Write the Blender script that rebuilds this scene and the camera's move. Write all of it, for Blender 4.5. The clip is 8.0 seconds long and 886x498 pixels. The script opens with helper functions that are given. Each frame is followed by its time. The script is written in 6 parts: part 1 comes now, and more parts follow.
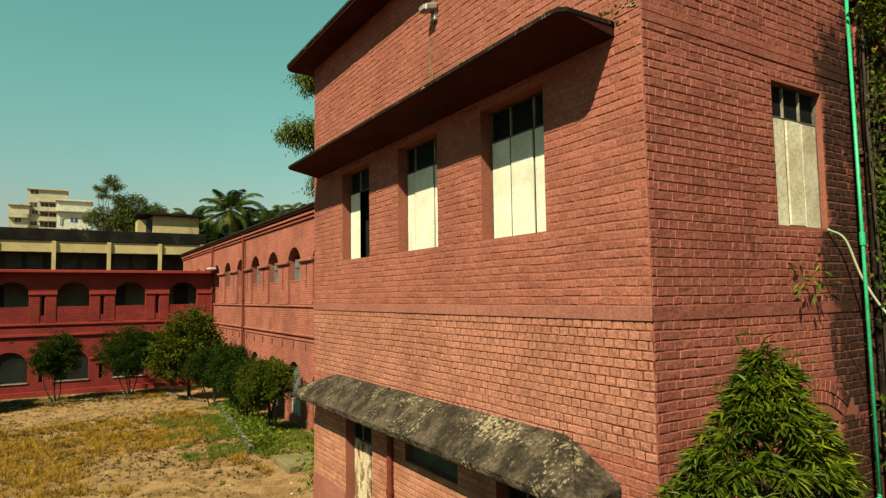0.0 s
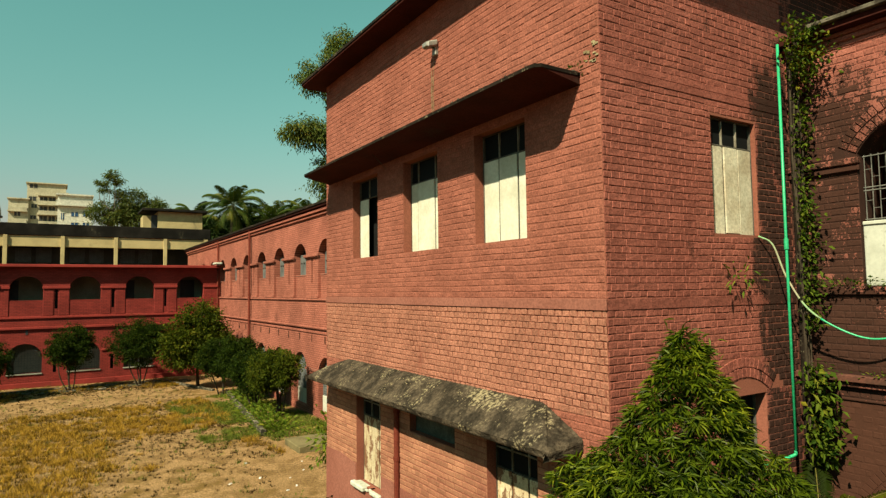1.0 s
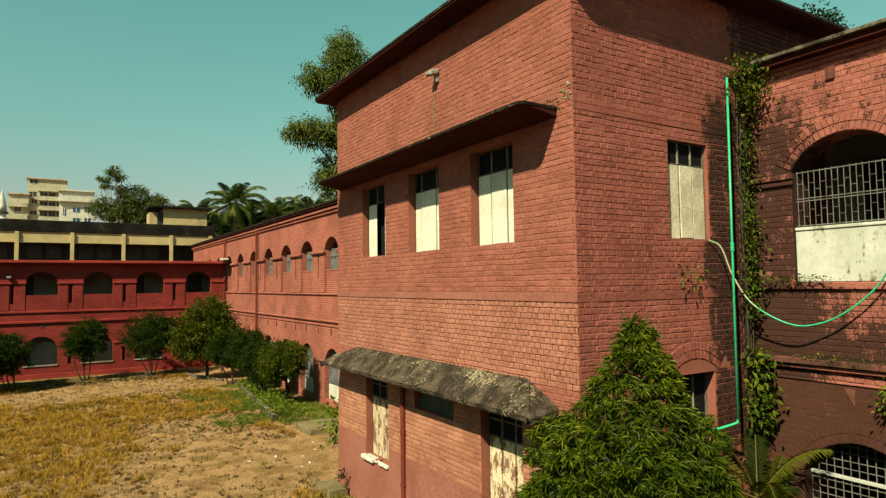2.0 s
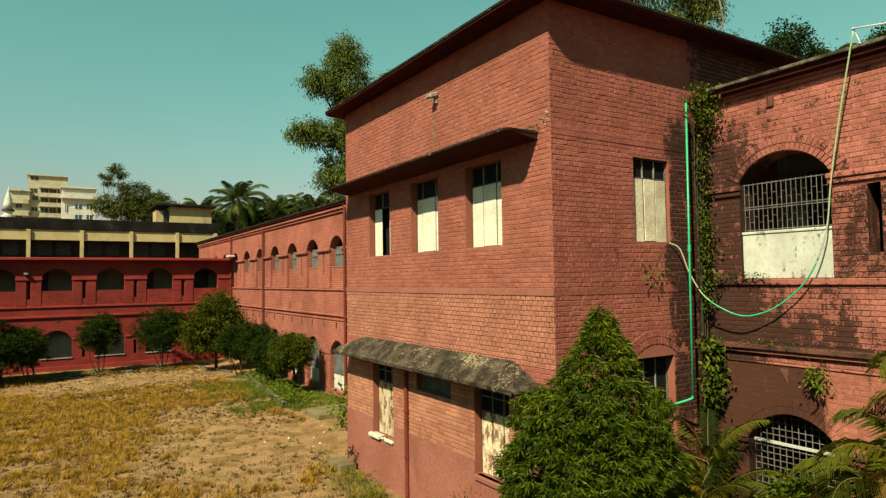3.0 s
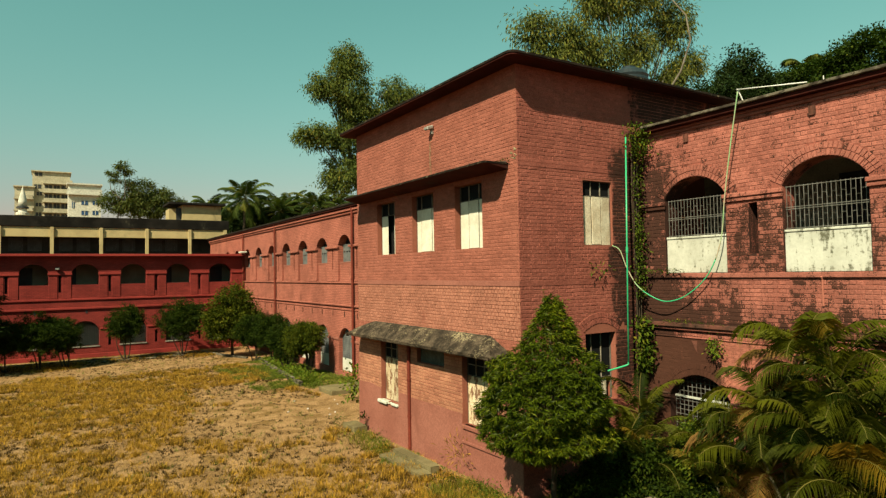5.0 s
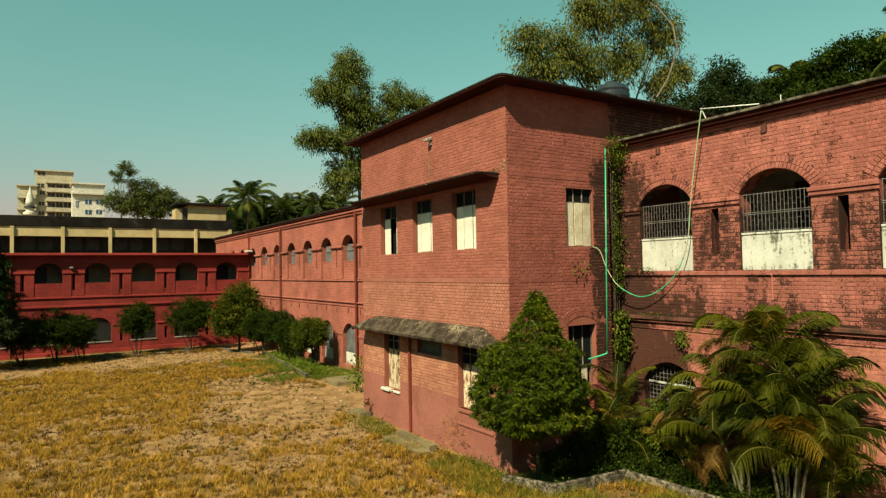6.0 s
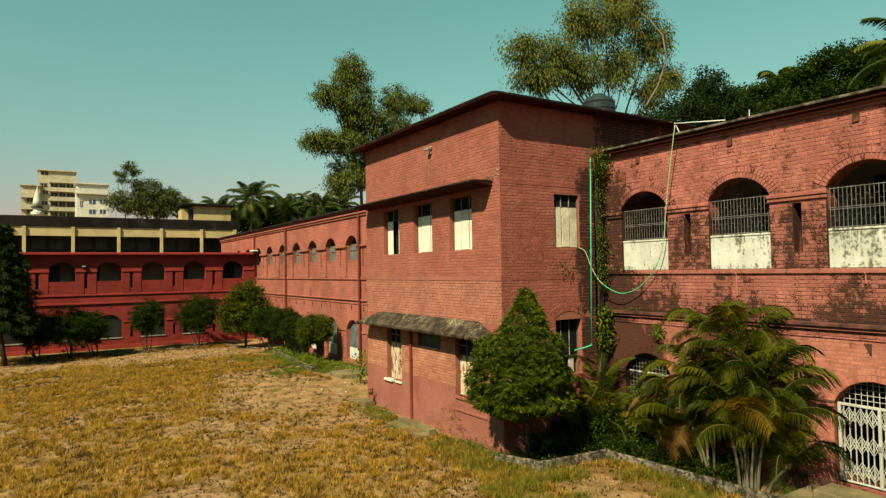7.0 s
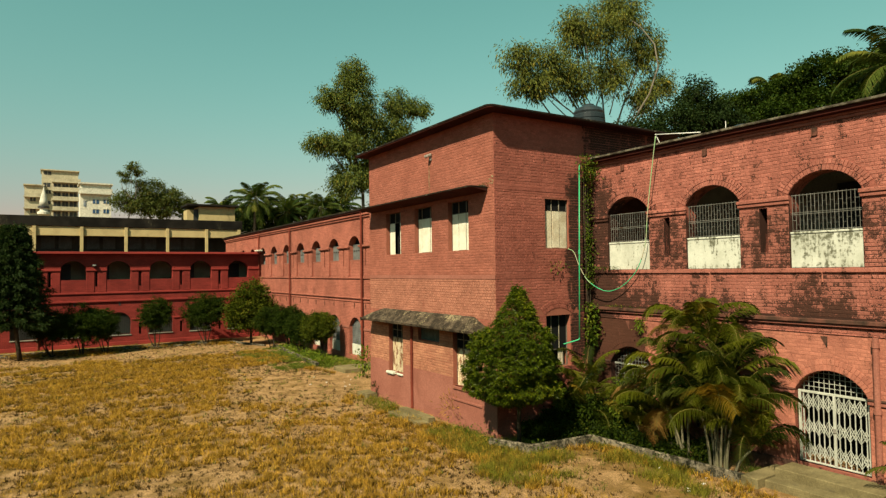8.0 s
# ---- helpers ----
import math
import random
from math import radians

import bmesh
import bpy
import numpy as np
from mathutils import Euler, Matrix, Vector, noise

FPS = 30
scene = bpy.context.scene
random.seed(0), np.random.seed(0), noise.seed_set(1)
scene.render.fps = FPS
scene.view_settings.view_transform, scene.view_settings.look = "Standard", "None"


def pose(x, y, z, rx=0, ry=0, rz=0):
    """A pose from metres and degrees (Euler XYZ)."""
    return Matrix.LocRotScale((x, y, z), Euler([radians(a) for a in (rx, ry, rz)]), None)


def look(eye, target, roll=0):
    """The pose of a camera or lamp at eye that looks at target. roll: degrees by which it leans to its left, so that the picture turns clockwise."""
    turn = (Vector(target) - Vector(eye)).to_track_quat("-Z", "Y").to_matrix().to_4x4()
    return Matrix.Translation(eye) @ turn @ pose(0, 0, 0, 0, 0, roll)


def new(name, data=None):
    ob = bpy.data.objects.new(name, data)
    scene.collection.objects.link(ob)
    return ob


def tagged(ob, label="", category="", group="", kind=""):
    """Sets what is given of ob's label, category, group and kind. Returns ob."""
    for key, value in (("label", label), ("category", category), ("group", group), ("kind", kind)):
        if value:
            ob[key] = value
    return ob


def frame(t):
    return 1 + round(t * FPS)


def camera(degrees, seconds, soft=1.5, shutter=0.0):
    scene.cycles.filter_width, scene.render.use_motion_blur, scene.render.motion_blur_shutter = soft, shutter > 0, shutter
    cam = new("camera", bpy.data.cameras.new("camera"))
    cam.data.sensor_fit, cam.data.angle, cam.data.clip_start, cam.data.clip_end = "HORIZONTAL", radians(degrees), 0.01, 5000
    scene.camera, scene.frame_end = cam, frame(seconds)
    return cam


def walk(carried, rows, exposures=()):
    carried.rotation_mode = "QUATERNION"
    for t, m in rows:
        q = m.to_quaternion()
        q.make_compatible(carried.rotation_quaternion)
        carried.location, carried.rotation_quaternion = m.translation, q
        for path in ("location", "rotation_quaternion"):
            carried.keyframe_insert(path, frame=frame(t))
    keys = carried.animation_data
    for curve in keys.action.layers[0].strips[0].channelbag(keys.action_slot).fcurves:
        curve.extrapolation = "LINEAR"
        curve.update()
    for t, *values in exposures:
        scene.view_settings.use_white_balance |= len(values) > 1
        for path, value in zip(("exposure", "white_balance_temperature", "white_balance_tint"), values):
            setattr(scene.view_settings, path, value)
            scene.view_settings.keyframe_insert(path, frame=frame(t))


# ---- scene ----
from mathutils.geometry import tessellate_polygon

EXPOSURE, KELVIN, TINT = 0.90, 7550.0, 3.0
SKY_TONE, SKY_STRENGTH, SUN_STRENGTH = (0.83, 0.81, 0.82), 0.0625, 5.0
cam = camera(71.0, 8.0, soft=1.35)
PATH = [
    (0, (-4.188, -3.522, 4.769), (-3.1469, -1.8213, 4.9185), -0.80),
    (0.5, (-4.574, -4.13, 4.774), (-3.528, -2.4312, 4.9133), -0.77),
    (1, (-4.978, -4.741, 4.782), (-3.9281, -3.0439, 4.9113), -0.76),
    (1.5, (-5.394, -5.366, 4.792), (-4.341, -3.6704, 4.9118), -0.77),
    (2, (-5.819, -6.012, 4.803), (-4.7622, -4.3175, 4.9143), -0.80),
    (2.5, (-6.248, -6.681, 4.814), (-5.1882, -4.9874, 4.9181), -0.83),
    (3, (-6.679, -7.371, 4.826), (-5.6166, -5.6792, 4.9227), -0.86),
    (3.5, (-7.11, -8.08, 4.837), (-6.0455, -6.3892, 4.9274), -0.90),
    (4, (-7.54, -8.801, 4.847), (-6.4737, -7.1113, 4.9318), -0.94),
    (4.5, (-7.967, -9.528, 4.856), (-6.8999, -7.8382, 4.9351), -0.98),
    (5, (-8.391, -10.25, 4.862), (-7.3226, -8.5615, 4.9368), -1.00),
    (5.5, (-8.81, -10.961, 4.865), (-7.7401, -9.2727, 4.9364), -1.02),
    (6, (-9.22, -11.652, 4.864), (-8.1498, -9.9636, 4.9332), -1.02),
    (6.5, (-9.619, -12.315, 4.859), (-8.5483, -10.6269, 4.9266), -1.00),
    (7, (-10.001, -12.945, 4.849), (-8.9306, -11.2573, 4.9161), -0.96),
    (7.5, (-10.361, -13.539, 4.834), (-9.2906, -11.8514, 4.9011), -0.90),
    (8, (-10.691, -14.097, 4.813), (-9.6201, -12.4091, 4.8809), -0.80),
]
walk(cam, [(t, look(eye, target, roll)) for t, eye, target, roll in PATH],
     [(0.0, EXPOSURE, KELVIN, TINT), (3.0, EXPOSURE, KELVIN + 60, TINT + 1.5), (8.0, EXPOSURE - 0.02, KELVIN + 200, TINT + 5.5)])

# ---- world and sun ----
TO_SUN = Vector((-1.0, -0.54, 1.13)).normalized()
world = bpy.data.worlds.new("world")
scene.world = world
world.use_nodes = True
wt = world.node_tree
hues = wt.nodes.new("ShaderNodeCombineColor")
for k, (air, dust, ozone) in enumerate(((1.0, 0.15, 1.0), (3.5, 0.25, 3.0), (1.7, 0.35, 4.0))):
    # a hazy teal sky: each hue scatters by its own air
    sky = wt.nodes.new("ShaderNodeTexSky")
    sky.sky_type = "NISHITA"
    sky.sun_disc = False
    sky.sun_elevation = math.asin(TO_SUN.z)
    sky.sun_rotation = math.atan2(TO_SUN.x, TO_SUN.y)
    sky.air_density, sky.dust_density, sky.ozone_density = air, dust, ozone
    split = wt.nodes.new("ShaderNodeSeparateColor")
    wt.links.new(sky.outputs[0], split.inputs[0])
    wt.links.new(split.outputs[k], hues.inputs[k])
tone = wt.nodes.new("ShaderNodeMix")
tone.data_type, tone.blend_type = "RGBA", "MULTIPLY"
tone.inputs[0].default_value = 1.0
tone.inputs[7].default_value = (*SKY_TONE, 1)
wt.links.new(hues.outputs[0], tone.inputs[6])
wt.links.new(tone.outputs[2], wt.nodes["Background"].inputs[0])
wt.nodes["Background"].inputs[1].default_value = SKY_STRENGTH
sun = new("sun", bpy.data.lights.new("sun", "SUN"))
sun.data.energy, sun.data.angle, sun.data.color = SUN_STRENGTH, radians(0.6), (1.0, 0.93, 0.78)
sun.matrix_world = look(TO_SUN * 80, (0, 0, 0))


# ---- mesh helpers ----
class Geo:
    """Vertices and faces of one mesh in the making."""

    def __init__(self):
        self.v, self.f = [], []

    def add(self, verts, faces):
        n = len(self.v)
        self.v += [tuple(p) for p in verts]
        self.f += [tuple(i + n for i in face) for face in faces]
        return self

    def box(self, x0, x1, y0, y1, z0, z1, c=0.0):
        """A box; c cuts its twelve edges."""
        if c <= 0:
            v = [(x, y, z) for z in (z0, z1) for y in (y0, y1) for x in (x0, x1)]
            return self.add(v, [(0, 2, 3, 1), (4, 5, 7, 6), (0, 1, 5, 4), (2, 6, 7, 3), (0, 4, 6, 2), (1, 3, 7, 5)])
        lo, hi = (x0, y0, z0), (x1, y1, z1)
        ids, v = {}, []
        for s in [(a, b, d) for a in (0, 1) for b in (0, 1) for d in (0, 1)]:
            for k in range(3):
                p = [hi[i] - c if s[i] else lo[i] + c for i in range(3)]
                p[k] = hi[k] if s[k] else lo[k]
                ids[s, k] = len(v)
                v.append(tuple(p))
        f = []
        for k in range(3):
            i, j = [(1, 2), (2, 0), (0, 1)][k]
            for side in (0, 1):
                q = []
                for a, b in ((0, 0), (1, 0), (1, 1), (0, 1)):
                    s = [0, 0, 0]
                    s[k], s[i], s[j] = side, a, b
                    q.append(ids[tuple(s), k])
                f.append(tuple(q if side else q[::-1]))
            for a in (0, 1):
                for b in (0, 1):
                    s0, s1 = [0, 0, 0], [0, 0, 0]
                    s0[i] = s1[i] = a
                    s0[j] = s1[j] = b
                    s1[k] = 1
                    f.append((ids[tuple(s0), i], ids[tuple(s1), i], ids[tuple(s1), j], ids[tuple(s0), j]))
        for s in [(a, b, d) for a in (0, 1) for b in (0, 1) for d in (0, 1)]:
            f.append((ids[s, 0], ids[s, 1], ids[s, 2]))
        return self.add(v, f)

    def slab(self, P, u0, u1, v0, v1, w0, w1, c=0.0):
        """A box in wall terms: along, up and out of the wall."""
        g = Geo().box(u0, u1, v0, v1, w0, w1, c)
        return self.add([P(*p) for p in g.v], g.f)

    def sheet(self, P, loops, w0, w1):
        """A plate with holes: the first loop is its outline."""
        flat = [[Vector((u, v, 0)) for u, v in loop] for loop in loops]
        tris = tessellate_polygon(flat)
        pts = [p for loop in loops for p in loop]
        n = len(pts)
        verts = [P(u, v, w1) for u, v in pts] + [P(u, v, w0) for u, v in pts]
        faces = [tuple(t) for t in tris] + [tuple(i + n for i in reversed(t)) for t in tris]
        at = 0
        for loop in loops:
            m = len(loop)
            for i in range(m):
                a, b = at + i, at + (i + 1) % m
                faces.append((a, b, b + n, a + n))
            at += m
        return self.add(verts, faces)

    def tube(self, pts, radii, n=8, cap=True):
        """A round tube along points."""
        pts = [Vector(p) for p in pts]
        if isinstance(radii, (int, float)):
            radii = [radii] * len(pts)
        rings = []
        side = None
        for i, p in enumerate(pts):
            d = (pts[min(i + 1, len(pts) - 1)] - pts[max(i - 1, 0)]).normalized()
            if side is None:
                side = d.orthogonal().normalized()
            side = (side - d * side.dot(d)).normalized()
            up = d.cross(side)
            rings.append([p + radii[i] * (math.cos(a) * side + math.sin(a) * up) for a in [2 * math.pi * k / n for k in range(n)]])
        v = [q for r in rings for q in r]
        f = [(i * n + k, i * n + (k + 1) % n, (i + 1) * n + (k + 1) % n, (i + 1) * n + k) for i in range(len(pts) - 1) for k in range(n)]
        if cap:
            f += [tuple(range(n))[::-1], tuple((len(pts) - 1) * n + k for k in range(n))]
        return self.add(v, f)

    def lathe(self, centre, profile, n=20):
        """A turned body: profile of (radius, height) from the base up."""
        cx, cy, cz = centre
        v = [(cx + r * math.cos(2 * math.pi * k / n), cy + r * math.sin(2 * math.pi * k / n), cz + h) for r, h in profile for k in range(n)]
        f = [(i * n + k, i * n + (k + 1) % n, (i + 1) * n + (k + 1) % n, (i + 1) * n + k) for i in range(len(profile) - 1) for k in range(n)]
        f += [tuple(range(n))[::-1], tuple((len(profile) - 1) * n + k for k in range(n))]
        return self.add(v, f)


BASE = {}


def to_mesh(name, geo, material, smooth=False):
    me = bpy.data.meshes.new(name)
    if isinstance(geo, Geo):
        me.from_pydata(geo.v, [], geo.f)
    else:
        me.from_pydata(geo[0].tolist(), [], geo[1].tolist())
    me.materials.append(material)
    if smooth:
        me.shade_smooth()
    me.update()
    return me


def thing(name, base, label, category, group="", kind=""):
    """An Empty at a thing's base, for its parts to hang on."""
    ob = new(name)
    ob.location = base
    ob.empty_display_size = 0.3
    BASE[ob.name] = Vector(base)
    return tagged(ob, label, category, group, kind)


def part(name, geo, material, parent, label="", smooth=False, kind=""):
    """One mesh object, in world terms, under a thing or a part."""
    ob = new(name, to_mesh(name, geo, material, smooth))
    ob.parent = parent
    if parent.name in BASE:
        ob.matrix_parent_inverse = Matrix.Translation(-BASE[parent.name])
    return tagged(ob, label, kind=kind)


def single(name, geo, material, label, category, group="", kind="", smooth=False):
    """A thing that is one mesh."""
    return tagged(new(name, to_mesh(name, geo, material, smooth)), label, category, group, kind)


def again(name, mesh, parent, m, label=""):
    """One more object on a mesh that its like share."""
    ob = new(name, mesh)
    ob.parent = parent
    if parent.name in BASE:
        ob.matrix_parent_inverse = Matrix.Translation(-BASE[parent.name])
    ob.matrix_basis = m
    return tagged(ob, label)


def front_of(x):
    """A wall that faces -x: along y, up z."""
    return lambda u, v, w: (x - w, u, v)


def side_of(y):
    """A wall that faces -y: along x, up z."""
    return lambda u, v, w: (u, y - w, v)


def arc(uc, half, spring, top, n=14):
    """A segmental arch from one springing to the other."""
    rise = top - spring
    r = (half * half + rise * rise) / (2 * rise)
    cv = top - r
    a = math.asin(min(1, half / r))
    if rise > half:
        a = math.pi - a
    return [(uc + r * math.sin(t), cv + r * math.cos(t)) for t in [-a + 2 * a * k / n for k in range(n + 1)]], r, cv, a


def arch_hole(uc, half, bottom, spring, top):
    pts = arc(uc, half, spring, top)[0]
    return [(uc + half, bottom), (uc - half, bottom)] + pts


def rect(u0, u1, v0, v1):
    return [(u0, v0), (u1, v0), (u1, v1), (u0, v1)]


# ---- brickwork ----
COURSE = 0.0833


def wave(u, v):
    """Hand-laid courses are never quite level."""
    return 0.013 * noise.noise((u * 1.1, v * 3.0, 0.7)) + 0.006 * noise.noise((u * 5.0, v * 9.0, 3.3))


def bricks(P, u0, u1, v0, v1, blocked, rng, head_gap=0.006, bed_gap=0.012, near=None, proud=(0.005, 0.011), stretcher=0.25):
    """Bricks in English bond on a wall, or all headers. blocked(v) gives the stretches to leave free. near(u, v): bricks to be set singly."""
    geo, ones = Geo(), []
    rows = int(round((v1 - v0) / COURSE))
    course = (v1 - v0) / rows
    for i in range(rows):
        va, vb = v0 + i * course + bed_gap / 2 * rng.uniform(0.6, 1.4), v0 + (i + 1) * course - bed_gap / 2 * rng.uniform(0.6, 1.4)
        low, high, mid = va, vb, (va + vb) / 2
        free, at = [], u0
        for a, b in sorted(blocked(mid)):
            if a > at:
                free.append((at, min(a, u1)))
            at = max(at, b)
        if at < u1:
            free.append((at, u1))
        pitch = stretcher if i % 2 else 0.125
        phase = (0.0625 if i % 2 else 0.0) + rng.uniform(-0.014, 0.014)
        for a, b in free:
            k = math.floor((a - phase) / pitch)
            while phase + k * pitch < b:
                ua, ub = max(a, phase + k * pitch), min(b, phase + (k + 1) * pitch)
                k += 1
                if ub - ua < 0.035:
                    continue
                whole = ub - ua > pitch - 1e-4
                if whole and near and near((ua + ub) / 2, mid):
                    ones.append(((ua + ub) / 2, mid, int(pitch > 0.2)))
                    continue
                g = head_gap / 2 * (rng.uniform(0.5, 1.6) if rng.random() > 0.2 else 0.1)
                d = rng.uniform(*proud)
                j = [rng.uniform(-0.004, 0.004) for _ in range(8)]
                c = 0.009
                va, vb = low + rng.uniform(-0.0025, 0.0025), high + rng.uniform(-0.0025, 0.0025)
                o = [(ua + g, va), (ub - g, va), (ub - g, vb), (ua + g, vb)]
                t = [(ua + g + c + j[0], va + c + j[1]), (ub - g - c + j[2], va + c + j[3]), (ub - g - c + j[4], vb - c + j[5]), (ua + g + c + j[6], vb - c + j[7])]
                dd = [max(0.001, d + rng.uniform(-0.0022, 0.0022)) for _ in range(4)]
                o = [(x, y + wave(x, y)) for x, y in o]
                t = [(x, y + wave(x, y)) for x, y in t]
                geo.add([P(p[0], p[1], 0.0005) for p in o] + [P(t[q][0], t[q][1], dd[q]) for q in range(4)],
                        [(4, 5, 6, 7), (0, 1, 5, 4), (1, 2, 6, 5), (2, 3, 7, 6), (3, 0, 4, 7)])
    return geo, ones


def brick_kinds(P0, rng, material, head_gap, bed_gap, tag):
    """Six whole bricks, three headers and three stretchers, round their middle."""
    kinds = []
    for pitch in (0.125, 0.25):
        row = []
        for _ in range(3):
            g = Geo()
            h, b, c = pitch / 2 - head_gap / 2, COURSE / 2 - bed_gap / 2, 0.005
            j = [rng.uniform(-0.0025, 0.0025) for _ in range(8)]
            d = [rng.uniform(0.005, 0.012) for _ in range(4)]
            o = [(-h, -b), (h, -b), (h, b), (-h, b)]
            t = [(-h + c + j[0], -b + c + j[1]), (h - c + j[2], -b + c + j[3]), (h - c + j[4], b - c + j[5]), (-h + c + j[6], b - c + j[7])]
            g.add([P0(*p, 0.0005) for p in o] + [P0(t[q][0], t[q][1], d[q]) for q in range(4)],
                  [(4, 5, 6, 7), (0, 1, 5, 4), (1, 2, 6, 5), (2, 3, 7, 6), (3, 0, 4, 7)])
            row.append(to_mesh("brick", g, material))
        kinds.append(row)
    return kinds


def voussoirs(geo, P, uc, half, spring, top, rng, rings=2, depth=0.12, proud=0.012):
    """Rings of bricks on edge round an arch."""
    _, r, cv, a = arc(uc, half, spring, top)
    for ring in range(rings):
        r0 = r + 0.006 + ring * (depth + 0.008)
        r1 = r0 + depth
        n = max(5, int(2 * a * (r0 + r1) / 2 / 0.083))
        for k in range(n):
            t0, t1 = -a + 2 * a * (k + 0.07) / n, -a + 2 * a * (k + 0.93) / n
            p = [(uc + q * math.sin(t), cv + q * math.cos(t)) for q, t in ((r0, t0), (r0, t1), (r1, t1), (r1, t0))]
            m = (sum(x for x, _ in p) / 4, sum(y for _, y in p) / 4)
            s = [(x + (m[0] - x) * 0.08, y + (m[1] - y) * 0.08) for x, y in p]
            d = proud + rng.uniform(-0.003, 0.004)
            geo.add([P(x, y, 0.0005) for x, y in p] + [P(x, y, d) for x, y in s], [(4, 5, 6, 7), (0, 1, 5, 4), (1, 2, 6, 5), (2, 3, 7, 6), (3, 0, 4, 7)])


def arch_block(arches, slack=0.27):
    """Stretches that arches with their rings take up at a height."""
    def at(v):
        out = []
        for uc, half, bottom, spring, top in arches:
            if bottom < v < spring:
                out.append((uc - half, uc + half))
            elif v >= spring:
                _, r, cv, _ = arc(uc, half, spring, top)
                q = r + slack
                if abs(v - cv) < q:
                    x = math.sqrt(q * q - (v - cv) ** 2)
                    if x > 0.02 and v > spring - 0.01:
                        out.append((uc - x, uc + x))
        return out
    return at


# ---- materials ----
def nodes_of(name):
    m = bpy.data.materials.new(name)
    m.use_nodes = True
    nt = m.node_tree
    return m, nt, nt.nodes["Principled BSDF"]


def op(nt, kind, a, b=None, clamp=False):
    n = nt.nodes.new("ShaderNodeMath")
    n.operation, n.use_clamp = kind, clamp
    for i, x in enumerate((a, b)):
        if x is None:
            continue
        if isinstance(x, (int, float)):
            n.inputs[i].default_value = x
        else:
            nt.links.new(x, n.inputs[i])
    return n.outputs[0]


def mix(nt, fac, a, b, blend="MIX"):
    n = nt.nodes.new("ShaderNodeMix")
    n.data_type, n.blend_type = "RGBA", blend
    for i, x in ((0, fac), (6, a), (7, b)):
        if isinstance(x, (int, float)):
            n.inputs[i].default_value = x
        elif isinstance(x, tuple):
            n.inputs[i].default_value = (*x, 1)
        else:
            nt.links.new(x, n.inputs[i])
    return n.outputs[2]


def ramp(nt, x, a, b, lo=0.0, hi=1.0):
    n = nt.nodes.new("ShaderNodeMapRange")
    n.interpolation_type = "SMOOTHSTEP"
    nt.links.new(x, n.inputs[0])
    for i, val in ((1, a), (2, b), (3, lo), (4, hi)):
        n.inputs[i].default_value = val
    return n.outputs[0]


def place(nt, scale=(1, 1, 1)):
    g = nt.nodes.new("ShaderNodeNewGeometry")
    if scale == (1, 1, 1):
        return g.outputs["Position"]
    m = nt.nodes.new("ShaderNodeMapping")
    m.inputs["Scale"].default_value = scale
    nt.links.new(g.outputs["Position"], m.inputs[0])
    return m.outputs[0]


def grain(nt, vec, scale, detail=4.0, rough=0.55, distort=0.0):
    n = nt.nodes.new("ShaderNodeTexNoise")
    n.inputs["Scale"].default_value, n.inputs["Detail"].default_value = scale, detail
    n.inputs["Roughness"].default_value, n.inputs["Distortion"].default_value = rough, distort
    nt.links.new(vec, n.inputs["Vector"])
    return n.outputs["Fac"]


def relief(nt, bsdf, height, strength, distance):
    b = nt.nodes.new("ShaderNodeBump")
    b.inputs["Strength"].default_value, b.inputs["Distance"].default_value = strength, distance
    nt.links.new(height, b.inputs["Height"])
    nt.links.new(b.outputs[0], bsdf.inputs["Normal"])
    return b


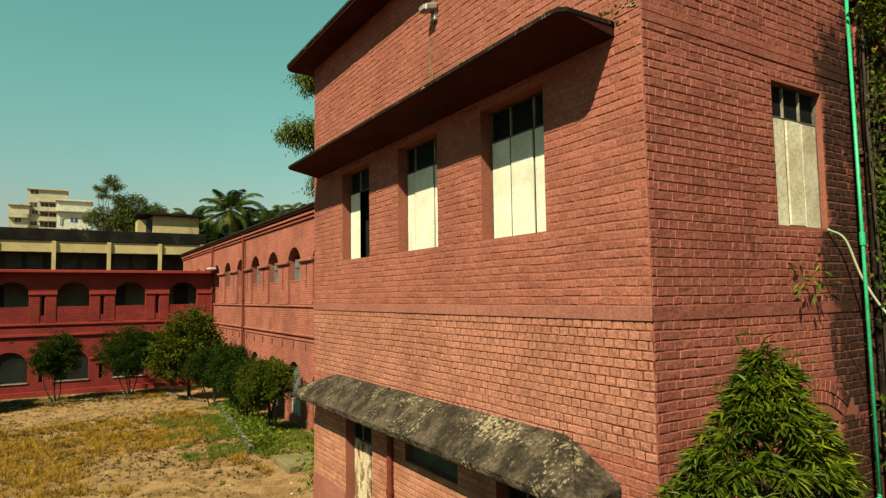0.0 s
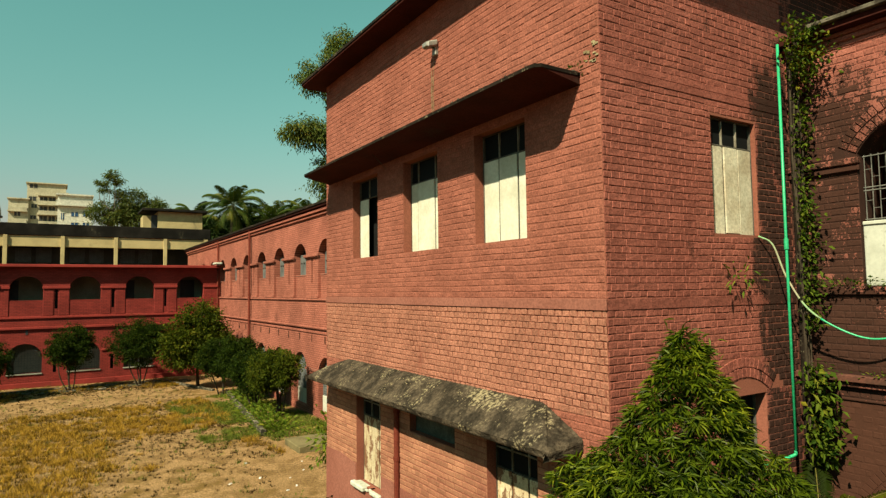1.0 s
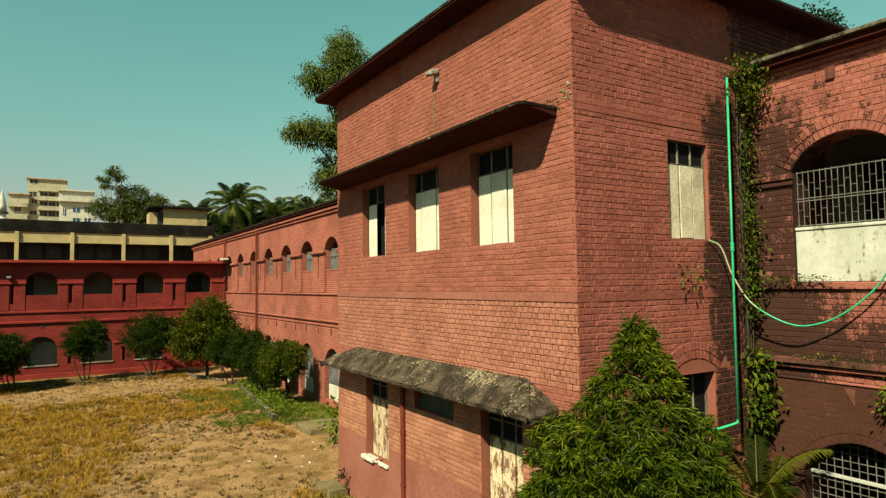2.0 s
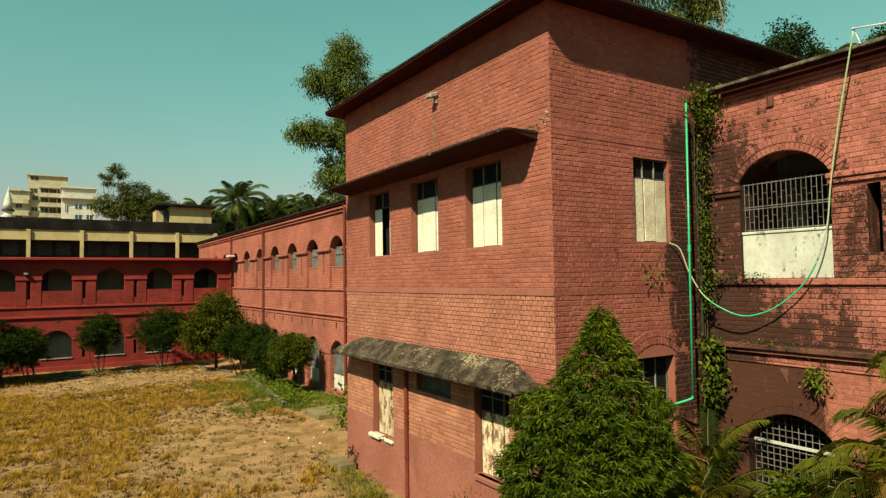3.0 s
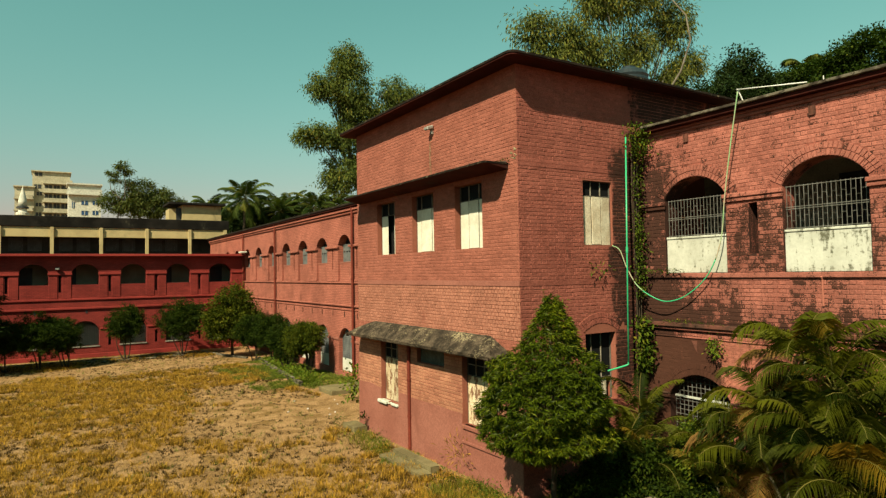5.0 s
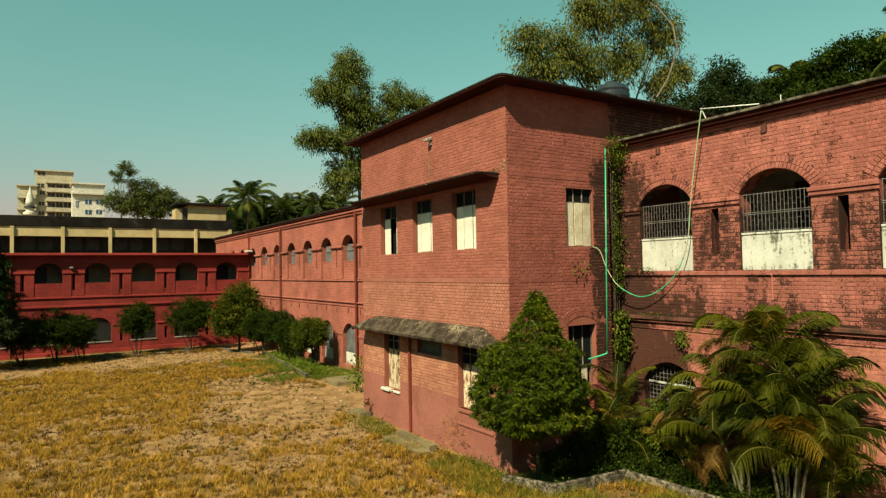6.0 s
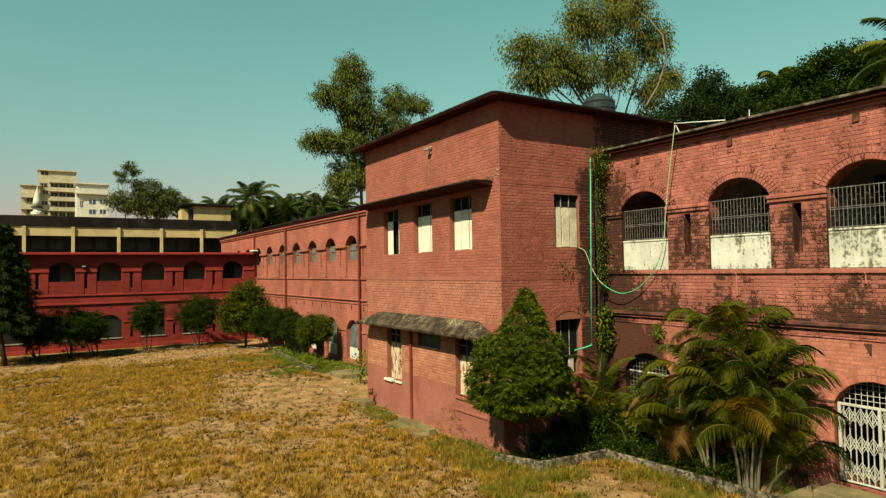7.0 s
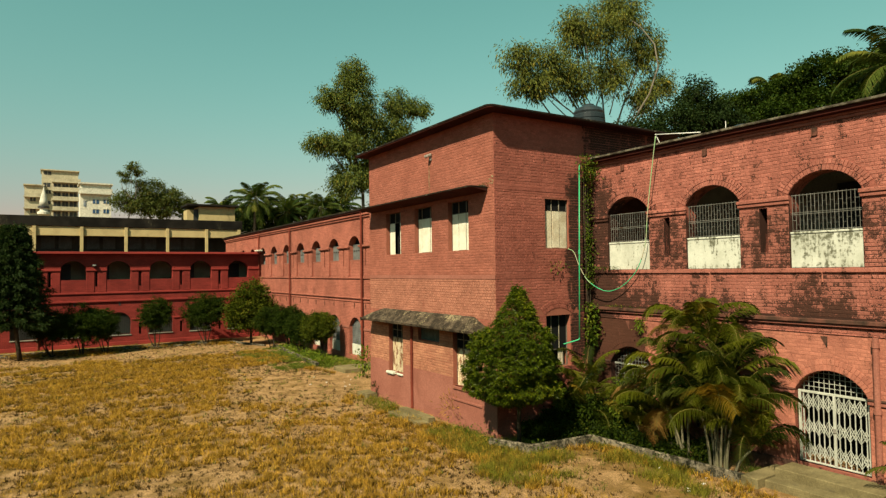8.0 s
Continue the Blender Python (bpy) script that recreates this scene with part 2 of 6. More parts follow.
def surface(name, a, b, scale=2.0, fine=40.0, rough=0.85, bump=0.3, deep=0.01, dirt=None, dirt_scale=0.8, dirt_at=(0.55, 0.7), streak=1.0, metal=0.0, spread=0.25, vary=0.0, windows=(), contrast=(0.36, 0.64), pieces=0.0, speck=0.35, lump=0.0, gloss=0.08):
    """A worn surface: two tones in large patches, fine grain, dirt with a shape of its own and slight relief.
    windows: (axis, lo, lo full, hi full, hi, gain): where the dirt colour is stronger."""
    m, nt, bsdf = nodes_of(name)
    p = place(nt)
    big = grain(nt, p, scale, 5, 0.6)
    small = grain(nt, p, fine, 4, 0.65)
    col = mix(nt, ramp(nt, big, *contrast), a, b)
    shade = ramp(nt, small, 0.25, 0.75, 1 - spread, 1 + spread)
    col = mix(nt, 1.0, col, shade, "MULTIPLY")
    if vary:
        g = nt.nodes.new("ShaderNodeNewGeometry")
        o = nt.nodes.new("ShaderNodeObjectInfo")
        r = op(nt, "FRACT", op(nt, "ADD", g.outputs["Random Per Island"], o.outputs["Random"]))
        col = mix(nt, 1.0, col, ramp(nt, r, 0, 1, 1 - vary, 1 + vary), "MULTIPLY")
    if dirt:
        d = grain(nt, place(nt, (1, 1, streak)), dirt_scale, 6, 0.65, 0.3)
        d = op(nt, "ADD", d, op(nt, "MULTIPLY", op(nt, "SUBTRACT", small, 0.5), speck))
        if pieces:
            d = op(nt, "ADD", d, op(nt, "MULTIPLY", op(nt, "SUBTRACT", r, 0.5), pieces))
        if windows:
            sep = nt.nodes.new("ShaderNodeSeparateXYZ")
            nt.links.new(p, sep.inputs[0])
            for spots in windows:
                *axes, gain = spots
                w = None
                for axis, l0, l1, h1, h0 in axes:
                    s = sep.outputs["xyz".index(axis)]
                    k = op(nt, "MULTIPLY", ramp(nt, s, l0, l1), ramp(nt, s, h1, h0, 1.0, 0.0))
                    w = k if w is None else op(nt, "MULTIPLY", w, k)
                d = op(nt, "ADD", d, op(nt, "MULTIPLY", w, gain))
        col = mix(nt, ramp(nt, d, *dirt_at, 0.0, 0.92), col, dirt)
    nt.links.new(col, bsdf.inputs["Base Color"])
    bsdf.inputs["Roughness"].default_value, bsdf.inputs["Metallic"].default_value = rough, metal
    bsdf.inputs["Specular IOR Level"].default_value = gloss
    h = op(nt, "ADD", op(nt, "MULTIPLY", big, 0.6), op(nt, "MULTIPLY", small, 0.4))
    if lump:
        h = op(nt, "ADD", h, op(nt, "MULTIPLY", grain(nt, place(nt, (1, 1, 1.6)), 9.0, 3, 0.6), lump))
    relief(nt, bsdf, h, bump, deep)
    return m


def far_brick(name, a, b, joint, axis, dirt, dirt_at=(0.6, 0.75), windows=()):
    """Painted brickwork too far off for single bricks."""
    m, nt, bsdf = nodes_of(name)
    p = place(nt)
    sep = nt.nodes.new("ShaderNodeSeparateXYZ")
    nt.links.new(p, sep.inputs[0])
    com = nt.nodes.new("ShaderNodeCombineXYZ")
    nt.links.new(sep.outputs["xyz".index(axis)], com.inputs[0])
    nt.links.new(sep.outputs[2], com.inputs[1])
    br = nt.nodes.new("ShaderNodeTexBrick")
    br.inputs["Scale"].default_value, br.inputs["Brick Width"].default_value = 1.0, 0.25
    br.inputs["Row Height"].default_value, br.inputs["Mortar Size"].default_value = COURSE, 0.008
    br.inputs["Mortar Smooth"].default_value, br.inputs["Bias"].default_value = 0.3, 0.0
    br.inputs["Color1"].default_value, br.inputs["Color2"].default_value = (*a, 1), (*b, 1)
    br.inputs["Mortar"].default_value = (*joint, 1)
    nt.links.new(com.outputs[0], br.inputs["Vector"])
    big = grain(nt, p, 0.7, 5, 0.6)
    col = mix(nt, 1.0, br.outputs["Color"], ramp(nt, big, 0.3, 0.7, 0.8, 1.15), "MULTIPLY")
    fine = grain(nt, p, 30, 4, 0.6)
    col = mix(nt, 1.0, col, ramp(nt, fine, 0.3, 0.7, 0.85, 1.12), "MULTIPLY")
    d = grain(nt, place(nt, (1, 1, 0.35)), 1.1, 6, 0.65, 0.2)
    for spots in windows:
        ax, l0, l1, h1, h0, gain = spots
        s = sep.outputs["xyz".index(ax)]
        d = op(nt, "ADD", d, op(nt, "MULTIPLY", op(nt, "MULTIPLY", ramp(nt, s, l0, l1), ramp(nt, s, h1, h0, 1.0, 0.0)), gain))
    col = mix(nt, ramp(nt, d, *dirt_at, 0.0, 0.8), col, dirt)
    nt.links.new(col, bsdf.inputs["Base Color"])
    bsdf.inputs["Roughness"].default_value, bsdf.inputs["Specular IOR Level"].default_value = 0.85, 0.08
    relief(nt, bsdf, op(nt, "MULTIPLY", br.outputs["Fac"], -1.0), 0.6, 0.01)
    return m


def leaf_mat(name, a, b, tips=None, rough=0.6, share=(0.72, 0.95), tufts=0.0, gloss=0.05):
    """Leaves: each one a tone of its own, a little light coming through."""
    m, nt, bsdf = nodes_of(name)
    g = nt.nodes.new("ShaderNodeNewGeometry")
    r = g.outputs["Random Per Island"]
    col = mix(nt, r, a, b)
    if tips:
        pick = ramp(nt, op(nt, "FRACT", op(nt, "MULTIPLY", r, 7.31)), *share)
        clump = ramp(nt, grain(nt, place(nt), 0.9, 3), 0.45, 0.65)
        col = mix(nt, op(nt, "MULTIPLY", pick, clump), col, tips)
    if tufts:
        col = mix(nt, 1.0, col, ramp(nt, grain(nt, place(nt, (1, 1, 0.2)), 5.5, 3, 0.6), 0.36, 0.64, 1 - tufts, 1 + tufts), "MULTIPLY")
    nt.links.new(col, bsdf.inputs["Base Color"])
    bsdf.inputs["Roughness"].default_value, bsdf.inputs["Specular IOR Level"].default_value = rough, gloss
    t = nt.nodes.new("ShaderNodeBsdfTranslucent")
    nt.links.new(mix(nt, 1.0, col, (1.2, 1.3, 0.5), "MULTIPLY"), t.inputs[0])
    ms = nt.nodes.new("ShaderNodeMixShader")
    ms.inputs[0].default_value = 0.22
    nt.links.new(bsdf.outputs[0], ms.inputs[1])
    nt.links.new(t.outputs[0], ms.inputs[2])
    nt.links.new(ms.outputs[0], nt.nodes["Material Output"].inputs[0])
    return m


PINK, PINK_D = (0.2466, 0.0865, 0.0598), (0.2035, 0.0692, 0.0475)
M_BRICK = surface("painted_brick", PINK, PINK_D, 1.1, 38, 0.8, 0.8, 0.013, (0.1284, 0.0362, 0.0245), 1.3, (0.62, 0.78), 0.5, vary=0.10, spread=0.36, lump=0.9)
M_BAND = surface("pale_band_brick", (0.3, 0.1254, 0.0842), (0.25, 0.103, 0.0691), 1.1, 38, 0.8, 0.8, 0.013, (0.17, 0.052, 0.036), 1.6, (0.64, 0.8), 0.5, vary=0.10, spread=0.36, lump=0.9)
M_SIDE = surface("painted_brick_side", (0.244, 0.0785, 0.0577), (0.2014, 0.0628, 0.0458), 1.1, 38, 0.8, 0.8, 0.013, lump=0.9, dirt=(0.0233, 0.014, 0.0105), dirt_scale=3.0, dirt_at=(0.66, 0.78), streak=0.35, vary=0.10, pieces=0.14, spread=0.36, speck=0.5,
                 windows=((("x", 2.45, 3.1, 3.6, 4.0), ("z", 1.6, 2.6, 7.2, 8.4), 0.38), (("x", 2.9, 4.2, 9, 10), ("z", 7.6, 8.3, 10, 11), 0.34)))
M_BRICKPALE = surface("pale_painted_brick", (0.3155, 0.1468, 0.0888), (0.2536, 0.1093, 0.0673), 0.9, 55, 0.82, 0.35, 0.006, (0.1751, 0.0584, 0.0408), 1.8, (0.58, 0.74), 0.6, vary=0.14)
# corner mask: mould stain, strengthened to carry the deep shade there
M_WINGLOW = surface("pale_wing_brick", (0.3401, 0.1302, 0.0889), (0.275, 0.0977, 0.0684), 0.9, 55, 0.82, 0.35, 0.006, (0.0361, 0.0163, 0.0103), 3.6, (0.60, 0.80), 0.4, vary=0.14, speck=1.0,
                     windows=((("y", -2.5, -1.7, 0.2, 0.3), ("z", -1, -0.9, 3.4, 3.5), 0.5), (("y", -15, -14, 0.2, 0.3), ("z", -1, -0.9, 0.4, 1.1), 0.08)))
M_JOINT = surface("painted_joint", (0.235, 0.0842, 0.0572), (0.205, 0.0713, 0.0477), 1.4, 50, 0.9, 0.4, 0.006, (0.085, 0.025, 0.016), 3.2, (0.68, 0.84), speck=0.6, windows=((("x", -1, -0.9, 0.2, 0.3), ("z", 3.2, 3.3, 4.50, 4.54), 0.26),))
M_PLASTER = surface("pink_plaster", (0.2451, 0.0968, 0.0705), (0.2101, 0.0783, 0.0564), 0.8, 30, 0.8, 0.2, 0.006, (0.1517, 0.0551, 0.0398), 1.1, (0.6, 0.78), 0.4)
# soffit red, deepened to carry the shade under slabs and canopies
M_SHADESOFFIT = surface("shade_dark_red_soffit", (0.0496, 0.0117, 0.0082), (0.0321, 0.0082, 0.0058), 1.2, 30, 0.85, 0.2, 0.006, (0.0292, 0.0175, 0.0129), 1.2, (0.6, 0.75))
M_REDPIPE = surface("red_paint", (0.1459, 0.0321, 0.0205), (0.1109, 0.0245, 0.0163), 1.5, 30, 0.6, 0.15, 0.004)
WING_STAINS = ((("z", 3.55, 3.62, 3.8, 4.25), ("y", -12, -11, -0.2, 0.2), 0.15), (("z", 3.55, 3.7, 4.6, 4.75), ("y", -3.2, -1.9, 0.2, 0.3), 0.20), (("z", 4.7, 4.8, 5.9, 6.25), ("y", -12, -11, -2.2, -1.9), 0.185),
               (("z", 3.5, 3.75, 4.62, 4.7), ("y", -8.0, -7.5, -6.6, -6.2), 0.19), (("z", 3.5, 3.75, 4.62, 4.7), ("y", -5.0, -4.6, -3.9, -3.5), 0.14), (("y", -1.45, -0.75, 0.3, 0.6), ("z", 0.0, 1.5, 6.9, 7.9), 0.33))
M_WING = surface("wing_brick", (0.2926, 0.106, 0.078), (0.2394, 0.083, 0.061), 1.0, 38, 0.85, 0.7, 0.013, lump=0.6, dirt=(0.0241, 0.0129, 0.0086), dirt_scale=4.2, dirt_at=(0.625, 0.715), streak=0.4, vary=0.18, pieces=0.26, speck=1.2, spread=0.36,
                 windows=WING_STAINS)
M_WINGJ = surface("wing_joint", (0.262, 0.084, 0.061), (0.208, 0.069, 0.050), 2.4, 50, 0.9, 0.4, 0.006, (0.0175, 0.0117, 0.0088), 4.2, (0.53, 0.61), 0.28, speck=0.9,
                  windows=WING_STAINS)
M_LEDGE = surface("mossy_ledge", (0.1284, 0.0496, 0.035), (0.0525, 0.0292, 0.0205), 2.2, 40, 0.9, 0.4, 0.01, (0.0175, 0.0146, 0.0105), 2.5, (0.5, 0.68))
M_WHITEWASH = surface("whitewash", (0.46, 0.475, 0.40), (0.36, 0.372, 0.305), 1.5, 14, 0.85, 0.25, 0.006, (0.075, 0.075, 0.045), 7.5, (0.59, 0.82), 0.14, speck=0.8, spread=0.1,
                      windows=((("y", -20, -19, -3.0, -2.9), ("z", 4.6, 4.65, 5.4, 5.7), 0.07), (("y", -9, -8.5, -6.2, -5.8), ("z", 4.9, 5.0, 5.4, 5.7), 0.08), (("z", 4.5, 4.6, 4.78, 4.95), ("y", -20, -19, 0, 1), 0.10), (("z", 5.3, 5.46, 5.6, 5.7), ("y", -20, -19, 0, 1), 0.06)))
M_CONC = surface("weathered_concrete", (0.0584, 0.0467, 0.0338), (0.0233, 0.0193, 0.0152), 2.2, 35, 0.95, 0.6, 0.015, (0.2101, 0.1809, 0.0992), 2.8, (0.58, 0.69))
M_ROOFTOP = surface("mossy_roof", (0.0199, 0.014, 0.01), (0.0082, 0.0065, 0.0046), 1.8, 30, 0.95, 0.5, 0.015, (0.1517, 0.1284, 0.0817), 5.0, (0.60, 0.74), speck=0.8)
M_COPING = surface("pale_lichen_coping", (0.123, 0.1091, 0.0783), (0.0387, 0.031, 0.0224), 3.0, 30, 0.95, 0.6, 0.015, (0.012, 0.0095, 0.0069), 4.0, (0.56, 0.66), speck=0.8, contrast=(0.42, 0.58))
M_STAINEDROOF = surface("black_roof_edge", (0.0163, 0.0146, 0.0117), (0.0071, 0.0065, 0.0052), 0.8, 12, 0.95, 0.4, 0.015, (0.0759, 0.07, 0.0438), 0.8, (0.62, 0.76), 0.5)
# verandah plaster again, base colour cut to stand for unlit depth
M_SHADEWALL = surface("shade_dark_plaster", (0.035, 0.0327, 0.0279), (0.0205, 0.0193, 0.0163), 1.2, 25, 0.9, 0.2, 0.005)
# cream building's verandah wall, its shade mixed into the grey
M_SHADEDREAR = surface("shaded_verandah_wall", (0.0365, 0.0358, 0.0351), (0.0237, 0.0232, 0.0227), 0.8, 20, 0.9, 0.2, 0.005)
M_SHUTTER = surface("white_wood", (0.5387, 0.5312, 0.434), (0.4489, 0.434, 0.3367), 2.2, 25, 0.65, 0.2, 0.003, (0.1796, 0.1347, 0.0748), 9.0, (0.62, 0.78), 0.07, spread=0.1, vary=0.08)
M_OLDWOOD = surface("peeling_wood", (0.5332, 0.4558, 0.3096), (0.43, 0.344, 0.215), 3.0, 30, 0.8, 0.3, 0.004, (0.1462, 0.0645, 0.0344), 5.5, (0.50, 0.56), 0.5, vary=0.15)
M_BAR = surface("pale_glazing_bar", (0.2334, 0.2159, 0.1692), (0.1401, 0.1225, 0.0875), 4.0, 40, 0.7, 0.2, 0.003)
M_SIDEWOOD = surface("worn_side_shutter", (0.5088, 0.4714, 0.3517), (0.404, 0.3442, 0.2394), 2.5, 28, 0.7, 0.2, 0.003, (0.1496, 0.0898, 0.0449), 9.0, (0.66, 0.8), 0.07, vary=0.14)
M_VENT = surface("vent_board", (0.0875, 0.0992, 0.0817), (0.0525, 0.0584, 0.0467), 3.0, 30, 0.7, 0.3, 0.004)
# black for added sheets that stand in for unlit depth
M_SHADEBLACK = surface("shade_black", (0.012, 0.012, 0.012), (0.008, 0.008, 0.008), 1.0, 20, 0.9)
M_CRUMB = surface("crumbled_plaster", (0.2685, 0.2218, 0.1284), (0.1751, 0.1284, 0.07), 6.0, 40, 0.95, 0.5, 0.01)
M_HOOD = surface("weathered_hood", (0.070, 0.053, 0.036), (0.027, 0.021, 0.0148), 3.2, 22, 0.95, 1.0, 0.03, (0.275, 0.225, 0.132), 1.7, (0.62, 0.77), speck=0.7, lump=1.5, spread=0.5, contrast=(0.40, 0.60), windows=((("x", -0.36, -0.2, -0.06, -0.01), ("y", 0.7, 1.0, 4.6, 5.6), 0.09),))
M_FRAME = surface("window_frame_grey", (0.0992, 0.0905, 0.0729), (0.0496, 0.0455, 0.0362), 3.0, 40, 0.7, 0.2, 0.003)
M_GRILLE = surface("grille_paint", (0.1587, 0.1587, 0.1401), (0.0934, 0.0934, 0.0794), 4.0, 50, 0.6, 0.1, 0.002, (0.0934, 0.0525, 0.0292), 6.0, (0.6, 0.75))
M_GATE = surface("gate_paint", (0.3855, 0.3993, 0.3442), (0.296, 0.3098, 0.2616), 3.0, 50, 0.5, 0.1, 0.002, (0.2245, 0.1496, 0.0898), 7.0, (0.66, 0.8))
M_INNER = surface("verandah_plaster", (0.2976, 0.2889, 0.2285), (0.2102, 0.2013, 0.1608), 1.2, 25, 0.9, 0.2, 0.005, (0.0876, 0.0876, 0.0677), 1.3, (0.58, 0.74))
M_DARKDOOR = surface("dark_door", (0.0292, 0.0321, 0.035), (0.0175, 0.0199, 0.021), 2.0, 30, 0.5, 0.15, 0.003, gloss=0.35)
M_LEFT = far_brick("left_wing_brick", (0.3162, 0.1088, 0.076), (0.266, 0.0886, 0.0618), (0.098, 0.0307, 0.0229), "y", (0.098, 0.0342, 0.0236), (0.66, 0.8), (("z", 3.3, 3.45, 3.9, 4.4, 0.10),))
M_FAR = far_brick("far_brick", (0.2322, 0.033, 0.0271), (0.1787, 0.0261, 0.0216), (0.085, 0.0158, 0.013), "x", (0.1251, 0.0285, 0.0216), (0.6, 0.8))
M_FARP = surface("far_red_paint", (0.2414, 0.0342, 0.0281), (0.1878, 0.0272, 0.0228), 0.8, 20, 0.85, 0.2, 0.006, (0.1071, 0.0342, 0.0238), 1.0, (0.6, 0.78), 0.4)
M_CREAM = surface("cream_paint", (0.4175, 0.3333, 0.168), (0.3367, 0.2667, 0.1332), 0.8, 20, 0.85, 0.2, 0.006, (0.1197, 0.1047, 0.0599), 0.9, (0.6, 0.76), 0.4)
M_TOWER = surface("tower_plaster", (0.3891, 0.3591, 0.2544), (0.2993, 0.2768, 0.1945), 0.3, 3, 0.85, 0.1, 0.01, (0.1496, 0.1385, 0.0973), 0.5, (0.56, 0.72), 0.4)
M_TOWER2 = surface("tower_white", (0.4938, 0.4863, 0.404), (0.4115, 0.4115, 0.3442), 0.3, 3, 0.85, 0.1, 0.01, (0.3367, 0.3442, 0.2993), 0.3, (0.6, 0.75), 0.4)
M_TANK = surface("tank_plastic", (0.0175, 0.0262, 0.0292), (0.0129, 0.0187, 0.021), 2, 30, 0.35, 0.1, 0.003, gloss=0.35)
M_PVC = surface("white_pvc", (0.645, 0.6536, 0.602), (0.5332, 0.5418, 0.4902), 3, 40, 0.45, 0.1, 0.002, gloss=0.35)
M_HOSE = surface("green_hose", (0.0172, 0.3612, 0.1634), (0.0138, 0.3096, 0.1376), 3, 40, 0.4, 0.1, 0.001, gloss=0.35)
M_HOSEOLD = surface("faded_hose", (0.215, 0.387, 0.1892), (0.3612, 0.3096, 0.215), 2.2, 40, 0.5, 0.1, 0.001)
M_BARK = surface("bark", (0.0584, 0.0438, 0.0292), (0.0292, 0.0222, 0.0152), 5, 40, 0.9, 0.6, 0.01)
M_PALEBARK = surface("pale_bark", (0.1576, 0.1401, 0.105), (0.0934, 0.0817, 0.0584), 3, 30, 0.85, 0.4, 0.01)
M_RIB = surface("palm_rib", (0.0759, 0.0759, 0.0175), (0.1167, 0.0934, 0.0233), 3, 40, 0.7, 0.1, 0.002)
M_CANE = surface("palm_cane", (0.0875, 0.0846, 0.0467), (0.1401, 0.1284, 0.0817), 6, 40, 0.6, 0.2, 0.004)
M_STEP = surface("cement_step", (0.1608, 0.1322, 0.0654), (0.107, 0.0871, 0.0423), 1.6, 35, 0.9, 0.3, 0.006, (0.0645, 0.0546, 0.0335), 1.8, (0.58, 0.74))
M_KERB = surface("mossy_kerb", (0.2101, 0.1809, 0.1284), (0.1109, 0.0934, 0.0642), 3.4, 35, 0.95, 0.5, 0.012, (0.0175, 0.0175, 0.0105), 5.5, (0.44, 0.56), speck=0.6)
M_LITTER = surface("litter_white", (0.688, 0.688, 0.6536), (0.516, 0.516, 0.4816), 8, 30, 0.7)
M_LAMP = surface("lamp_metal", (0.3096, 0.301, 0.258), (0.2064, 0.1978, 0.172), 6, 40, 0.5, 0.1, 0.002, metal=0.3, gloss=0.35)
L_MANGO = leaf_mat("mango_leaf", (0.0046, 0.0144, 0.0017), (0.0818, 0.1137, 0.0077), (0.1858, 0.1975, 0.0138), 0.40, (0.6, 0.92), gloss=0.08)
L_SHRUB = leaf_mat("shrub_leaf", (0.005, 0.013, 0.0022), (0.0289, 0.0477, 0.0043), (0.0615, 0.0723, 0.0072))
L_RAIN = leaf_mat("rain_tree_leaf", (0.0112, 0.0268, 0.0041), (0.0313, 0.0537, 0.0062), (0.0671, 0.0839, 0.0103))
L_YELLOWTREE = leaf_mat("light_tree_leaf", (0.015, 0.027, 0.003), (0.0713, 0.0863, 0.0075), (0.1425, 0.1275, 0.0135))
L_EUC = leaf_mat("eucalyptus_leaf", (0.034, 0.049, 0.014), (0.135, 0.150, 0.030), (0.255, 0.188, 0.032))
L_EUCGREEN = leaf_mat("green_eucalyptus_leaf", (0.026, 0.044, 0.012), (0.115, 0.142, 0.028), (0.23, 0.19, 0.032))
L_FARTREE = leaf_mat("far_tree_leaf", (0.0393, 0.0571, 0.0147), (0.092, 0.1103, 0.0287), (0.1138, 0.098, 0.0245))
L_DARK = leaf_mat("dark_tree_leaf", (0.0092, 0.0198, 0.0057), (0.0228, 0.0395, 0.0103), (0.0455, 0.0607, 0.0146))
L_PALM = leaf_mat("palm_leaflet", (0.007, 0.015, 0.0017), (0.072, 0.079, 0.0065), (0.185, 0.105, 0.012), share=(0.70, 0.96))
L_DRYPALM = leaf_mat("dry_palm_leaflet", (0.1389, 0.0794, 0.0198), (0.1091, 0.0546, 0.0149))
L_COCO = leaf_mat("coconut_leaflet", (0.014, 0.030, 0.006), (0.055, 0.078, 0.014), (0.12, 0.12, 0.022))
L_IVY = leaf_mat("creeper_leaf", (0.0387, 0.0817, 0.0086), (0.1376, 0.172, 0.0189), (0.2408, 0.2064, 0.0258))
L_CREEPER = leaf_mat("climbing_creeper_leaf", (0.0189, 0.0447, 0.0052), (0.0817, 0.1118, 0.0112), (0.1806, 0.1548, 0.0172))
L_GRASSDARK = leaf_mat("dead_grass", (0.0151, 0.0087, 0.0027), (0.0531, 0.0304, 0.0076), None, 0.8)
L_GRASSDRY = leaf_mat("dry_grass", (0.1765, 0.0936, 0.0139), (0.3656, 0.2115, 0.0361), (0.0505, 0.0291, 0.0073), 0.8, (0.45, 0.75), tufts=0.5)
L_GRASSOLIVE = leaf_mat("olive_grass", (0.0657, 0.071, 0.0088), (0.1532, 0.1382, 0.019), (0.3063, 0.1843, 0.0315), 0.7, (0.5, 0.8), tufts=0.35)
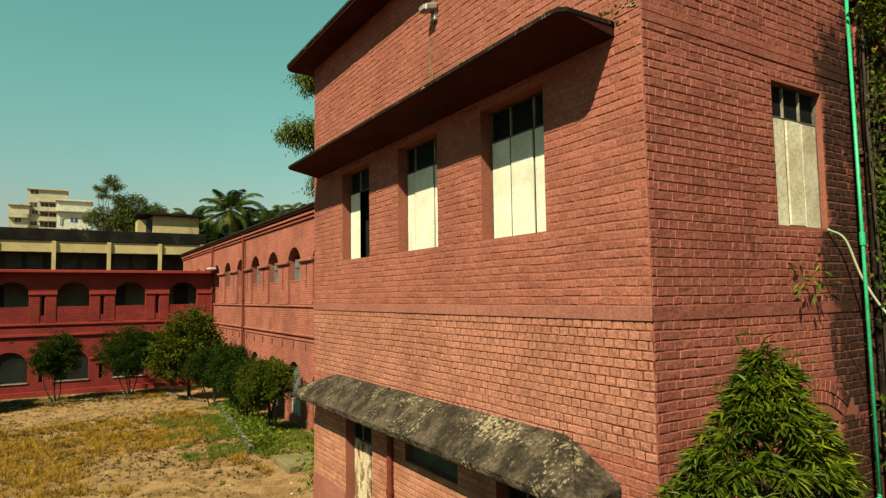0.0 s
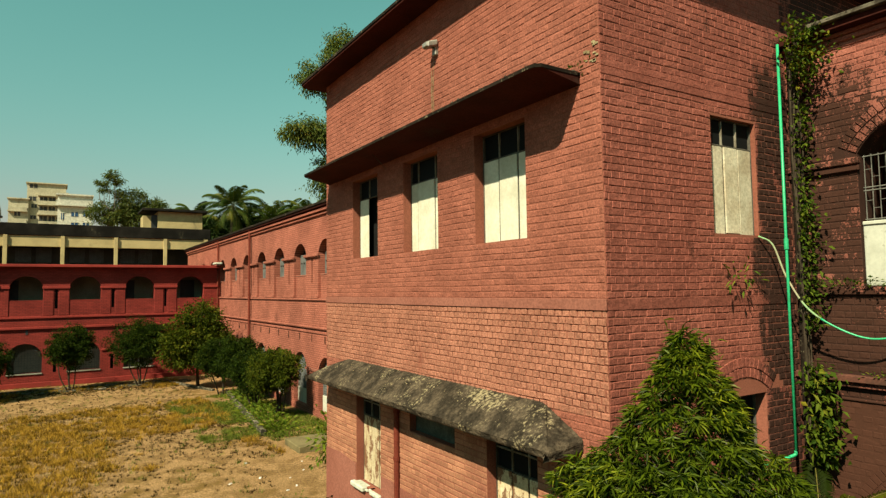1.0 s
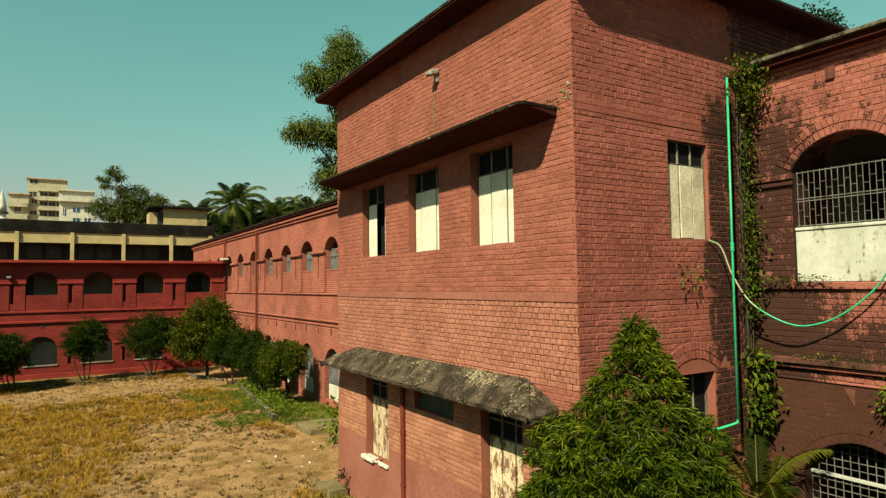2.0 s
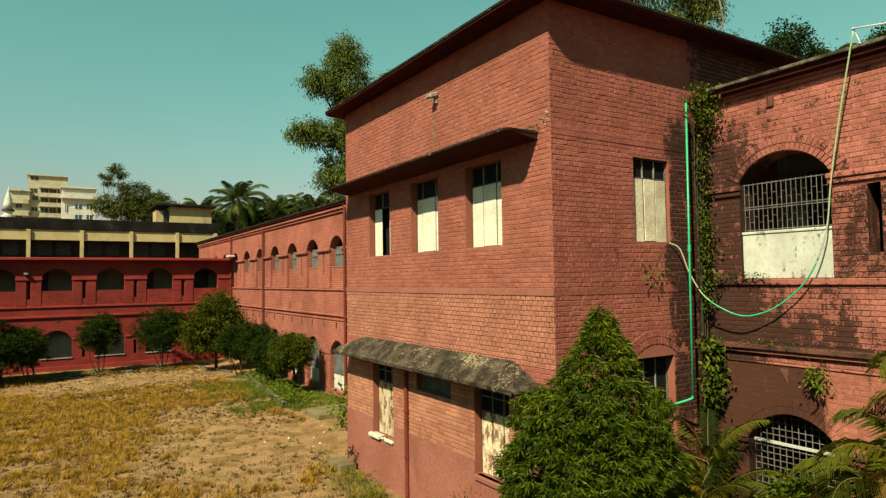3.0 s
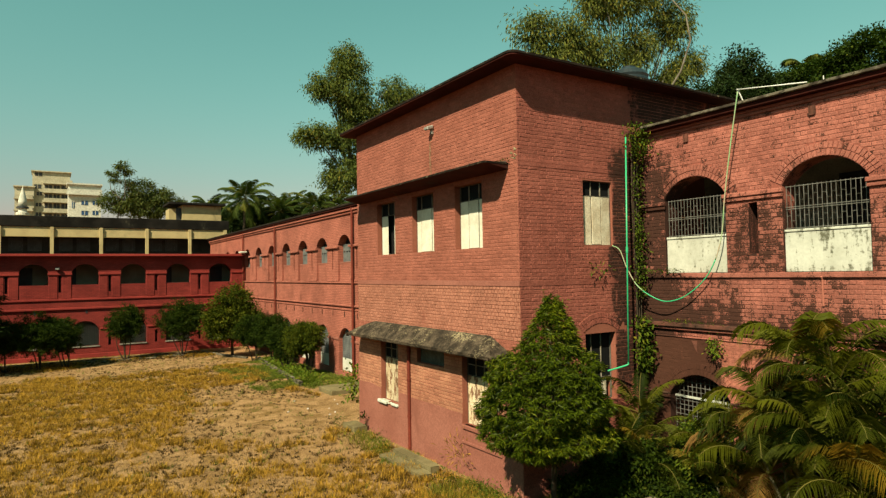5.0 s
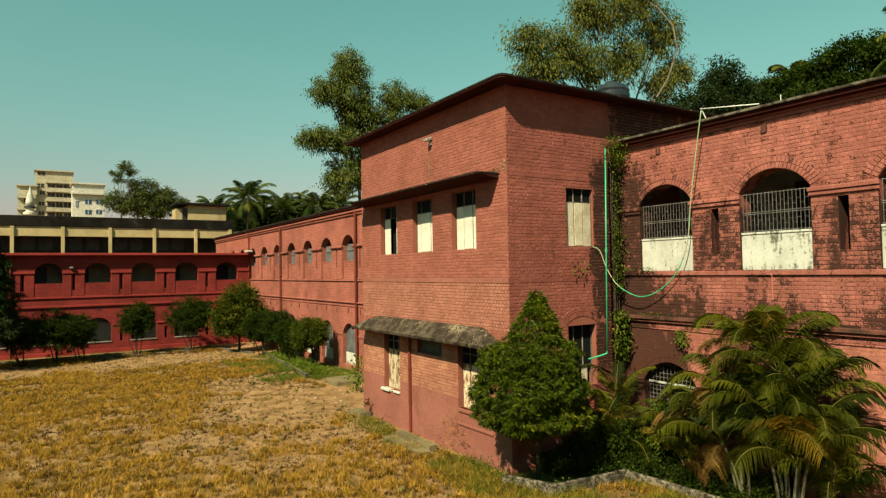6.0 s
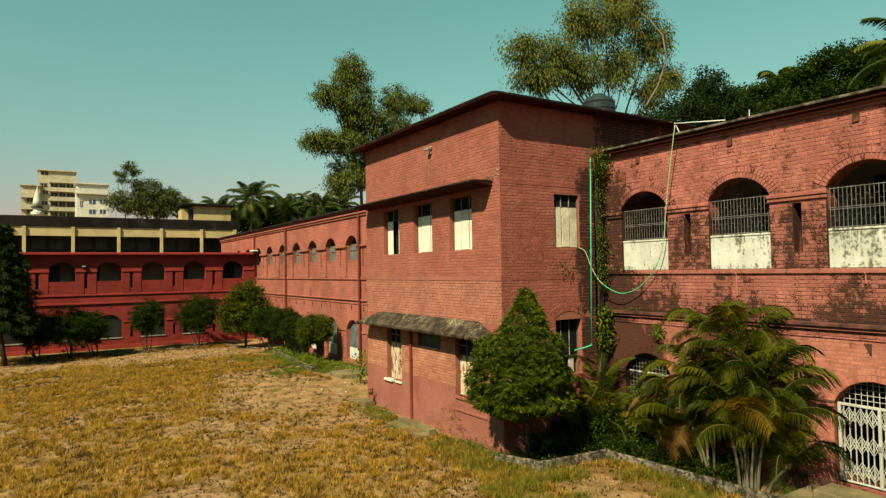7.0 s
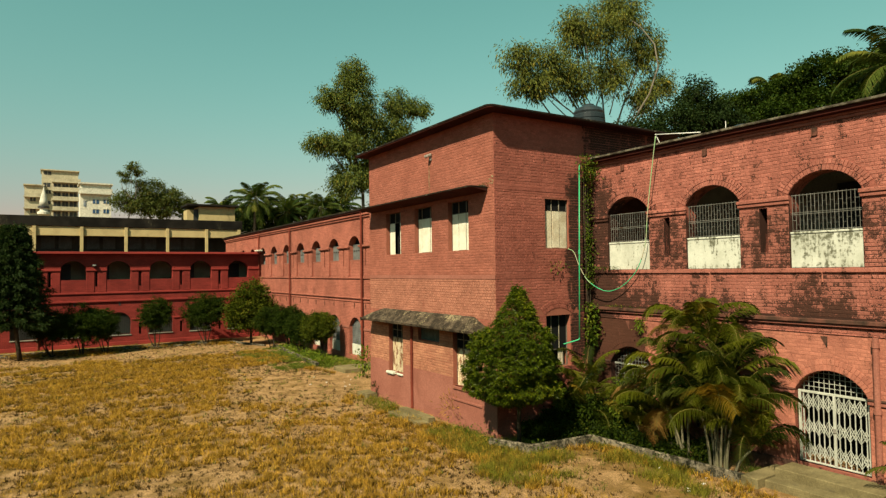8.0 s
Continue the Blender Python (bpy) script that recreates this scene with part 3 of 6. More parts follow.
L_GRASSGREEN = leaf_mat("green_grass", (0.0455, 0.0745, 0.0105), (0.1138, 0.1357, 0.0211), (0.2429, 0.1926, 0.035), 0.7, tufts=0.35)

# glass: dark panes that mirror a little sky
M_GLASS, _nt, _b = nodes_of("window_glass")
_b.inputs["Base Color"].default_value = (0.010, 0.011, 0.011, 1)
_b.inputs["Roughness"].default_value, _b.inputs["Specular IOR Level"].default_value = 0.35, 0.01
relief(_nt, _b, grain(_nt, place(_nt), 3.0, 2), 0.05, 0.01)
M_BLUEGLASS, _nt, _b = nodes_of("blue_glass")
_b.inputs["Base Color"].default_value = (0.02, 0.06, 0.13, 1)
_b.inputs["Roughness"].default_value = 0.15
relief(_nt, _b, grain(_nt, place(_nt), 1.0, 2), 0.05, 0.01)
M_FARINNER = surface("pale_verandah_plaster", (0.2924, 0.2924, 0.215), (0.2236, 0.2236, 0.1634), 1.0, 20, 0.9, 0.2, 0.005)
M_LOUVRE = surface("grey_louvre", (0.1167, 0.1225, 0.1167), (0.07, 0.0759, 0.0729), 2.0, 25, 0.6, 0.2, 0.004)


# ---- ground ----
def ground_z(x, y):
    """The yard falls slightly towards its far end."""
    t = min(1.0, max(0.0, (y - 9.0) / 24.0))
    return -0.25 * t * t * (3 - 2 * t)


def ground_material():
    m, nt, bsdf = nodes_of("yard_ground")
    p = place(nt)
    big = grain(nt, p, 0.16, 5, 0.6, 0.6)
    mid = grain(nt, p, 1.3, 6, 0.65)
    fine = grain(nt, p, 26.0, 5, 0.75)
    dirt = mix(nt, ramp(nt, mid, 0.4, 0.6), (0.318, 0.192, 0.090), (0.212, 0.125, 0.054))
    straw = mix(nt, ramp(nt, fine, 0.42, 0.58), (0.2227, 0.1315, 0.0403), (0.1307, 0.0775, 0.0236))
    tuft = grain(nt, p, 4.0, 5, 0.7)
    straw = mix(nt, ramp(nt, tuft, 0.42, 0.6), straw, mix(nt, ramp(nt, fine, 0.4, 0.6), (0.2614, 0.1626, 0.0555), (0.0851, 0.0486, 0.0144)))
    k = op(nt, "ADD", big, op(nt, "MULTIPLY", op(nt, "SUBTRACT", mid, 0.5), 0.55))
    col = mix(nt, ramp(nt, k, 0.54, 0.66), dirt, straw)
    col = mix(nt, 1.0, col, ramp(nt, fine, 0.40, 0.60, 0.5, 1.4), "MULTIPLY")
    speck = grain(nt, p, 13.0, 4, 0.75)
    col = mix(nt, ramp(nt, speck, 0.56, 0.66, 0.0, 0.75), col, (0.0654, 0.0403, 0.0114))
    nt.links.new(col, bsdf.inputs["Base Color"])
    bsdf.inputs["Roughness"].default_value, bsdf.inputs["Specular IOR Level"].default_value = 0.95, 0.05
    h = op(nt, "ADD", op(nt, "MULTIPLY", mid, 0.7), op(nt, "MULTIPLY", fine, 0.3))
    relief(nt, bsdf, h, 1.0, 0.10)
    return m


def build_ground():
    xs = [-900, -300, -100] + [-50 + 1.0 * i for i in range(61)] + [40, 100, 300, 900]
    ys = [-900, -300, -100, -50] + [-25 + 1.0 * i for i in range(76)] + [100, 300, 900]
    g = Geo()
    n = len(xs)
    for y in ys:
        for x in xs:
            near = -45 < x < 8 and -24 < y < 48
            g.v.append((x, y, ground_z(x, y) + (0.035 * noise.noise((x * 0.7, y * 0.7, 0)) if near else 0)))
    g.f = [(j * n + i, j * n + i + 1, (j + 1) * n + i + 1, (j + 1) * n + i) for j in range(len(ys) - 1) for i in range(n - 1)]
    single("ground", g, ground_material(), "dry sandy yard with patches of straw-coloured grass", "ground", kind="structure", smooth=True)


build_ground()
rng = random.Random(7)

# ---- projecting corner block ----
FRONT, SIDE = front_of(0.0), side_of(0.0)
BL, BD, BH = 8.15, 7.4, 9.31          # length along y, depth along x, height to the soffit
UP_WIN = [(1.30 + 2.14 * k, 2.43 + 2.14 * k, 5.41, 6.95) for k in range(3)]
LOW_WIN = [(1.20, 2.25, 1.22, 2.90), (5.52, 6.58, 1.12, 2.90)]
VENT = (3.05, 4.42, 2.46, 2.86)
S_UP, S_LOW = (1.91, 2.85, 5.43, 6.92), (1.88, 2.85, 1.85, 3.40)

block = thing("brick_block", (3.7, 4.1, 0), "two-storey pink-painted brick block with flat roof slab and concrete canopies", "building")
g = Geo().sheet(FRONT, [rect(0.0, BL, -0.3, BH)] + [rect(*w) for w in UP_WIN + LOW_WIN + [VENT]], -0.30, 0.0)
front_wall = part("front_wall", g, M_JOINT, block, "pink-painted brick wall in English bond")
g = Geo().sheet(SIDE, [rect(0.3, BD, -0.3, BH), rect(*S_UP), rect(*S_LOW)], -0.30, 0.0)
side_wall = part("side_wall", g, M_JOINT, block, "pink-painted brick wall with black damp stains")
part("rear_wall", Geo().box(BD - 0.3, BD, 0.3, BL - 0.3, -0.3, BH), M_PLASTER, block)
part("end_wall", Geo().box(0.3, BD, BL - 0.3, BL, -0.3, BH), M_PLASTER, block)
part("floor_slab", Geo().box(0.3, BD - 0.3, 0.3, BL - 0.3, 4.2, 4.4), M_INNER, block)


def rects_block(rects):
    return lambda v: [(a, b) for a, b, c, d in rects if c - 0.01 < v < d + 0.01]


def set_singly(ones, P, parent, material, head_gap, bed_gap, facing):
    """Whole bricks as objects of their own, on a few shared meshes."""
    origin = P(0, 0, 0)
    kinds = brick_kinds(lambda u, v, w: tuple(a - b for a, b in zip(P(u, v, w), origin)), rng, material, head_gap, bed_gap, facing)
    for u, v, long in ones:
        again("brick", kinds[long][rng.randrange(3)], parent, Matrix.Translation(P(u, v, 0.0)))


# the string band and the plastered lower part carry no bricks
BAND = (4.53, 4.655)
front_free = rects_block(UP_WIN + [(0, BL, BAND[0], BAND[1])])
low_free = rects_block(LOW_WIN + [VENT, (0, BL, 2.96, 3.36)])
PIECES = []
for (za, zb, fn, hg, bg, pick) in ((4.655, BH, front_free, 0.005, 0.009, None),
                                   (3.36, 4.53, front_free, 0.017, 0.0095, lambda u, v: u < 3.1 and v > 3.6),
                                   (1.45, 2.96, low_free, 0.0084, 0.012, None)):
    PIECES.append((FRONT, 0.0, BL, za, zb, fn, hg, bg, pick, front_wall, M_BRICKPALE if zb < 3 else M_BAND if zb < 4.6 else M_BRICK))
for ua, ub in ((0.0, 1.05), (6.97, BL)):
    PIECES.append((FRONT, ua, ub, 2.96, 3.36, lambda v: [], 0.012, 0.010, None, front_wall, M_BRICK))
side_free = rects_block([S_UP, S_LOW, (0, BD, BAND[0], BAND[1]), (0, BD, 7.12, 7.30)])
for za, zb, ub in ((0.1, BAND[0], 3.65), (BAND[1], 7.12, 3.65), (7.30, 8.24, 3.65), (8.24, BH, BD)):
    PIECES.append((SIDE, 0.0, ub, za, zb, lambda v: side_free(v) + arch_block([(2.37, 0.55, 3.3, 3.42, 3.62)])(v) * (3.43 < v < 3.9), 0.004, 0.008,
                   lambda u, v: u < 1.6 and 4.7 < v < 6.6, side_wall, M_SIDE))

g = Geo()
g.slab(FRONT, -0.012, BL, BAND[0], BAND[1], 0.0, 0.022, 0.004)
part("string_band", g, M_PLASTER, block, "smooth plaster band")
part("string_band", Geo().slab(SIDE, -0.012, 3.64, BAND[0], BAND[1], 0.0, 0.012, 0.004), M_SIDE, block)
part("lintel_band", Geo().slab(SIDE, 0.0, 3.64, 7.12, 7.21, 0.0, 0.012, 0.004).slab(SIDE, 0.0, 3.64, 7.215, 7.30, 0.0, 0.010, 0.004), M_SIDE, block)
part("plaster_dado", Geo().sheet(FRONT, [[(0, -0.25), (BL, -0.25), (BL, 1.46), (7.3, 1.5), (6.60, 1.44), (6.60, 1.10), (5.50, 1.10), (5.50, 1.46), (5.1, 1.49), (4.9, 1.46), (4.3, 1.44), (3.4, 1.47), (2.6, 1.45), (2.27, 1.47), (2.27, 1.2), (1.18, 1.2), (1.18, 1.46), (0, 1.46)]], 0.001, 0.014), M_PLASTER, block, "smooth pink plaster over the brick")
g = Geo()
voussoirs(g, SIDE, 2.37, 0.55, 3.42, 3.62, rng, 2, 0.12, 0.014)
part("relieving_arch", g, M_SIDE, block, kind="stuff")
g = Geo()
for k in range(14):
    y, z = abs(rng.gauss(0.0, 0.09)), 7.36 + rng.gauss(0, 0.07)
    s = rng.uniform(0.012, 0.035)
    g.slab(FRONT, y, y + s * 1.8, z, z + s, 0.008, 0.018, 0.003)
part("broken_corner", g, M_CRUMB, block, "pale chips where the corner has crumbled", kind="stuff")

# roof slab with rounded corners, its edge mossy
def rounded(x0, x1, y0, y1, r, n=6):
    out = []
    for cx, cy, a in ((x1 - r, y0 + r, -90), (x1 - r, y1 - r, 0), (x0 + r, y1 - r, 90), (x0 + r, y0 + r, 180)):
        out += [(cx + r * math.cos(radians(a + 90 * k / n)), cy + r * math.sin(radians(a + 90 * k / n))) for k in range(n + 1)]
    return out


FLAT = lambda u, v, w: (u, v, w)
part("roof_slab", Geo().sheet(FLAT, [rounded(-0.48, BD + 0.4, -0.47, BL + 0.36, 0.18)], BH, 9.345), M_SHADESOFFIT, block, "red-painted concrete roof slab")
part("roof_coping", Geo().sheet(FLAT, [rounded(-0.50, BD + 0.42, -0.49, BL + 0.38, 0.2)], 9.347, 9.395), M_ROOFTOP, block, "mossy black roof edge")

# upper canopy: flat slab over the windows, plaster crumbs and moss on its top
outline = [(0.0, 0.30), (0.0, 7.95), (-0.60, 7.82), (-0.66, 7.70), (-0.66, 0.42), (-0.64, 0.34), (-0.58, 0.29)]
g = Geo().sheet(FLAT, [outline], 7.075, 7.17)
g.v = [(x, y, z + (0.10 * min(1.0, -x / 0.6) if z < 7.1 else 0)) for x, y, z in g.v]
canopy = part("upper_canopy", g, M_SHADESOFFIT, block, "thin red concrete canopy slab")
g = Geo().sheet(FLAT, [[(x * 1.012, y + (0.008 if y > 4 else -0.008)) for x, y in outline]], 7.172, 7.212)
part("canopy_top", g, M_ROOFTOP, canopy)
g = Geo()
for k in range(560):
    y, x = rng.uniform(0.35, 7.7), (-0.01 - 0.5 * rng.random() ** 2.5 if k % 3 else -0.55 - 0.11 * rng.random())
    s = rng.uniform(0.012, 0.05) * (1.5 if x > -0.1 else 0.5)
    g.lathe((x, y, 7.205), [(s * 1.2, 0), (s, s * 0.6), (s * 0.4, s)], 6)
part("canopy_moss", g, M_CONC, canopy, "moss and crumbled plaster", kind="stuff")

# lower canopy: a sloping weathered concrete hood, hipped at the ends
top_a, top_b = (0.0, 1.06, 3.42), (0.0, 6.95, 3.42)
o_a, o_b = (-0.56, 0.42, 3.02), (-0.56, 7.88, 3.02)
w_a, w_b = (0.0, 0.40, 3.10), (0.0, 7.93, 3.10)
g = Geo()
n = 60
ring = []
for k in range(n + 1):
    t = k / n
    a, b = Vector(top_a).lerp(Vector(top_b), t), Vector(o_a).lerp(Vector(o_b), t)
    for q in range(5):
        p = a.lerp(b, q / 4)
        bow = 0.03 * math.sin(math.pi * q / 4)
        ring.append((p.x, p.y, p.z + bow + (0.008 * noise.noise((p.x * 4, p.y * 2, 1)) if 0 < q < 4 else 0.006 * noise.noise((p.y * 6, q, 1)))))
g.v = ring
g.f = [(i * 5 + q, (i + 1) * 5 + q, (i + 1) * 5 + q + 1, i * 5 + q + 1) for i in range(n) for q in range(4)]
m0 = len(g.v)
g.v += [w_a, w_b, (-0.545, 0.43, 2.955), (-0.545, 7.87, 2.955), (0.0, 0.40, 2.97), (0.0, 7.93, 2.97)]
g.f += [(m0, 0, 1, 2, 3, 4), (m0 + 1, n * 5 + 4, n * 5 + 3, n * 5 + 2, n * 5 + 1, n * 5)]
g.f += [(4, m0 + 2, m0 + 3) + tuple(i * 5 + 4 for i in range(n, 0, -1)), (m0, 4, m0 + 2, m0 + 4), (m0 + 1, m0 + 5, m0 + 3, n * 5 + 4), (m0 + 2, m0 + 4, m0 + 5, m0 + 3)]
hood = part("lower_canopy", g, M_HOOD, block, "sloping grey concrete hood with yellowed patches")
worn = hood.modifiers.new("worn_edges", "BEVEL")
worn.width, worn.segments, worn.limit_method, worn.angle_limit = 0.045, 3, "ANGLE", radians(24)

g = Geo()
for k in range(80):
    y, q = rng.uniform(0.9, 7.4), rng.random() ** 0.8
    x = -0.02 - 0.52 * q
    e = rng.uniform(0.004, 0.012)
    g.lathe((x, y, 3.42 - 0.40 * q + 0.03 * math.sin(math.pi * q)), [(e, -0.01), (e * 0.8, e * 0.5), (e * 0.3, e * 0.8)], 5)
part("plaster_chips", g, M_CRUMB, hood, "pale chips of fallen plaster", kind="stuff")

g = Geo().tube([(-0.045, 4.81, 0.05), (-0.045, 4.81, 2.95)], 0.05, 10)
for z in (0.9, 1.9, 2.7):
    g.lathe((-0.045, 4.81, z), [(0.062, 0), (0.062, 0.07)], 10)
part("downpipe", g, M_REDPIPE, block, "dark red downpipe")


def window(parent, P, u0, u1, v0, v1, split, wood, gaps=(0, 0, 0), name="window", d=-0.15, shares=(0.33, 0.34, 0.33)):
    """A barred light over three wooden leaves, set back in its opening. gaps: which leaves stand open."""
    g = Geo()
    t = 0.018
    for a, b, c, e in ((u0, u0 + t, v0, v1), (u1 - t, u1, v0, v1), (u0 + t, u1 - t, v0, v0 + t), (u0 + t, u1 - t, v1 - t, v1), (u0 + t, u1 - t, split - t / 2, split + t / 2)):
        g.slab(P, a, b, c, e, d - 0.05, d, 0.004)
    w = part(name, g, M_FRAME, parent, "grey wooden window frame")
    inner = u1 - u0 - 2 * t
    for k in range(3):
        a, b = u0 + t + sum(shares[:k]) * inner, u0 + t + sum(shares[:k + 1]) * inner
        third = b - a
        part("pane", Geo().slab(P, a + 0.01, b - 0.01, split + t / 2, v1 - t, d - 0.034, d - 0.030), M_GLASS, w)
        if k:
            part("glazing_bar", Geo().slab(P, a - 0.010, a + 0.010, split + t / 2, v1 - t, d - 0.04, d - 0.004, 0.003), M_BAR, w)
        for j in (0.33, 0.67):
            part("iron_bar", Geo().tube([P(a + third * j, split, d - 0.07), P(a + third * j, v1, d - 0.07)], 0.008, 6), M_FRAME, w)
        if gaps[k] == 0:
            g = Geo().slab(P, a + 0.013, b - 0.013 - 0.006 * (k == 1), v0 + 0.004 + 0.012 * (k % 2), split - t / 2 - 0.006, d - 0.012, d + 0.002 + 0.010 * (k % 2), 0.004)
            part("shutter_leaf", g, wood, w)
        elif gaps[k] == 2:
            g = Geo().slab(P, a + 0.004, a + 0.04, v0 + t, split - t / 2, d - 0.3, d - 0.003, 0.004)
            part("shutter_leaf", g, wood, w)
    if wood is M_OLDWOOD:
        part("glazing_bar", Geo().slab(P, u0 + t, u1 - t, (split + v1) / 2 - 0.01, (split + v1) / 2 + 0.01, d - 0.029, d - 0.006, 0.003), M_BAR, w)
    # added black sheet instead of a view into the unlit room
    part("dark_backing", Geo().slab(P, u0, u1, v0, v1, -0.298, -0.292), M_SHADEBLACK, w)
    return w


for k, w in enumerate(UP_WIN):
    window(block, FRONT, *w, 6.58, M_SHUTTER, (0, 0, 0) if k < 2 else (0, 1, 0), shares=((0.29, 0.38, 0.33), (0.28, 0.51, 0.21), (0.28, 0.34, 0.38))[k])
for k, w in enumerate(LOW_WIN):
    window(block, FRONT, *w, 2.38, M_OLDWOOD)
window(block, SIDE, *S_UP, 6.57, M_SIDEWOOD, d=-0.06)
window(block, SIDE, *S_LOW, 2.35, M_SIDEWOOD, (2, 1, 1))
g = Geo()
cols = [(2.50 + 0.22 * k / 24, -0.21 - 0.02 * math.sin(1.9 * k)) for k in range(25)]
g.add([SIDE(u, v, w) for v in (1.88, 3.38) for u, w in cols] + [SIDE(u, v, w - 0.004) for v in (1.88, 3.38) for u, w in cols],
      [(k, k + 1, k + 26, k + 25) for k in range(24)] + [(k + 50, k + 75, k + 76, k + 51) for k in range(24)])
part("curtain", g, M_SIDEWOOD, block, "pale hanging curtain", smooth=True)
part("vent_board", Geo().slab(FRONT, VENT[0], VENT[1], VENT[2], VENT[3], -0.16, -0.12), M_VENT, block, "grey-green boarded vent")
part("window_sill", Geo().slab(FRONT, 5.5, 5.88, 1.05, 1.118, -0.1, 0.07, 0.015).slab(FRONT, 6.12, 6.68, 1.03, 1.125, -0.1, 0.10, 0.02).slab(FRONT, 5.90, 6.0, 1.06, 1.12, -0.1, 0.03, 0.012).slab(FRONT, 6.01, 6.11, 1.055, 1.10, -0.1, 0.05, 0.012), M_WHITEWASH, block, "broken white window sill")
part("window_sill", Geo().slab(FRONT, 0.9, 2.22, 1.13, 1.22, -0.1, 0.06, 0.01), M_PLASTER, block)
part("window_sill", Geo().slab(FRONT, 0.7, 2.25, 0.78, 0.85, 0.0, 0.05, 0.01), M_PLASTER, block)


# ---- arcaded wings ----
def arcade(name, label, P, base, u0, u1, v1, ups, lows, wall, thick=0.45, slots=(), back=-0.38):
    """A two-storey arcade wall: arched openings above and below, slots in the piers."""
    b = thing(name, base, label, "building")
    holes = [arch_hole(*a) for a in ups] + [arch_hole(*a) for a in lows] + [rect(*s) for s in slots]
    w = part("arcade_wall", Geo().sheet(P, [rect(u0, u1, -0.6, v1)] + holes, -thick, 0.0), wall, b)
    for s in slots:
        # black plate gives the slot its shade
        part("slot_back", Geo().slab(P, *s, back - 0.04, back), M_SHADEBLACK, b)
    return b, w


def ledge(parent, P, u0, u1, v0, v1, out, material, name="ledge", w0=0.0):
    return part(name, Geo().slab(P, u0, u1, v0, v1, w0, out, min(0.012, (v1 - v0) / 4)), material, parent)


WX = 3.65
WING = front_of(WX)
R_UP = [(-1.63 - 2.735 * k, 0.765, 4.75, 6.44, 6.89) for k in range(5)]
R_LOW = [(-1.63 - 2.735 * k, 0.765, 0.37 if k == 2 else 0.55, 1.97, 2.5) for k in range(5)]
R_SLOT = [(-3.0 - 2.735 * k - 0.095, -3.0 - 2.735 * k + 0.095, 5.13, 6.2) for k in range(4)]
wing, wing_wall = arcade("arcade_wing", "weathered red brick arcade wing with grilled arches and black stains", WING, (5.5, -7, 0), -15.0, -0.002, 8.16, R_UP, R_LOW, M_WINGJ, slots=R_SLOT)
SLOTSB = rects_block(R_SLOT + [(-15, 0, 4.64, 4.76), (-15, 0, 3.46, 3.64)])
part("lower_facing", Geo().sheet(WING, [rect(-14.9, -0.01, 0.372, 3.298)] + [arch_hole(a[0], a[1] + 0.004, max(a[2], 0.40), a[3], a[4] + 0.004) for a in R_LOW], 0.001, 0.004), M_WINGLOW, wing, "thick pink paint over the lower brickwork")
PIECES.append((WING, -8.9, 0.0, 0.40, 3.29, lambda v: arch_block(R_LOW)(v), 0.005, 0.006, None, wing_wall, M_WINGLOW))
PIECES.append((WING, -8.9, 0.0, 3.34, 8.0, lambda v: SLOTSB(v) + arch_block(R_UP)(v), 0.0066, 0.0085,
               lambda u, v: -3.6 < u < -2.4 and 3.7 < v < 6.2, wing_wall, M_WING))
g = Geo()
for a in R_UP[:4]:
    voussoirs(g, WING, a[0], a[1], a[3], a[4], rng, 2, 0.122, 0.016)
part("arch_ring", g, M_WING, wing, "rings of bricks on edge round the arches", kind="stuff")
g = Geo()
for a in R_LOW[:4]:
    voussoirs(g, WING, a[0], a[1], a[3], a[4], rng, 2, 0.122, 0.012)
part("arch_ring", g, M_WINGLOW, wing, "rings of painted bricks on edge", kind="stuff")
edges = [0.0] + [e for a in R_UP for e in (a[0] + a[1], a[0] - a[1])] + [-15.0]
for k in range(0, len(edges) - 1, 2):
    hi, lo = edges[k], edges[k + 1]
    ledge(wing, WING, lo - 0.03, min(hi + 0.03, -0.01), 6.22, 6.30, 0.05, M_WING, "impost")
    ledge(wing, WING, lo - 0.04, min(hi + 0.04, -0.01), 6.305, 6.39, 0.08, M_WING, "impost")
    ledge(wing, WING, lo - 0.02, min(hi + 0.02, -0.01), 1.90, 1.98, 0.05, M_WING, "impost")
    ledge(wing, WING, lo - 0.02, min(hi + 0.02, -0.01), 1.985, 2.03, 0.07, M_LEDGE, "impost")
    ledge(wing, WING, lo, min(hi, -0.01), 0.0, 0.37, 0.07, M_LEDGE, "plinth")
ledge(wing, WING, -15, -0.01, 4.64, 4.745, 0.05, M_WING, "ledge")
ledge(wing, WING, -15, -0.01, 3.54, 3.63, 0.12, M_LEDGE, "ledge")
ledge(wing, WING, -15, -0.01, 3.47, 3.537, 0.07, M_WING, "ledge")
ledge(wing, WING, -15, -0.01, 3.30, 3.335, 0.03, M_WING, "ledge")
ledge(wing, WING, -15, -0.01, 7.86, 7.925, 0.022, M_WING, "cornice")
ledge(wing, WING, -15, -0.01, 7.93, 8.0, 0.045, M_WING, "cornice")
ledge(wing, WING, -15, -0.01, 8.005, 8.06, 0.07, M_WING, "cornice")
part("roof_slab", Geo().box(WX - 0.27, 9.5, -15, -0.45, 8.16, 8.22, 0.01), M_COPING, wing, "mossy roof edge")
part("roof_fascia", Geo().box(WX - 0.20, 9.4, -15, -0.02, 8.065, 8.155, 0.01), M_SHADESOFFIT, wing)
part("verandah_floor", Geo().box(WX + 0.45, 6.4, -15, -0.02, 4.3, 4.6), M_INNER, wing)
part("rear_wall", Geo().box(6.4, 6.7, -15, -0.02, 4.6, 8.06), M_INNER, wing)
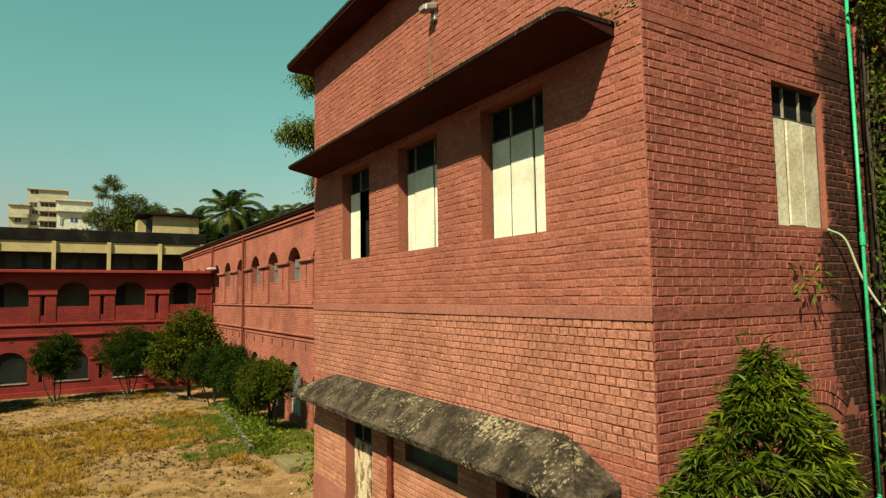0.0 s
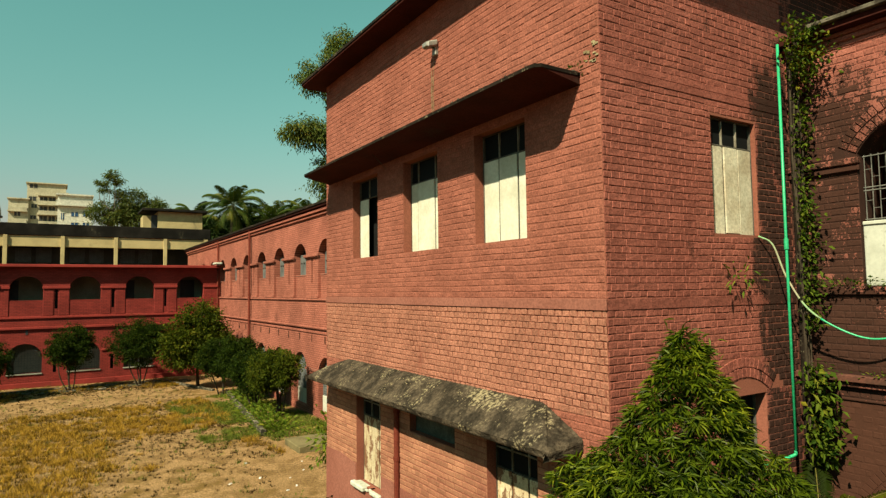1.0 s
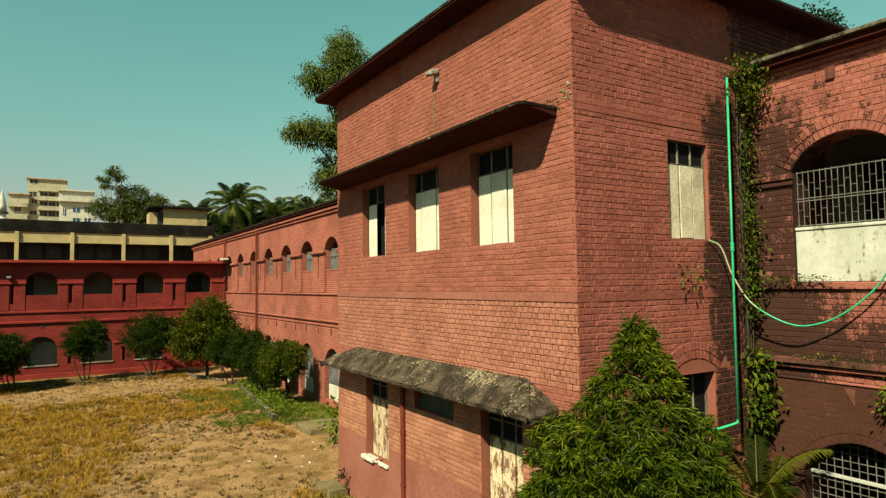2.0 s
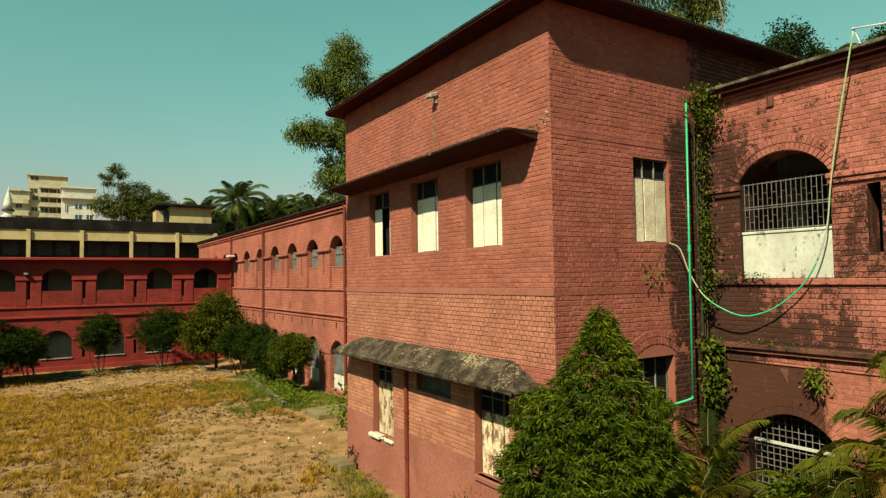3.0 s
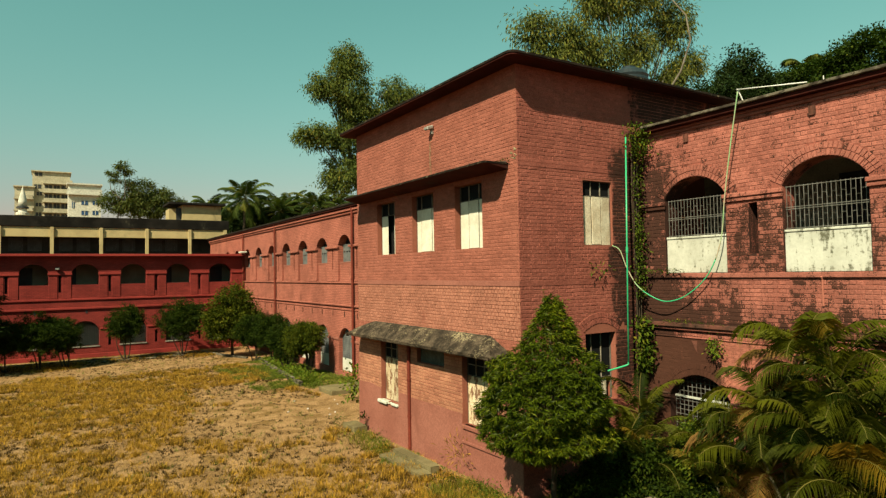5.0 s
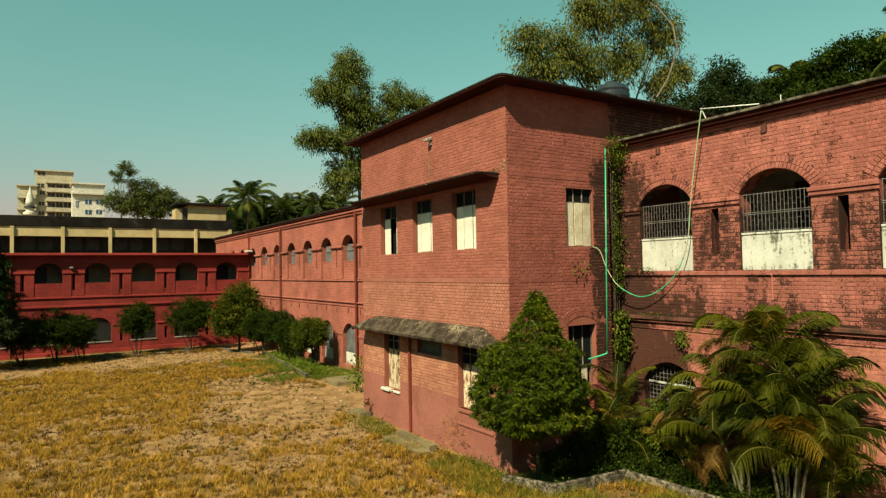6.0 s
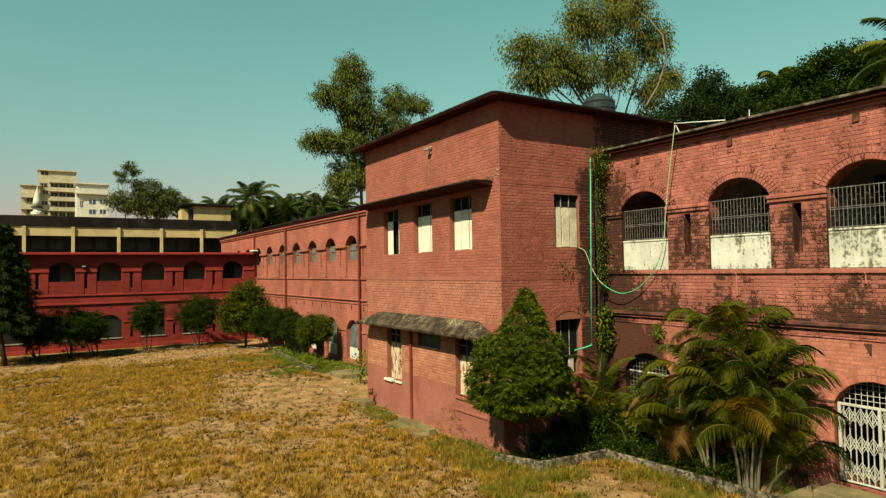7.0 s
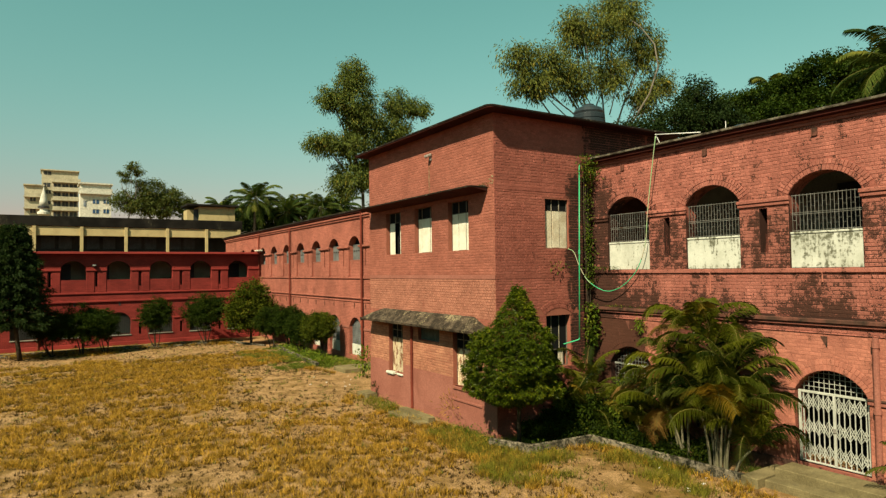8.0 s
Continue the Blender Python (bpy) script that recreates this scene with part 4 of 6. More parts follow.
# lower storey takes the darkened plaster in place of shade
part("rear_wall", Geo().box(6.4, 6.7, -15, -0.02, -0.3, 4.598), M_SHADEWALL, wing)
part("end_wall", Geo().box(WX, 6.7, -15.3, -15.0, -0.3, 8.06), M_INNER, wing)
part("verandah_ceiling", Geo().box(WX + 0.45, 6.4, -15, -0.02, 7.5, 7.6), M_INNER, wing)
for k in range(5):
    y = -1.2 - 2.735 * k
    part("inner_door", Geo().box(6.36, 6.397, y - 0.55, y + 0.55, 4.6, 6.9, 0.008), M_DARKDOOR, wing, "dark wooden door in the verandah")
for k, (uc, half, bottom, spring, top) in enumerate(R_UP):
    p = part("parapet_panel", Geo().slab(WING, uc - half, uc + half, bottom, 5.52, -0.22, -0.05, 0.01), M_WHITEWASH, wing, "whitewashed parapet panel streaked with mould")
    part("parapet_lip", Geo().slab(WING, uc - half, uc + half, 5.52, 5.57, -0.24, -0.03, 0.01), M_WHITEWASH, p)
    if k < 4:
        g = Geo()
        for v in (5.60, 5.97, 6.01, 6.41):
            g.slab(WING, uc - half, uc + half, v - 0.006, v + 0.006, -0.14, -0.12)
        grid = part("grille", g, M_GRILLE, wing, "white iron bars in two tiers")
        nb = 18
        bar = to_mesh("bar", Geo().box(-0.0042, 0.0042, -0.0042, 0.0042, 5.57, 6.43), M_GRILLE)
        for j in range(nb + 1):
            u = uc - half + 0.02 + (2 * half - 0.04) * j / nb
            again("bar", bar, grid, Matrix.Translation((WX + 0.13, u, 0)))
            if j < nb:
                v = (5.74, 5.84)[j % 2]
                for vv in (v, v + 0.40):
                    again("rung", SHARED_RUNG if k or j else (SHARED_RUNG := to_mesh("rung", Geo().box(-0.003, 0.003, 0, (2 * half - 0.04) / nb, -0.003, 0.003), M_GRILLE)), grid, Matrix.Translation((WX + 0.13, u, vv)))
# water spouts: dark holes above the arches
for k in range(4):
    uc = R_UP[k][0] + 0.13
    g = Geo().slab(WING, uc - 0.055, uc + 0.055, 7.68, 7.70, 0.0, 0.04).slab(WING, uc - 0.06, uc - 0.035, 7.70, 7.86, 0.0, 0.04).slab(WING, uc + 0.035, uc + 0.06, 7.70, 7.86, 0.0, 0.04).slab(WING, uc - 0.034, uc + 0.034, 7.70, 7.86, 0.004, 0.016)
    part("water_spout", g, M_LEDGE, wing, "small dark water spout")
for k in range(4):
    uc = R_UP[k][0] + 0.08
    part("water_spout", Geo().sheet(WING, [[(uc - 0.06, 3.0), (uc + 0.07, 3.25), (uc - 0.07, 3.25)]], 0.002, 0.02), M_LEDGE, wing)
for k, low in ((1, 4.12), (2, 4.44), (3, 4.2)):
    y = R_UP[k][0] + 0.06
    g = Geo().tube([WING(y, 4.66, 0.07), WING(y, 4.60, 0.035), WING(y, low, 0.03)], 0.017, 8)
    part("drain_pipe", g, M_WINGLOW, wing, "thin drain pipe below the ledge")


def mesh_grille(parent, P, uc, half, bottom, top, step, depth, material, inside=None):
    """Wire squares in an opening."""
    g = Geo()
    n = int(2 * half / step)
    for k in range(n + 1):
        u = uc - half + 2 * half * k / n
        g.slab(P, u - 0.005, u + 0.005, bottom, top, depth - 0.012, depth)
    m = int((top - bottom) / step)
    for k in range(m + 1):
        v = bottom + (top - bottom) * k / m
        g.slab(P, uc - half, uc + half, v - 0.005, v + 0.005, depth - 0.024, depth - 0.0125)
    return part("wire_grille", g, material, parent, "white square wire grille")


for k in (0, 1, 3):
    uc, half, bottom, spring, top = R_LOW[k]
    # the greyer grille paint carries the shade inside these low arches
    mesh_grille(wing, WING, uc, half, bottom + 0.02, top, 0.105, -0.2, M_GRILLE)
    part("grille_rail", Geo().slab(WING, uc - half, uc + half, spring - 0.05, spring, -0.2, -0.17, 0.004), M_GATE, wing, "white iron rail across the arch")
    # panel coloured near black for the shade behind the grille
    part("parapet_panel", Geo().slab(WING, uc - half, uc + half, bottom, bottom + 0.35, -0.42, -0.25), M_SHADEWALL, wing)
uc, half, bottom, spring, top = R_LOW[2]
mesh_grille(wing, WING, uc, half, 1.97, top, 0.105, -0.2, M_GATE)


def folding_gate(P, uc, half, v0, v1):
    gate = thing("folding_gate", P(uc, v0, -0.1), "closed white folding lattice gate in a brick arch", "gate")
    g = Geo()
    part("gate_rail", Geo().slab(P, uc - half, uc + half, v1 - 0.03, v1 + 0.02, -0.17, -0.11, 0.004), M_GATE, gate)
    part("gate_rail", Geo().slab(P, uc - half, uc + half, v0, v0 + 0.03, -0.17, -0.11, 0.004), M_GATE, gate)
    n = 14
    bar = to_mesh("gate_bar", Geo().box(-0.010, 0.010, -0.009, 0.009, v0 + 0.03, v1 - 0.03), M_GATE)
    step = 2 * half / n
    for k in range(n + 1):
        u = uc - half + step * k
        again("gate_bar", bar, gate, Matrix.Translation(P(u, 0, -0.14)))
    wide = to_mesh("gate_stile", Geo().box(-0.02, 0.02, -0.028, 0.028, v0 + 0.03, v1 - 0.03, 0.004), M_GATE)
    for u in (uc - half + 0.03, uc - 0.02, uc + half - 0.03):
        again("gate_stile", wide, gate, Matrix.Translation(P(u, 0, -0.125)))
    h = (v1 - v0)
    for z0 in (0.10, 0.43, 0.78):
        g = Geo()
        za, zb = v0 + z0 * h, v0 + (z0 + 0.15) * h
        for k in range(n - 1):
            a, b = uc - half + step * k, uc - half + step * (k + 2)
            m = (a + b) / 2
            for p, q in (((a, za), (m, zb)), ((m, zb), (b, za)), ((a, zb), (m, za)), ((m, za), (b, zb))):
                if k % 2 == 0:
                    g.tube([P(p[0], p[1], -0.12), P(q[0], q[1], -0.12)], 0.0085, 4, False)
            zc, zd = za - (zb - za) * 0.0, zb
            for p, q in (((a, (za + zb) / 2), (m, zb + 0.06)), ((m, zb + 0.06), (b, (za + zb) / 2)), ((a, (za + zb) / 2), (m, za - 0.06)), ((m, za - 0.06), (b, (za + zb) / 2))):
                if k % 2 == 1:
                    g.tube([P(p[0], p[1], -0.12), P(q[0], q[1], -0.12)], 0.0085, 4, False)
        part("lattice", g, M_GATE, gate)
    part("lock", Geo().slab(P, uc - 0.05, uc + 0.01, v0 + 0.75, v0 + 0.85, -0.11, -0.08, 0.006), M_LAMP, gate)


folding_gate(WING, R_LOW[2][0], 0.745, 0.40, 1.97)
g = Geo().tube([(WX - 0.08, -8.05, 0.3), (WX - 0.08, -8.05, 3.3)], 0.06, 12)
for z in (0.6, 1.75, 3.1):
    g.lathe((WX - 0.08, -8.05, z), [(0.075, 0), (0.075, 0.1)], 12)
part("downpipe", g, M_PLASTER, wing, "pink-painted downpipe")
g = Geo().tube([(3.44, -0.20, 0.4), (3.44, -0.20, 8.0)], 0.055, 10)
part("downpipe", g, M_ROOFTOP, wing, "black mossy downpipe")

# left wing
LW = [17.75 + 2.925 * k for k in range(-3, 9)]
L_UP = [(c, 0.76, 4.50, 6.30, 6.78) for c in LW]
L_LOW = [(c - 0.05, 0.78, 0.15, 1.72, 2.26) for c in LW]
L_SLOT = [(c + 1.46 - 0.08, c + 1.46 + 0.08, 5.1, 6.06) for c in LW[:-1]]
left, left_wall = arcade("arcade_wing", "long pink brick arcade wing with grey boarded arches", WING, (6, 28, 0), BL + 0.002, 47.5, 8.02, L_UP, L_LOW, M_LEFT, slots=L_SLOT, back=-0.09)
lf, rf = [BL] + [c + 0.76 for c in LW], [c - 0.76 for c in LW] + [47.5]
for a, b in zip(lf, rf):
    if b - a > 0.1:
        ledge(left, WING, a, b, 4.49, 4.60, 0.05, M_LEFT, "pier_base")
        ledge(left, WING, a - 0.03, b + 0.03, 6.08, 6.13, 0.05, M_LEFT, "impost")
        ledge(left, WING, a - 0.05, b + 0.05, 6.135, 6.25, 0.11, M_LEFT, "impost")
        ledge(left, WING, a, b, 1.62, 1.74, 0.05, M_PLASTER, "impost")
ledge(left, WING, BL + 0.01, 47.5, 4.40, 4.48, 0.06, M_LEFT, "ledge")
ledge(left, WING, BL + 0.01, 47.5, 3.30, 3.38, 0.085, M_LEFT, "ledge")
ledge(left, WING, BL + 0.01, 47.5, 3.12, 3.18, 0.045, M_LEFT, "ledge")
ledge(left, WING, BL + 0.01, 47.5, 7.72, 7.80, 0.08, M_LEFT, "cornice")
ledge(left, WING, BL + 0.01, 47.5, 7.85, 7.94, 0.15, M_LEFT, "cornice")
part("roof_slab", Geo().box(WX - 0.25, 9.5, BL + 0.5, 47.8, 8.10, 8.20, 0.01), M_ROOFTOP, left, "mossy roof edge")
part("roof_fascia", Geo().box(WX - 0.2, 9.4, BL + 0.01, 47.6, 8.02, 8.095, 0.01), M_SHADESOFFIT, left)
part("rear_wall", Geo().box(8.2, 8.5, BL + 0.01, 47.5, -0.4, 8.02), M_INNER, left)
part("end_wall", Geo().box(WX + 0.45, 8.5, 47.2, 47.5, -0.4, 8.02), M_LEFT, left)
part("verandah_floor", Geo().box(WX + 0.45, 8.2, BL + 0.01, 47.2, 4.2, 4.5), M_INNER, left)


def louvre(parent, P, uc, half, v0, v1, depth, step=0.09):
    """A louvred shutter filling an arch."""
    g = Geo()
    n = int((v1 - v0) / step)
    for k in range(n):
        v = v0 + (v1 - v0) * k / n
        g.add([P(uc - half, v, depth), P(uc + half, v, depth), P(uc + half, v + step * 0.9, depth - 0.05), P(uc - half, v + step * 0.9, depth - 0.05),
               P(uc - half, v - 0.012, depth), P(uc + half, v - 0.012, depth), P(uc + half, v + step * 0.9 - 0.012, depth - 0.05), P(uc - half, v + step * 0.9 - 0.012, depth - 0.05)],
              [(0, 1, 2, 3), (4, 7, 6, 5), (0, 4, 5, 1), (2, 6, 7, 3)])
    for u in (uc - half, uc - 0.03, uc + half - 0.06):
        g.slab(P, u, u + 0.06, v0, v1, depth - 0.07, depth + 0.012)
    return part("louvre", g, M_LOUVRE, parent, "grey louvred shutter")


def vent_panel(parent, P, uc, half, v0, v1, depth, holes=5):
    """A boarded panel closing an arch, with a row of vent holes across its middle."""
    vm, hh = v0 + 0.57 * (v1 - v0), 0.07
    step = 2 * half / holes
    for u0, u1 in ((uc - half, uc - 0.004), (uc + 0.004, uc + half)):
        part("board", Geo().slab(P, u0, u1, v0, vm, depth - 0.03, depth, 0.004), M_LOUVRE, parent, "grey-green board")
        part("board", Geo().slab(P, u0, u1, vm + hh, v1, depth - 0.03, depth, 0.004), M_LOUVRE, parent, "grey-green board")
    for k in range(holes + 1):
        u = uc - half + k * step
        part("board", Geo().slab(P, max(u - 0.055, uc - half), min(u + 0.055, uc + half), vm + 0.001, vm + hh - 0.001, depth - 0.03, depth - 0.002), M_LOUVRE, parent)
    return part("board", Geo().slab(P, uc - half, uc + half, v1 + 0.002, v1 + 0.05, depth - 0.04, depth + 0.015, 0.004), M_LOUVRE, parent, "top rail")


for a in L_UP[2:]:
    vent_panel(left, WING, a[0], a[1], 5.46, 6.27, -0.28)
    # added black sheet for the shadowed arch top
    part("dark_backing", Geo().slab(WING, a[0] - a[1], a[0] + a[1], 5.46, a[4], -0.44, -0.40), M_SHADEBLACK, left)
    part("parapet_panel", Geo().slab(WING, a[0] - a[1], a[0] + a[1], a[2], 5.40, -0.44, -0.10), M_LEFT, left)
    part("window_sill", Geo().slab(WING, a[0] - a[1], a[0] + a[1], 5.402, 5.455, -0.44, -0.08, 0.008), M_PLASTER, left)
for a in L_LOW[2:]:
    louvre(left, WING, a[0], a[1], 0.75, a[4], -0.2)
    part("door_panel", Geo().slab(WING, a[0] - a[1], a[0] + a[1], a[2], 0.75, -0.3, -0.17, 0.01), M_WHITEWASH, left, "white lower door panel")
for y in (13.4, 16.55, 28.4, 36.0):
    g = Geo().tube([(WX - 0.12, y, 0.1), (WX - 0.12, y, 8.0)], 0.06, 10)
    for z in (0.5, 1.8, 3.3, 4.6, 6.2, 7.5):
        g.lathe((WX - 0.12, y, z), [(0.075, 0), (0.075, 0.09)], 10)
    part("downpipe", g, M_REDPIPE, left, "red-painted downpipe")
g = Geo()
for k, c in enumerate(LW):
    for o in (0.0, 1.46):
        g.slab(WING, c + o - 0.03, c + o + 0.03, 2.78, 3.05, 0.002, 0.03)
part("water_spout", g, M_LEDGE, left, kind="stuff")
part("roof_flashing", Geo().box(WX - 0.45, WX - 0.02, 35.2, 36.0, 6.5, 6.62, 0.03), M_WHITEWASH, left, "white cement patch on the roof corner")

# ---- far range across the yard ----
FY = 36.0
FAR = side_of(FY)
FC = [1.91 - 2.795 * k for k in range(11)]
F_UP = [(c, 0.775, 4.47, 5.25, 5.79) for c in FC]
F_LOW = [(c, 0.80, 0.52, 1.50, 2.13) for c in FC]
F_SLOT = [(c - 1.40 - 0.07, c - 1.40 + 0.07, 4.0, 5.05) for c in FC[:-1]] + [(c - 1.40 - 0.08, c - 1.40 + 0.08, 0.5, 1.3) for c in FC[:-1]]
far, far_wall = arcade("far_arcade_range", "deep red two-storey arcade range across the yard", FAR, (-10, 38, -0.3), -28.0, WX - 0.002, 6.28, F_UP, F_LOW, M_FAR, slots=F_SLOT, back=-0.15)
fl, fr = [WX] + [c - 0.775 for c in FC], [c + 0.775 for c in FC] + [-28.0]
for a, b in zip(fr, fl):
    ledge(far, FAR, a - 0.04, min(b + 0.04, WX - 0.13), 5.10, 5.24, 0.09, M_FARP, "impost")
    ledge(far, FAR, a, min(b, WX - 0.13), 3.62, 5.10, 0.03, M_FAR, "pilaster") if b - a < 0.8 else (ledge(far, FAR, a, a + 0.5, 3.62, 5.10, 0.03, M_FAR, "pilaster"), ledge(far, FAR, b - 0.5, b, 3.62, 5.10, 0.03, M_FAR, "pilaster"))
    ledge(far, FAR, a + 0.06, min(b - 0.06, WX - 0.13), 1.55, 1.66, 0.06, M_FARP, "impost")
ledge(far, FAR, -28, WX - 0.13, 3.48, 3.60, 0.07, M_FARP, "ledge")
ledge(far, FAR, -28, WX - 0.13, 2.90, 3.02, 0.10, M_FARP, "ledge")
ledge(far, FAR, -28, WX - 0.13, -0.4, 0.02, 0.10, M_FARP, "plinth")
part("roof_slab", Geo().box(-28, WX - 0.02, FY - 0.45, 41.5, 6.28, 6.44, 0.02), M_FARP, far, "red roof slab with a thin lip")
part("rear_wall", Geo().box(-28, WX, 38.2, 38.5, -0.6, 6.28), M_FARINNER, far)
part("end_wall", Geo().box(-28.3, -28, FY, 41.5, -0.6, 6.28), M_FARP, far)
part("verandah_floor", Geo().box(-28, WX, FY + 0.45, 39.0, 3.3, 3.55), M_INNER, far)
part("party_wall", Geo().box(WX - 0.2, WX - 0.01, FY + 0.45, 39.0, -0.6, 6.28), M_INNER, far)
for k, a in enumerate(F_UP):
    part("parapet_panel", Geo().slab(FAR, a[0] - 0.775, a[0] + 0.775, 3.6, 4.47, -0.3, -0.06), M_FARP, far)
    if k in (2, 5, 8):
        continue
    part("inner_door", Geo().box(a[0] - 0.95 + (0.7 if k == 0 else 0), a[0] - (0.45 if k == 3 else 0.1) + (0.7 if k == 0 else 0), 38.14, 38.19, 3.55, 5.6), M_DARKDOOR, far, "dark door in the verandah")
for a in F_LOW:
    mesh_grille(far, FAR, a[0], a[1], a[2], a[4], 0.13, -0.16, M_LOUVRE)
    part("window_sill", Geo().slab(FAR, a[0] - 0.83, a[0] + 0.83, a[2] - 0.06, a[2], -0.3, 0.05), M_INNER, far)
g = Geo()
for c in FC:
    g.slab(FAR, c + 0.02, c + 0.13, 2.62, 2.85, 0.002, 0.02)
part("water_spout", g, M_DARKDOOR, far, kind="stuff")
g = Geo().tube([(-11.3, FY - 0.1, -0.2), (-11.3, FY - 0.1, 6.2)], 0.06, 10)
part("downpipe", g, M_REDPIPE, far)

# unseen plain ranges closing the yard's two rear sides, added to block low sky
single("unseen_wall_west", Geo().box(-30.6, -30.0, -26.6, 36.0, -0.6, 8.0), M_FARP, "unseen plain red wall added to block low sky light", "wall", kind="structure")
single("wall_south", Geo().box(-30.0, WX, -26.6, -26.0, -0.6, 8.0), M_FARP, "unseen plain red wall added to block low sky light", "wall", kind="structure")

# ---- cream building behind ----
CY = 48.9
rear = thing("cream_building", (-8, 52, -0.3), "long cream building with open verandah and black-stained flat roof", "building")
part("lower_wall", Geo().box(-30, 5.4, CY, CY + 8, -0.6, 6.55), M_CREAM, rear)
part("rear_wall", Geo().box(-30, 5.4, CY + 2.2, CY + 2.5, 6.55, 9.2), M_SHADEDREAR, rear)
part("beam", Geo().box(-30, 5.4, CY + 0.1, CY + 0.4, 8.27, 9.2, 0.02), M_CREAM, rear, "cream verandah beam")
part("roof_slab", Geo().box(-30.5, 5.6, CY + 0.0, CY + 8.3, 9.08, 9.95, 0.03), M_STAINEDROOF, rear, "black-stained roof parapet")
part("end_wall", Geo().box(5.1, 5.4, CY, CY + 8, 6.55, 9.2), M_CREAM, rear)
for k in range(10):
    x = 2.18 - 3.49 * k
    part("column", Geo().box(x - 0.13, x + 0.13, CY - 0.05, CY + 0.098, 6.4, 9.07, 0.01), M_CREAM, rear)
    for dx in (-1.2, -2.5):
        w = part("window", Geo().box(x + dx - 0.5, x + dx + 0.5, CY + 2.14, CY + 2.2, 7.2, 8.3, 0.01), M_DARKDOOR, rear, "dark barred window")
        for j in range(3):
            part("glazing_bar", Geo().box(x + dx - 0.3 + 0.3 * j - 0.02, x + dx - 0.3 + 0.3 * j + 0.02, CY + 2.11, CY + 2.14, 7.2, 8.3), M_DARKDOOR, w)
stair = thing("stair_room", (2.8, 52, 9.8), "small cream stair room on the flat roof", "building")
part("wall", Geo().box(1.8, 5.25, 50.5, 53, 9.8, 11.45), M_CREAM, stair)
part("roof_slab", Geo().box(0.6, 5.6, 50.1, 53.5, 11.45, 11.66, 0.03), M_STAINEDROOF, stair)
part("doorway", Geo().box(1.35, 1.795, 50.9, 50.95, 9.85, 11.2), M_DARKDOOR, stair)
part("side_wall", Geo().box(0.75, 1.345, 50.9, 52.8, 9.8, 11.1), M_CREAM, stair)


# ---- distant town ----
def flat_block(base, sx, sy, top, material, glass, label, windows, slabs):
    """An apartment house: a plastered body, floor slabs that stand out, windows with their frames."""
    x, y, z = base
    b = thing("apartment_building", base, label, "building", "distant apartment houses")
    part("wall", Geo().box(x, x + sx, y, y + sy, z, top), material, b)
    part("roof_parapet", Geo().box(x - 0.3, x + sx + 0.3, y - 0.5, y + sy, top + 0.002, top + 0.28), material, b)
    for a, c, v, out in slabs:
        part("balcony", Geo().box(x + a, x + c, y - out, y - 0.002, v, v + 0.85), material, b, "plain plastered balcony")
        part("floor_edge", Geo().box(x + a - 0.2, x + c + 0.2, y - out - 0.15, y - 0.004, v - 0.3, v - 0.002), material, b)
    for u, v, w, h in windows:
        k = part("window", Geo().box(x + u, x + u + w, y - 0.05, y - 0.004, v, v + h), glass, b)
        part("window_frame", Geo().box(x + u - 0.1, x + u + w + 0.1, y - 0.12, y - 0.052, v + h, v + h + 0.1).box(x + u + w / 2 - 0.05, x + u + w / 2 + 0.05, y - 0.1, y - 0.052, v, v + h), material, k)
    return b


flat_block((-12.6, 190, 0), 8.75, 8, 34.1, M_TOWER, M_DARKDOOR, "tall bare-plaster apartment block with balconies",
           [(0.55, 32.9, 1.7, 1.0), (0.4, 29.5, 1.6, 1.1), (1.0, 27.6, 1.2, 1.0), (0.8, 24.6, 1.3, 1.0), (0.8, 22.0, 1.3, 1.0)]
           # these dark bands stand for the shaded recesses behind the balconies
           + [(u, v, w, h) for v, h in ((29.5, 1.1), (26.9, 1.2), (24.1, 1.5), (21.1, 1.6)) for u, w in ((2.8, 1.7), (4.9, 1.4), (6.7, 1.7))],
           [(2.6, 9.3, 28.6, 1.4), (2.6, 9.3, 31.1, 1.2), (2.6, 8.9, 26.0, 1.5), (2.6, 8.9, 23.2, 1.4), (2.6, 8.9, 20.2, 1.4)])
flat_block((-16.5, 189, 0), 4.3, 8, 29.6, M_TOWER, M_DARKDOOR, "lower pale wing of the apartment block",
           [(1.3, 25.2, 1.3, 1.2), (1.3, 22.0, 1.3, 1.2)], [(0.0, 4.0, 23.4, 0.7), (0.0, 4.0, 26.6, 0.7)])
flat_block((-5.5, 130, 0), 5.5, 6, 23.2, M_TOWER2, M_BLUEGLASS, "white apartment house with blue windows",
           [(2.2, 19.3, 1.1, 0.85), (4.1, 19.4, 1.0, 0.8), (2.2, 17.3, 1.1, 0.85), (4.1, 17.4, 1.0, 0.8), (0.6, 18.6, 0.45, 1.3), (2.2, 15.2, 1.1, 0.85), (4.1, 15.2, 1.0, 0.8)],
           [(-0.2, 5.7, 21.5, 0.5)])
mosque = thing("minaret", (-11.35, 83, 0), "white pointed minaret with a dark ring above the roofs", "minaret")
shaft = part("shaft", Geo().lathe((-11.35, 83, 0), [(0.5, 0), (0.5, 12.7), (0.72, 12.9), (0.72, 13.2), (0.45, 13.3), (0.45, 13.72)], 16), M_TOWER2, mosque)
part("ring", Geo().lathe((-11.35, 83, 13.725), [(0.66, 0), (0.66, 0.22), (0.5, 0.24)], 16), M_DARKDOOR, shaft, "dark ring")
part("spire", Geo().lathe((-11.35, 83, 13.97), [(0.52, 0), (0.47, 0.7), (0.32, 1.4), (0.16, 2.0), (0.05, 2.4), (0.02, 2.7)], 16), M_TOWER2, mosque, smooth=True)


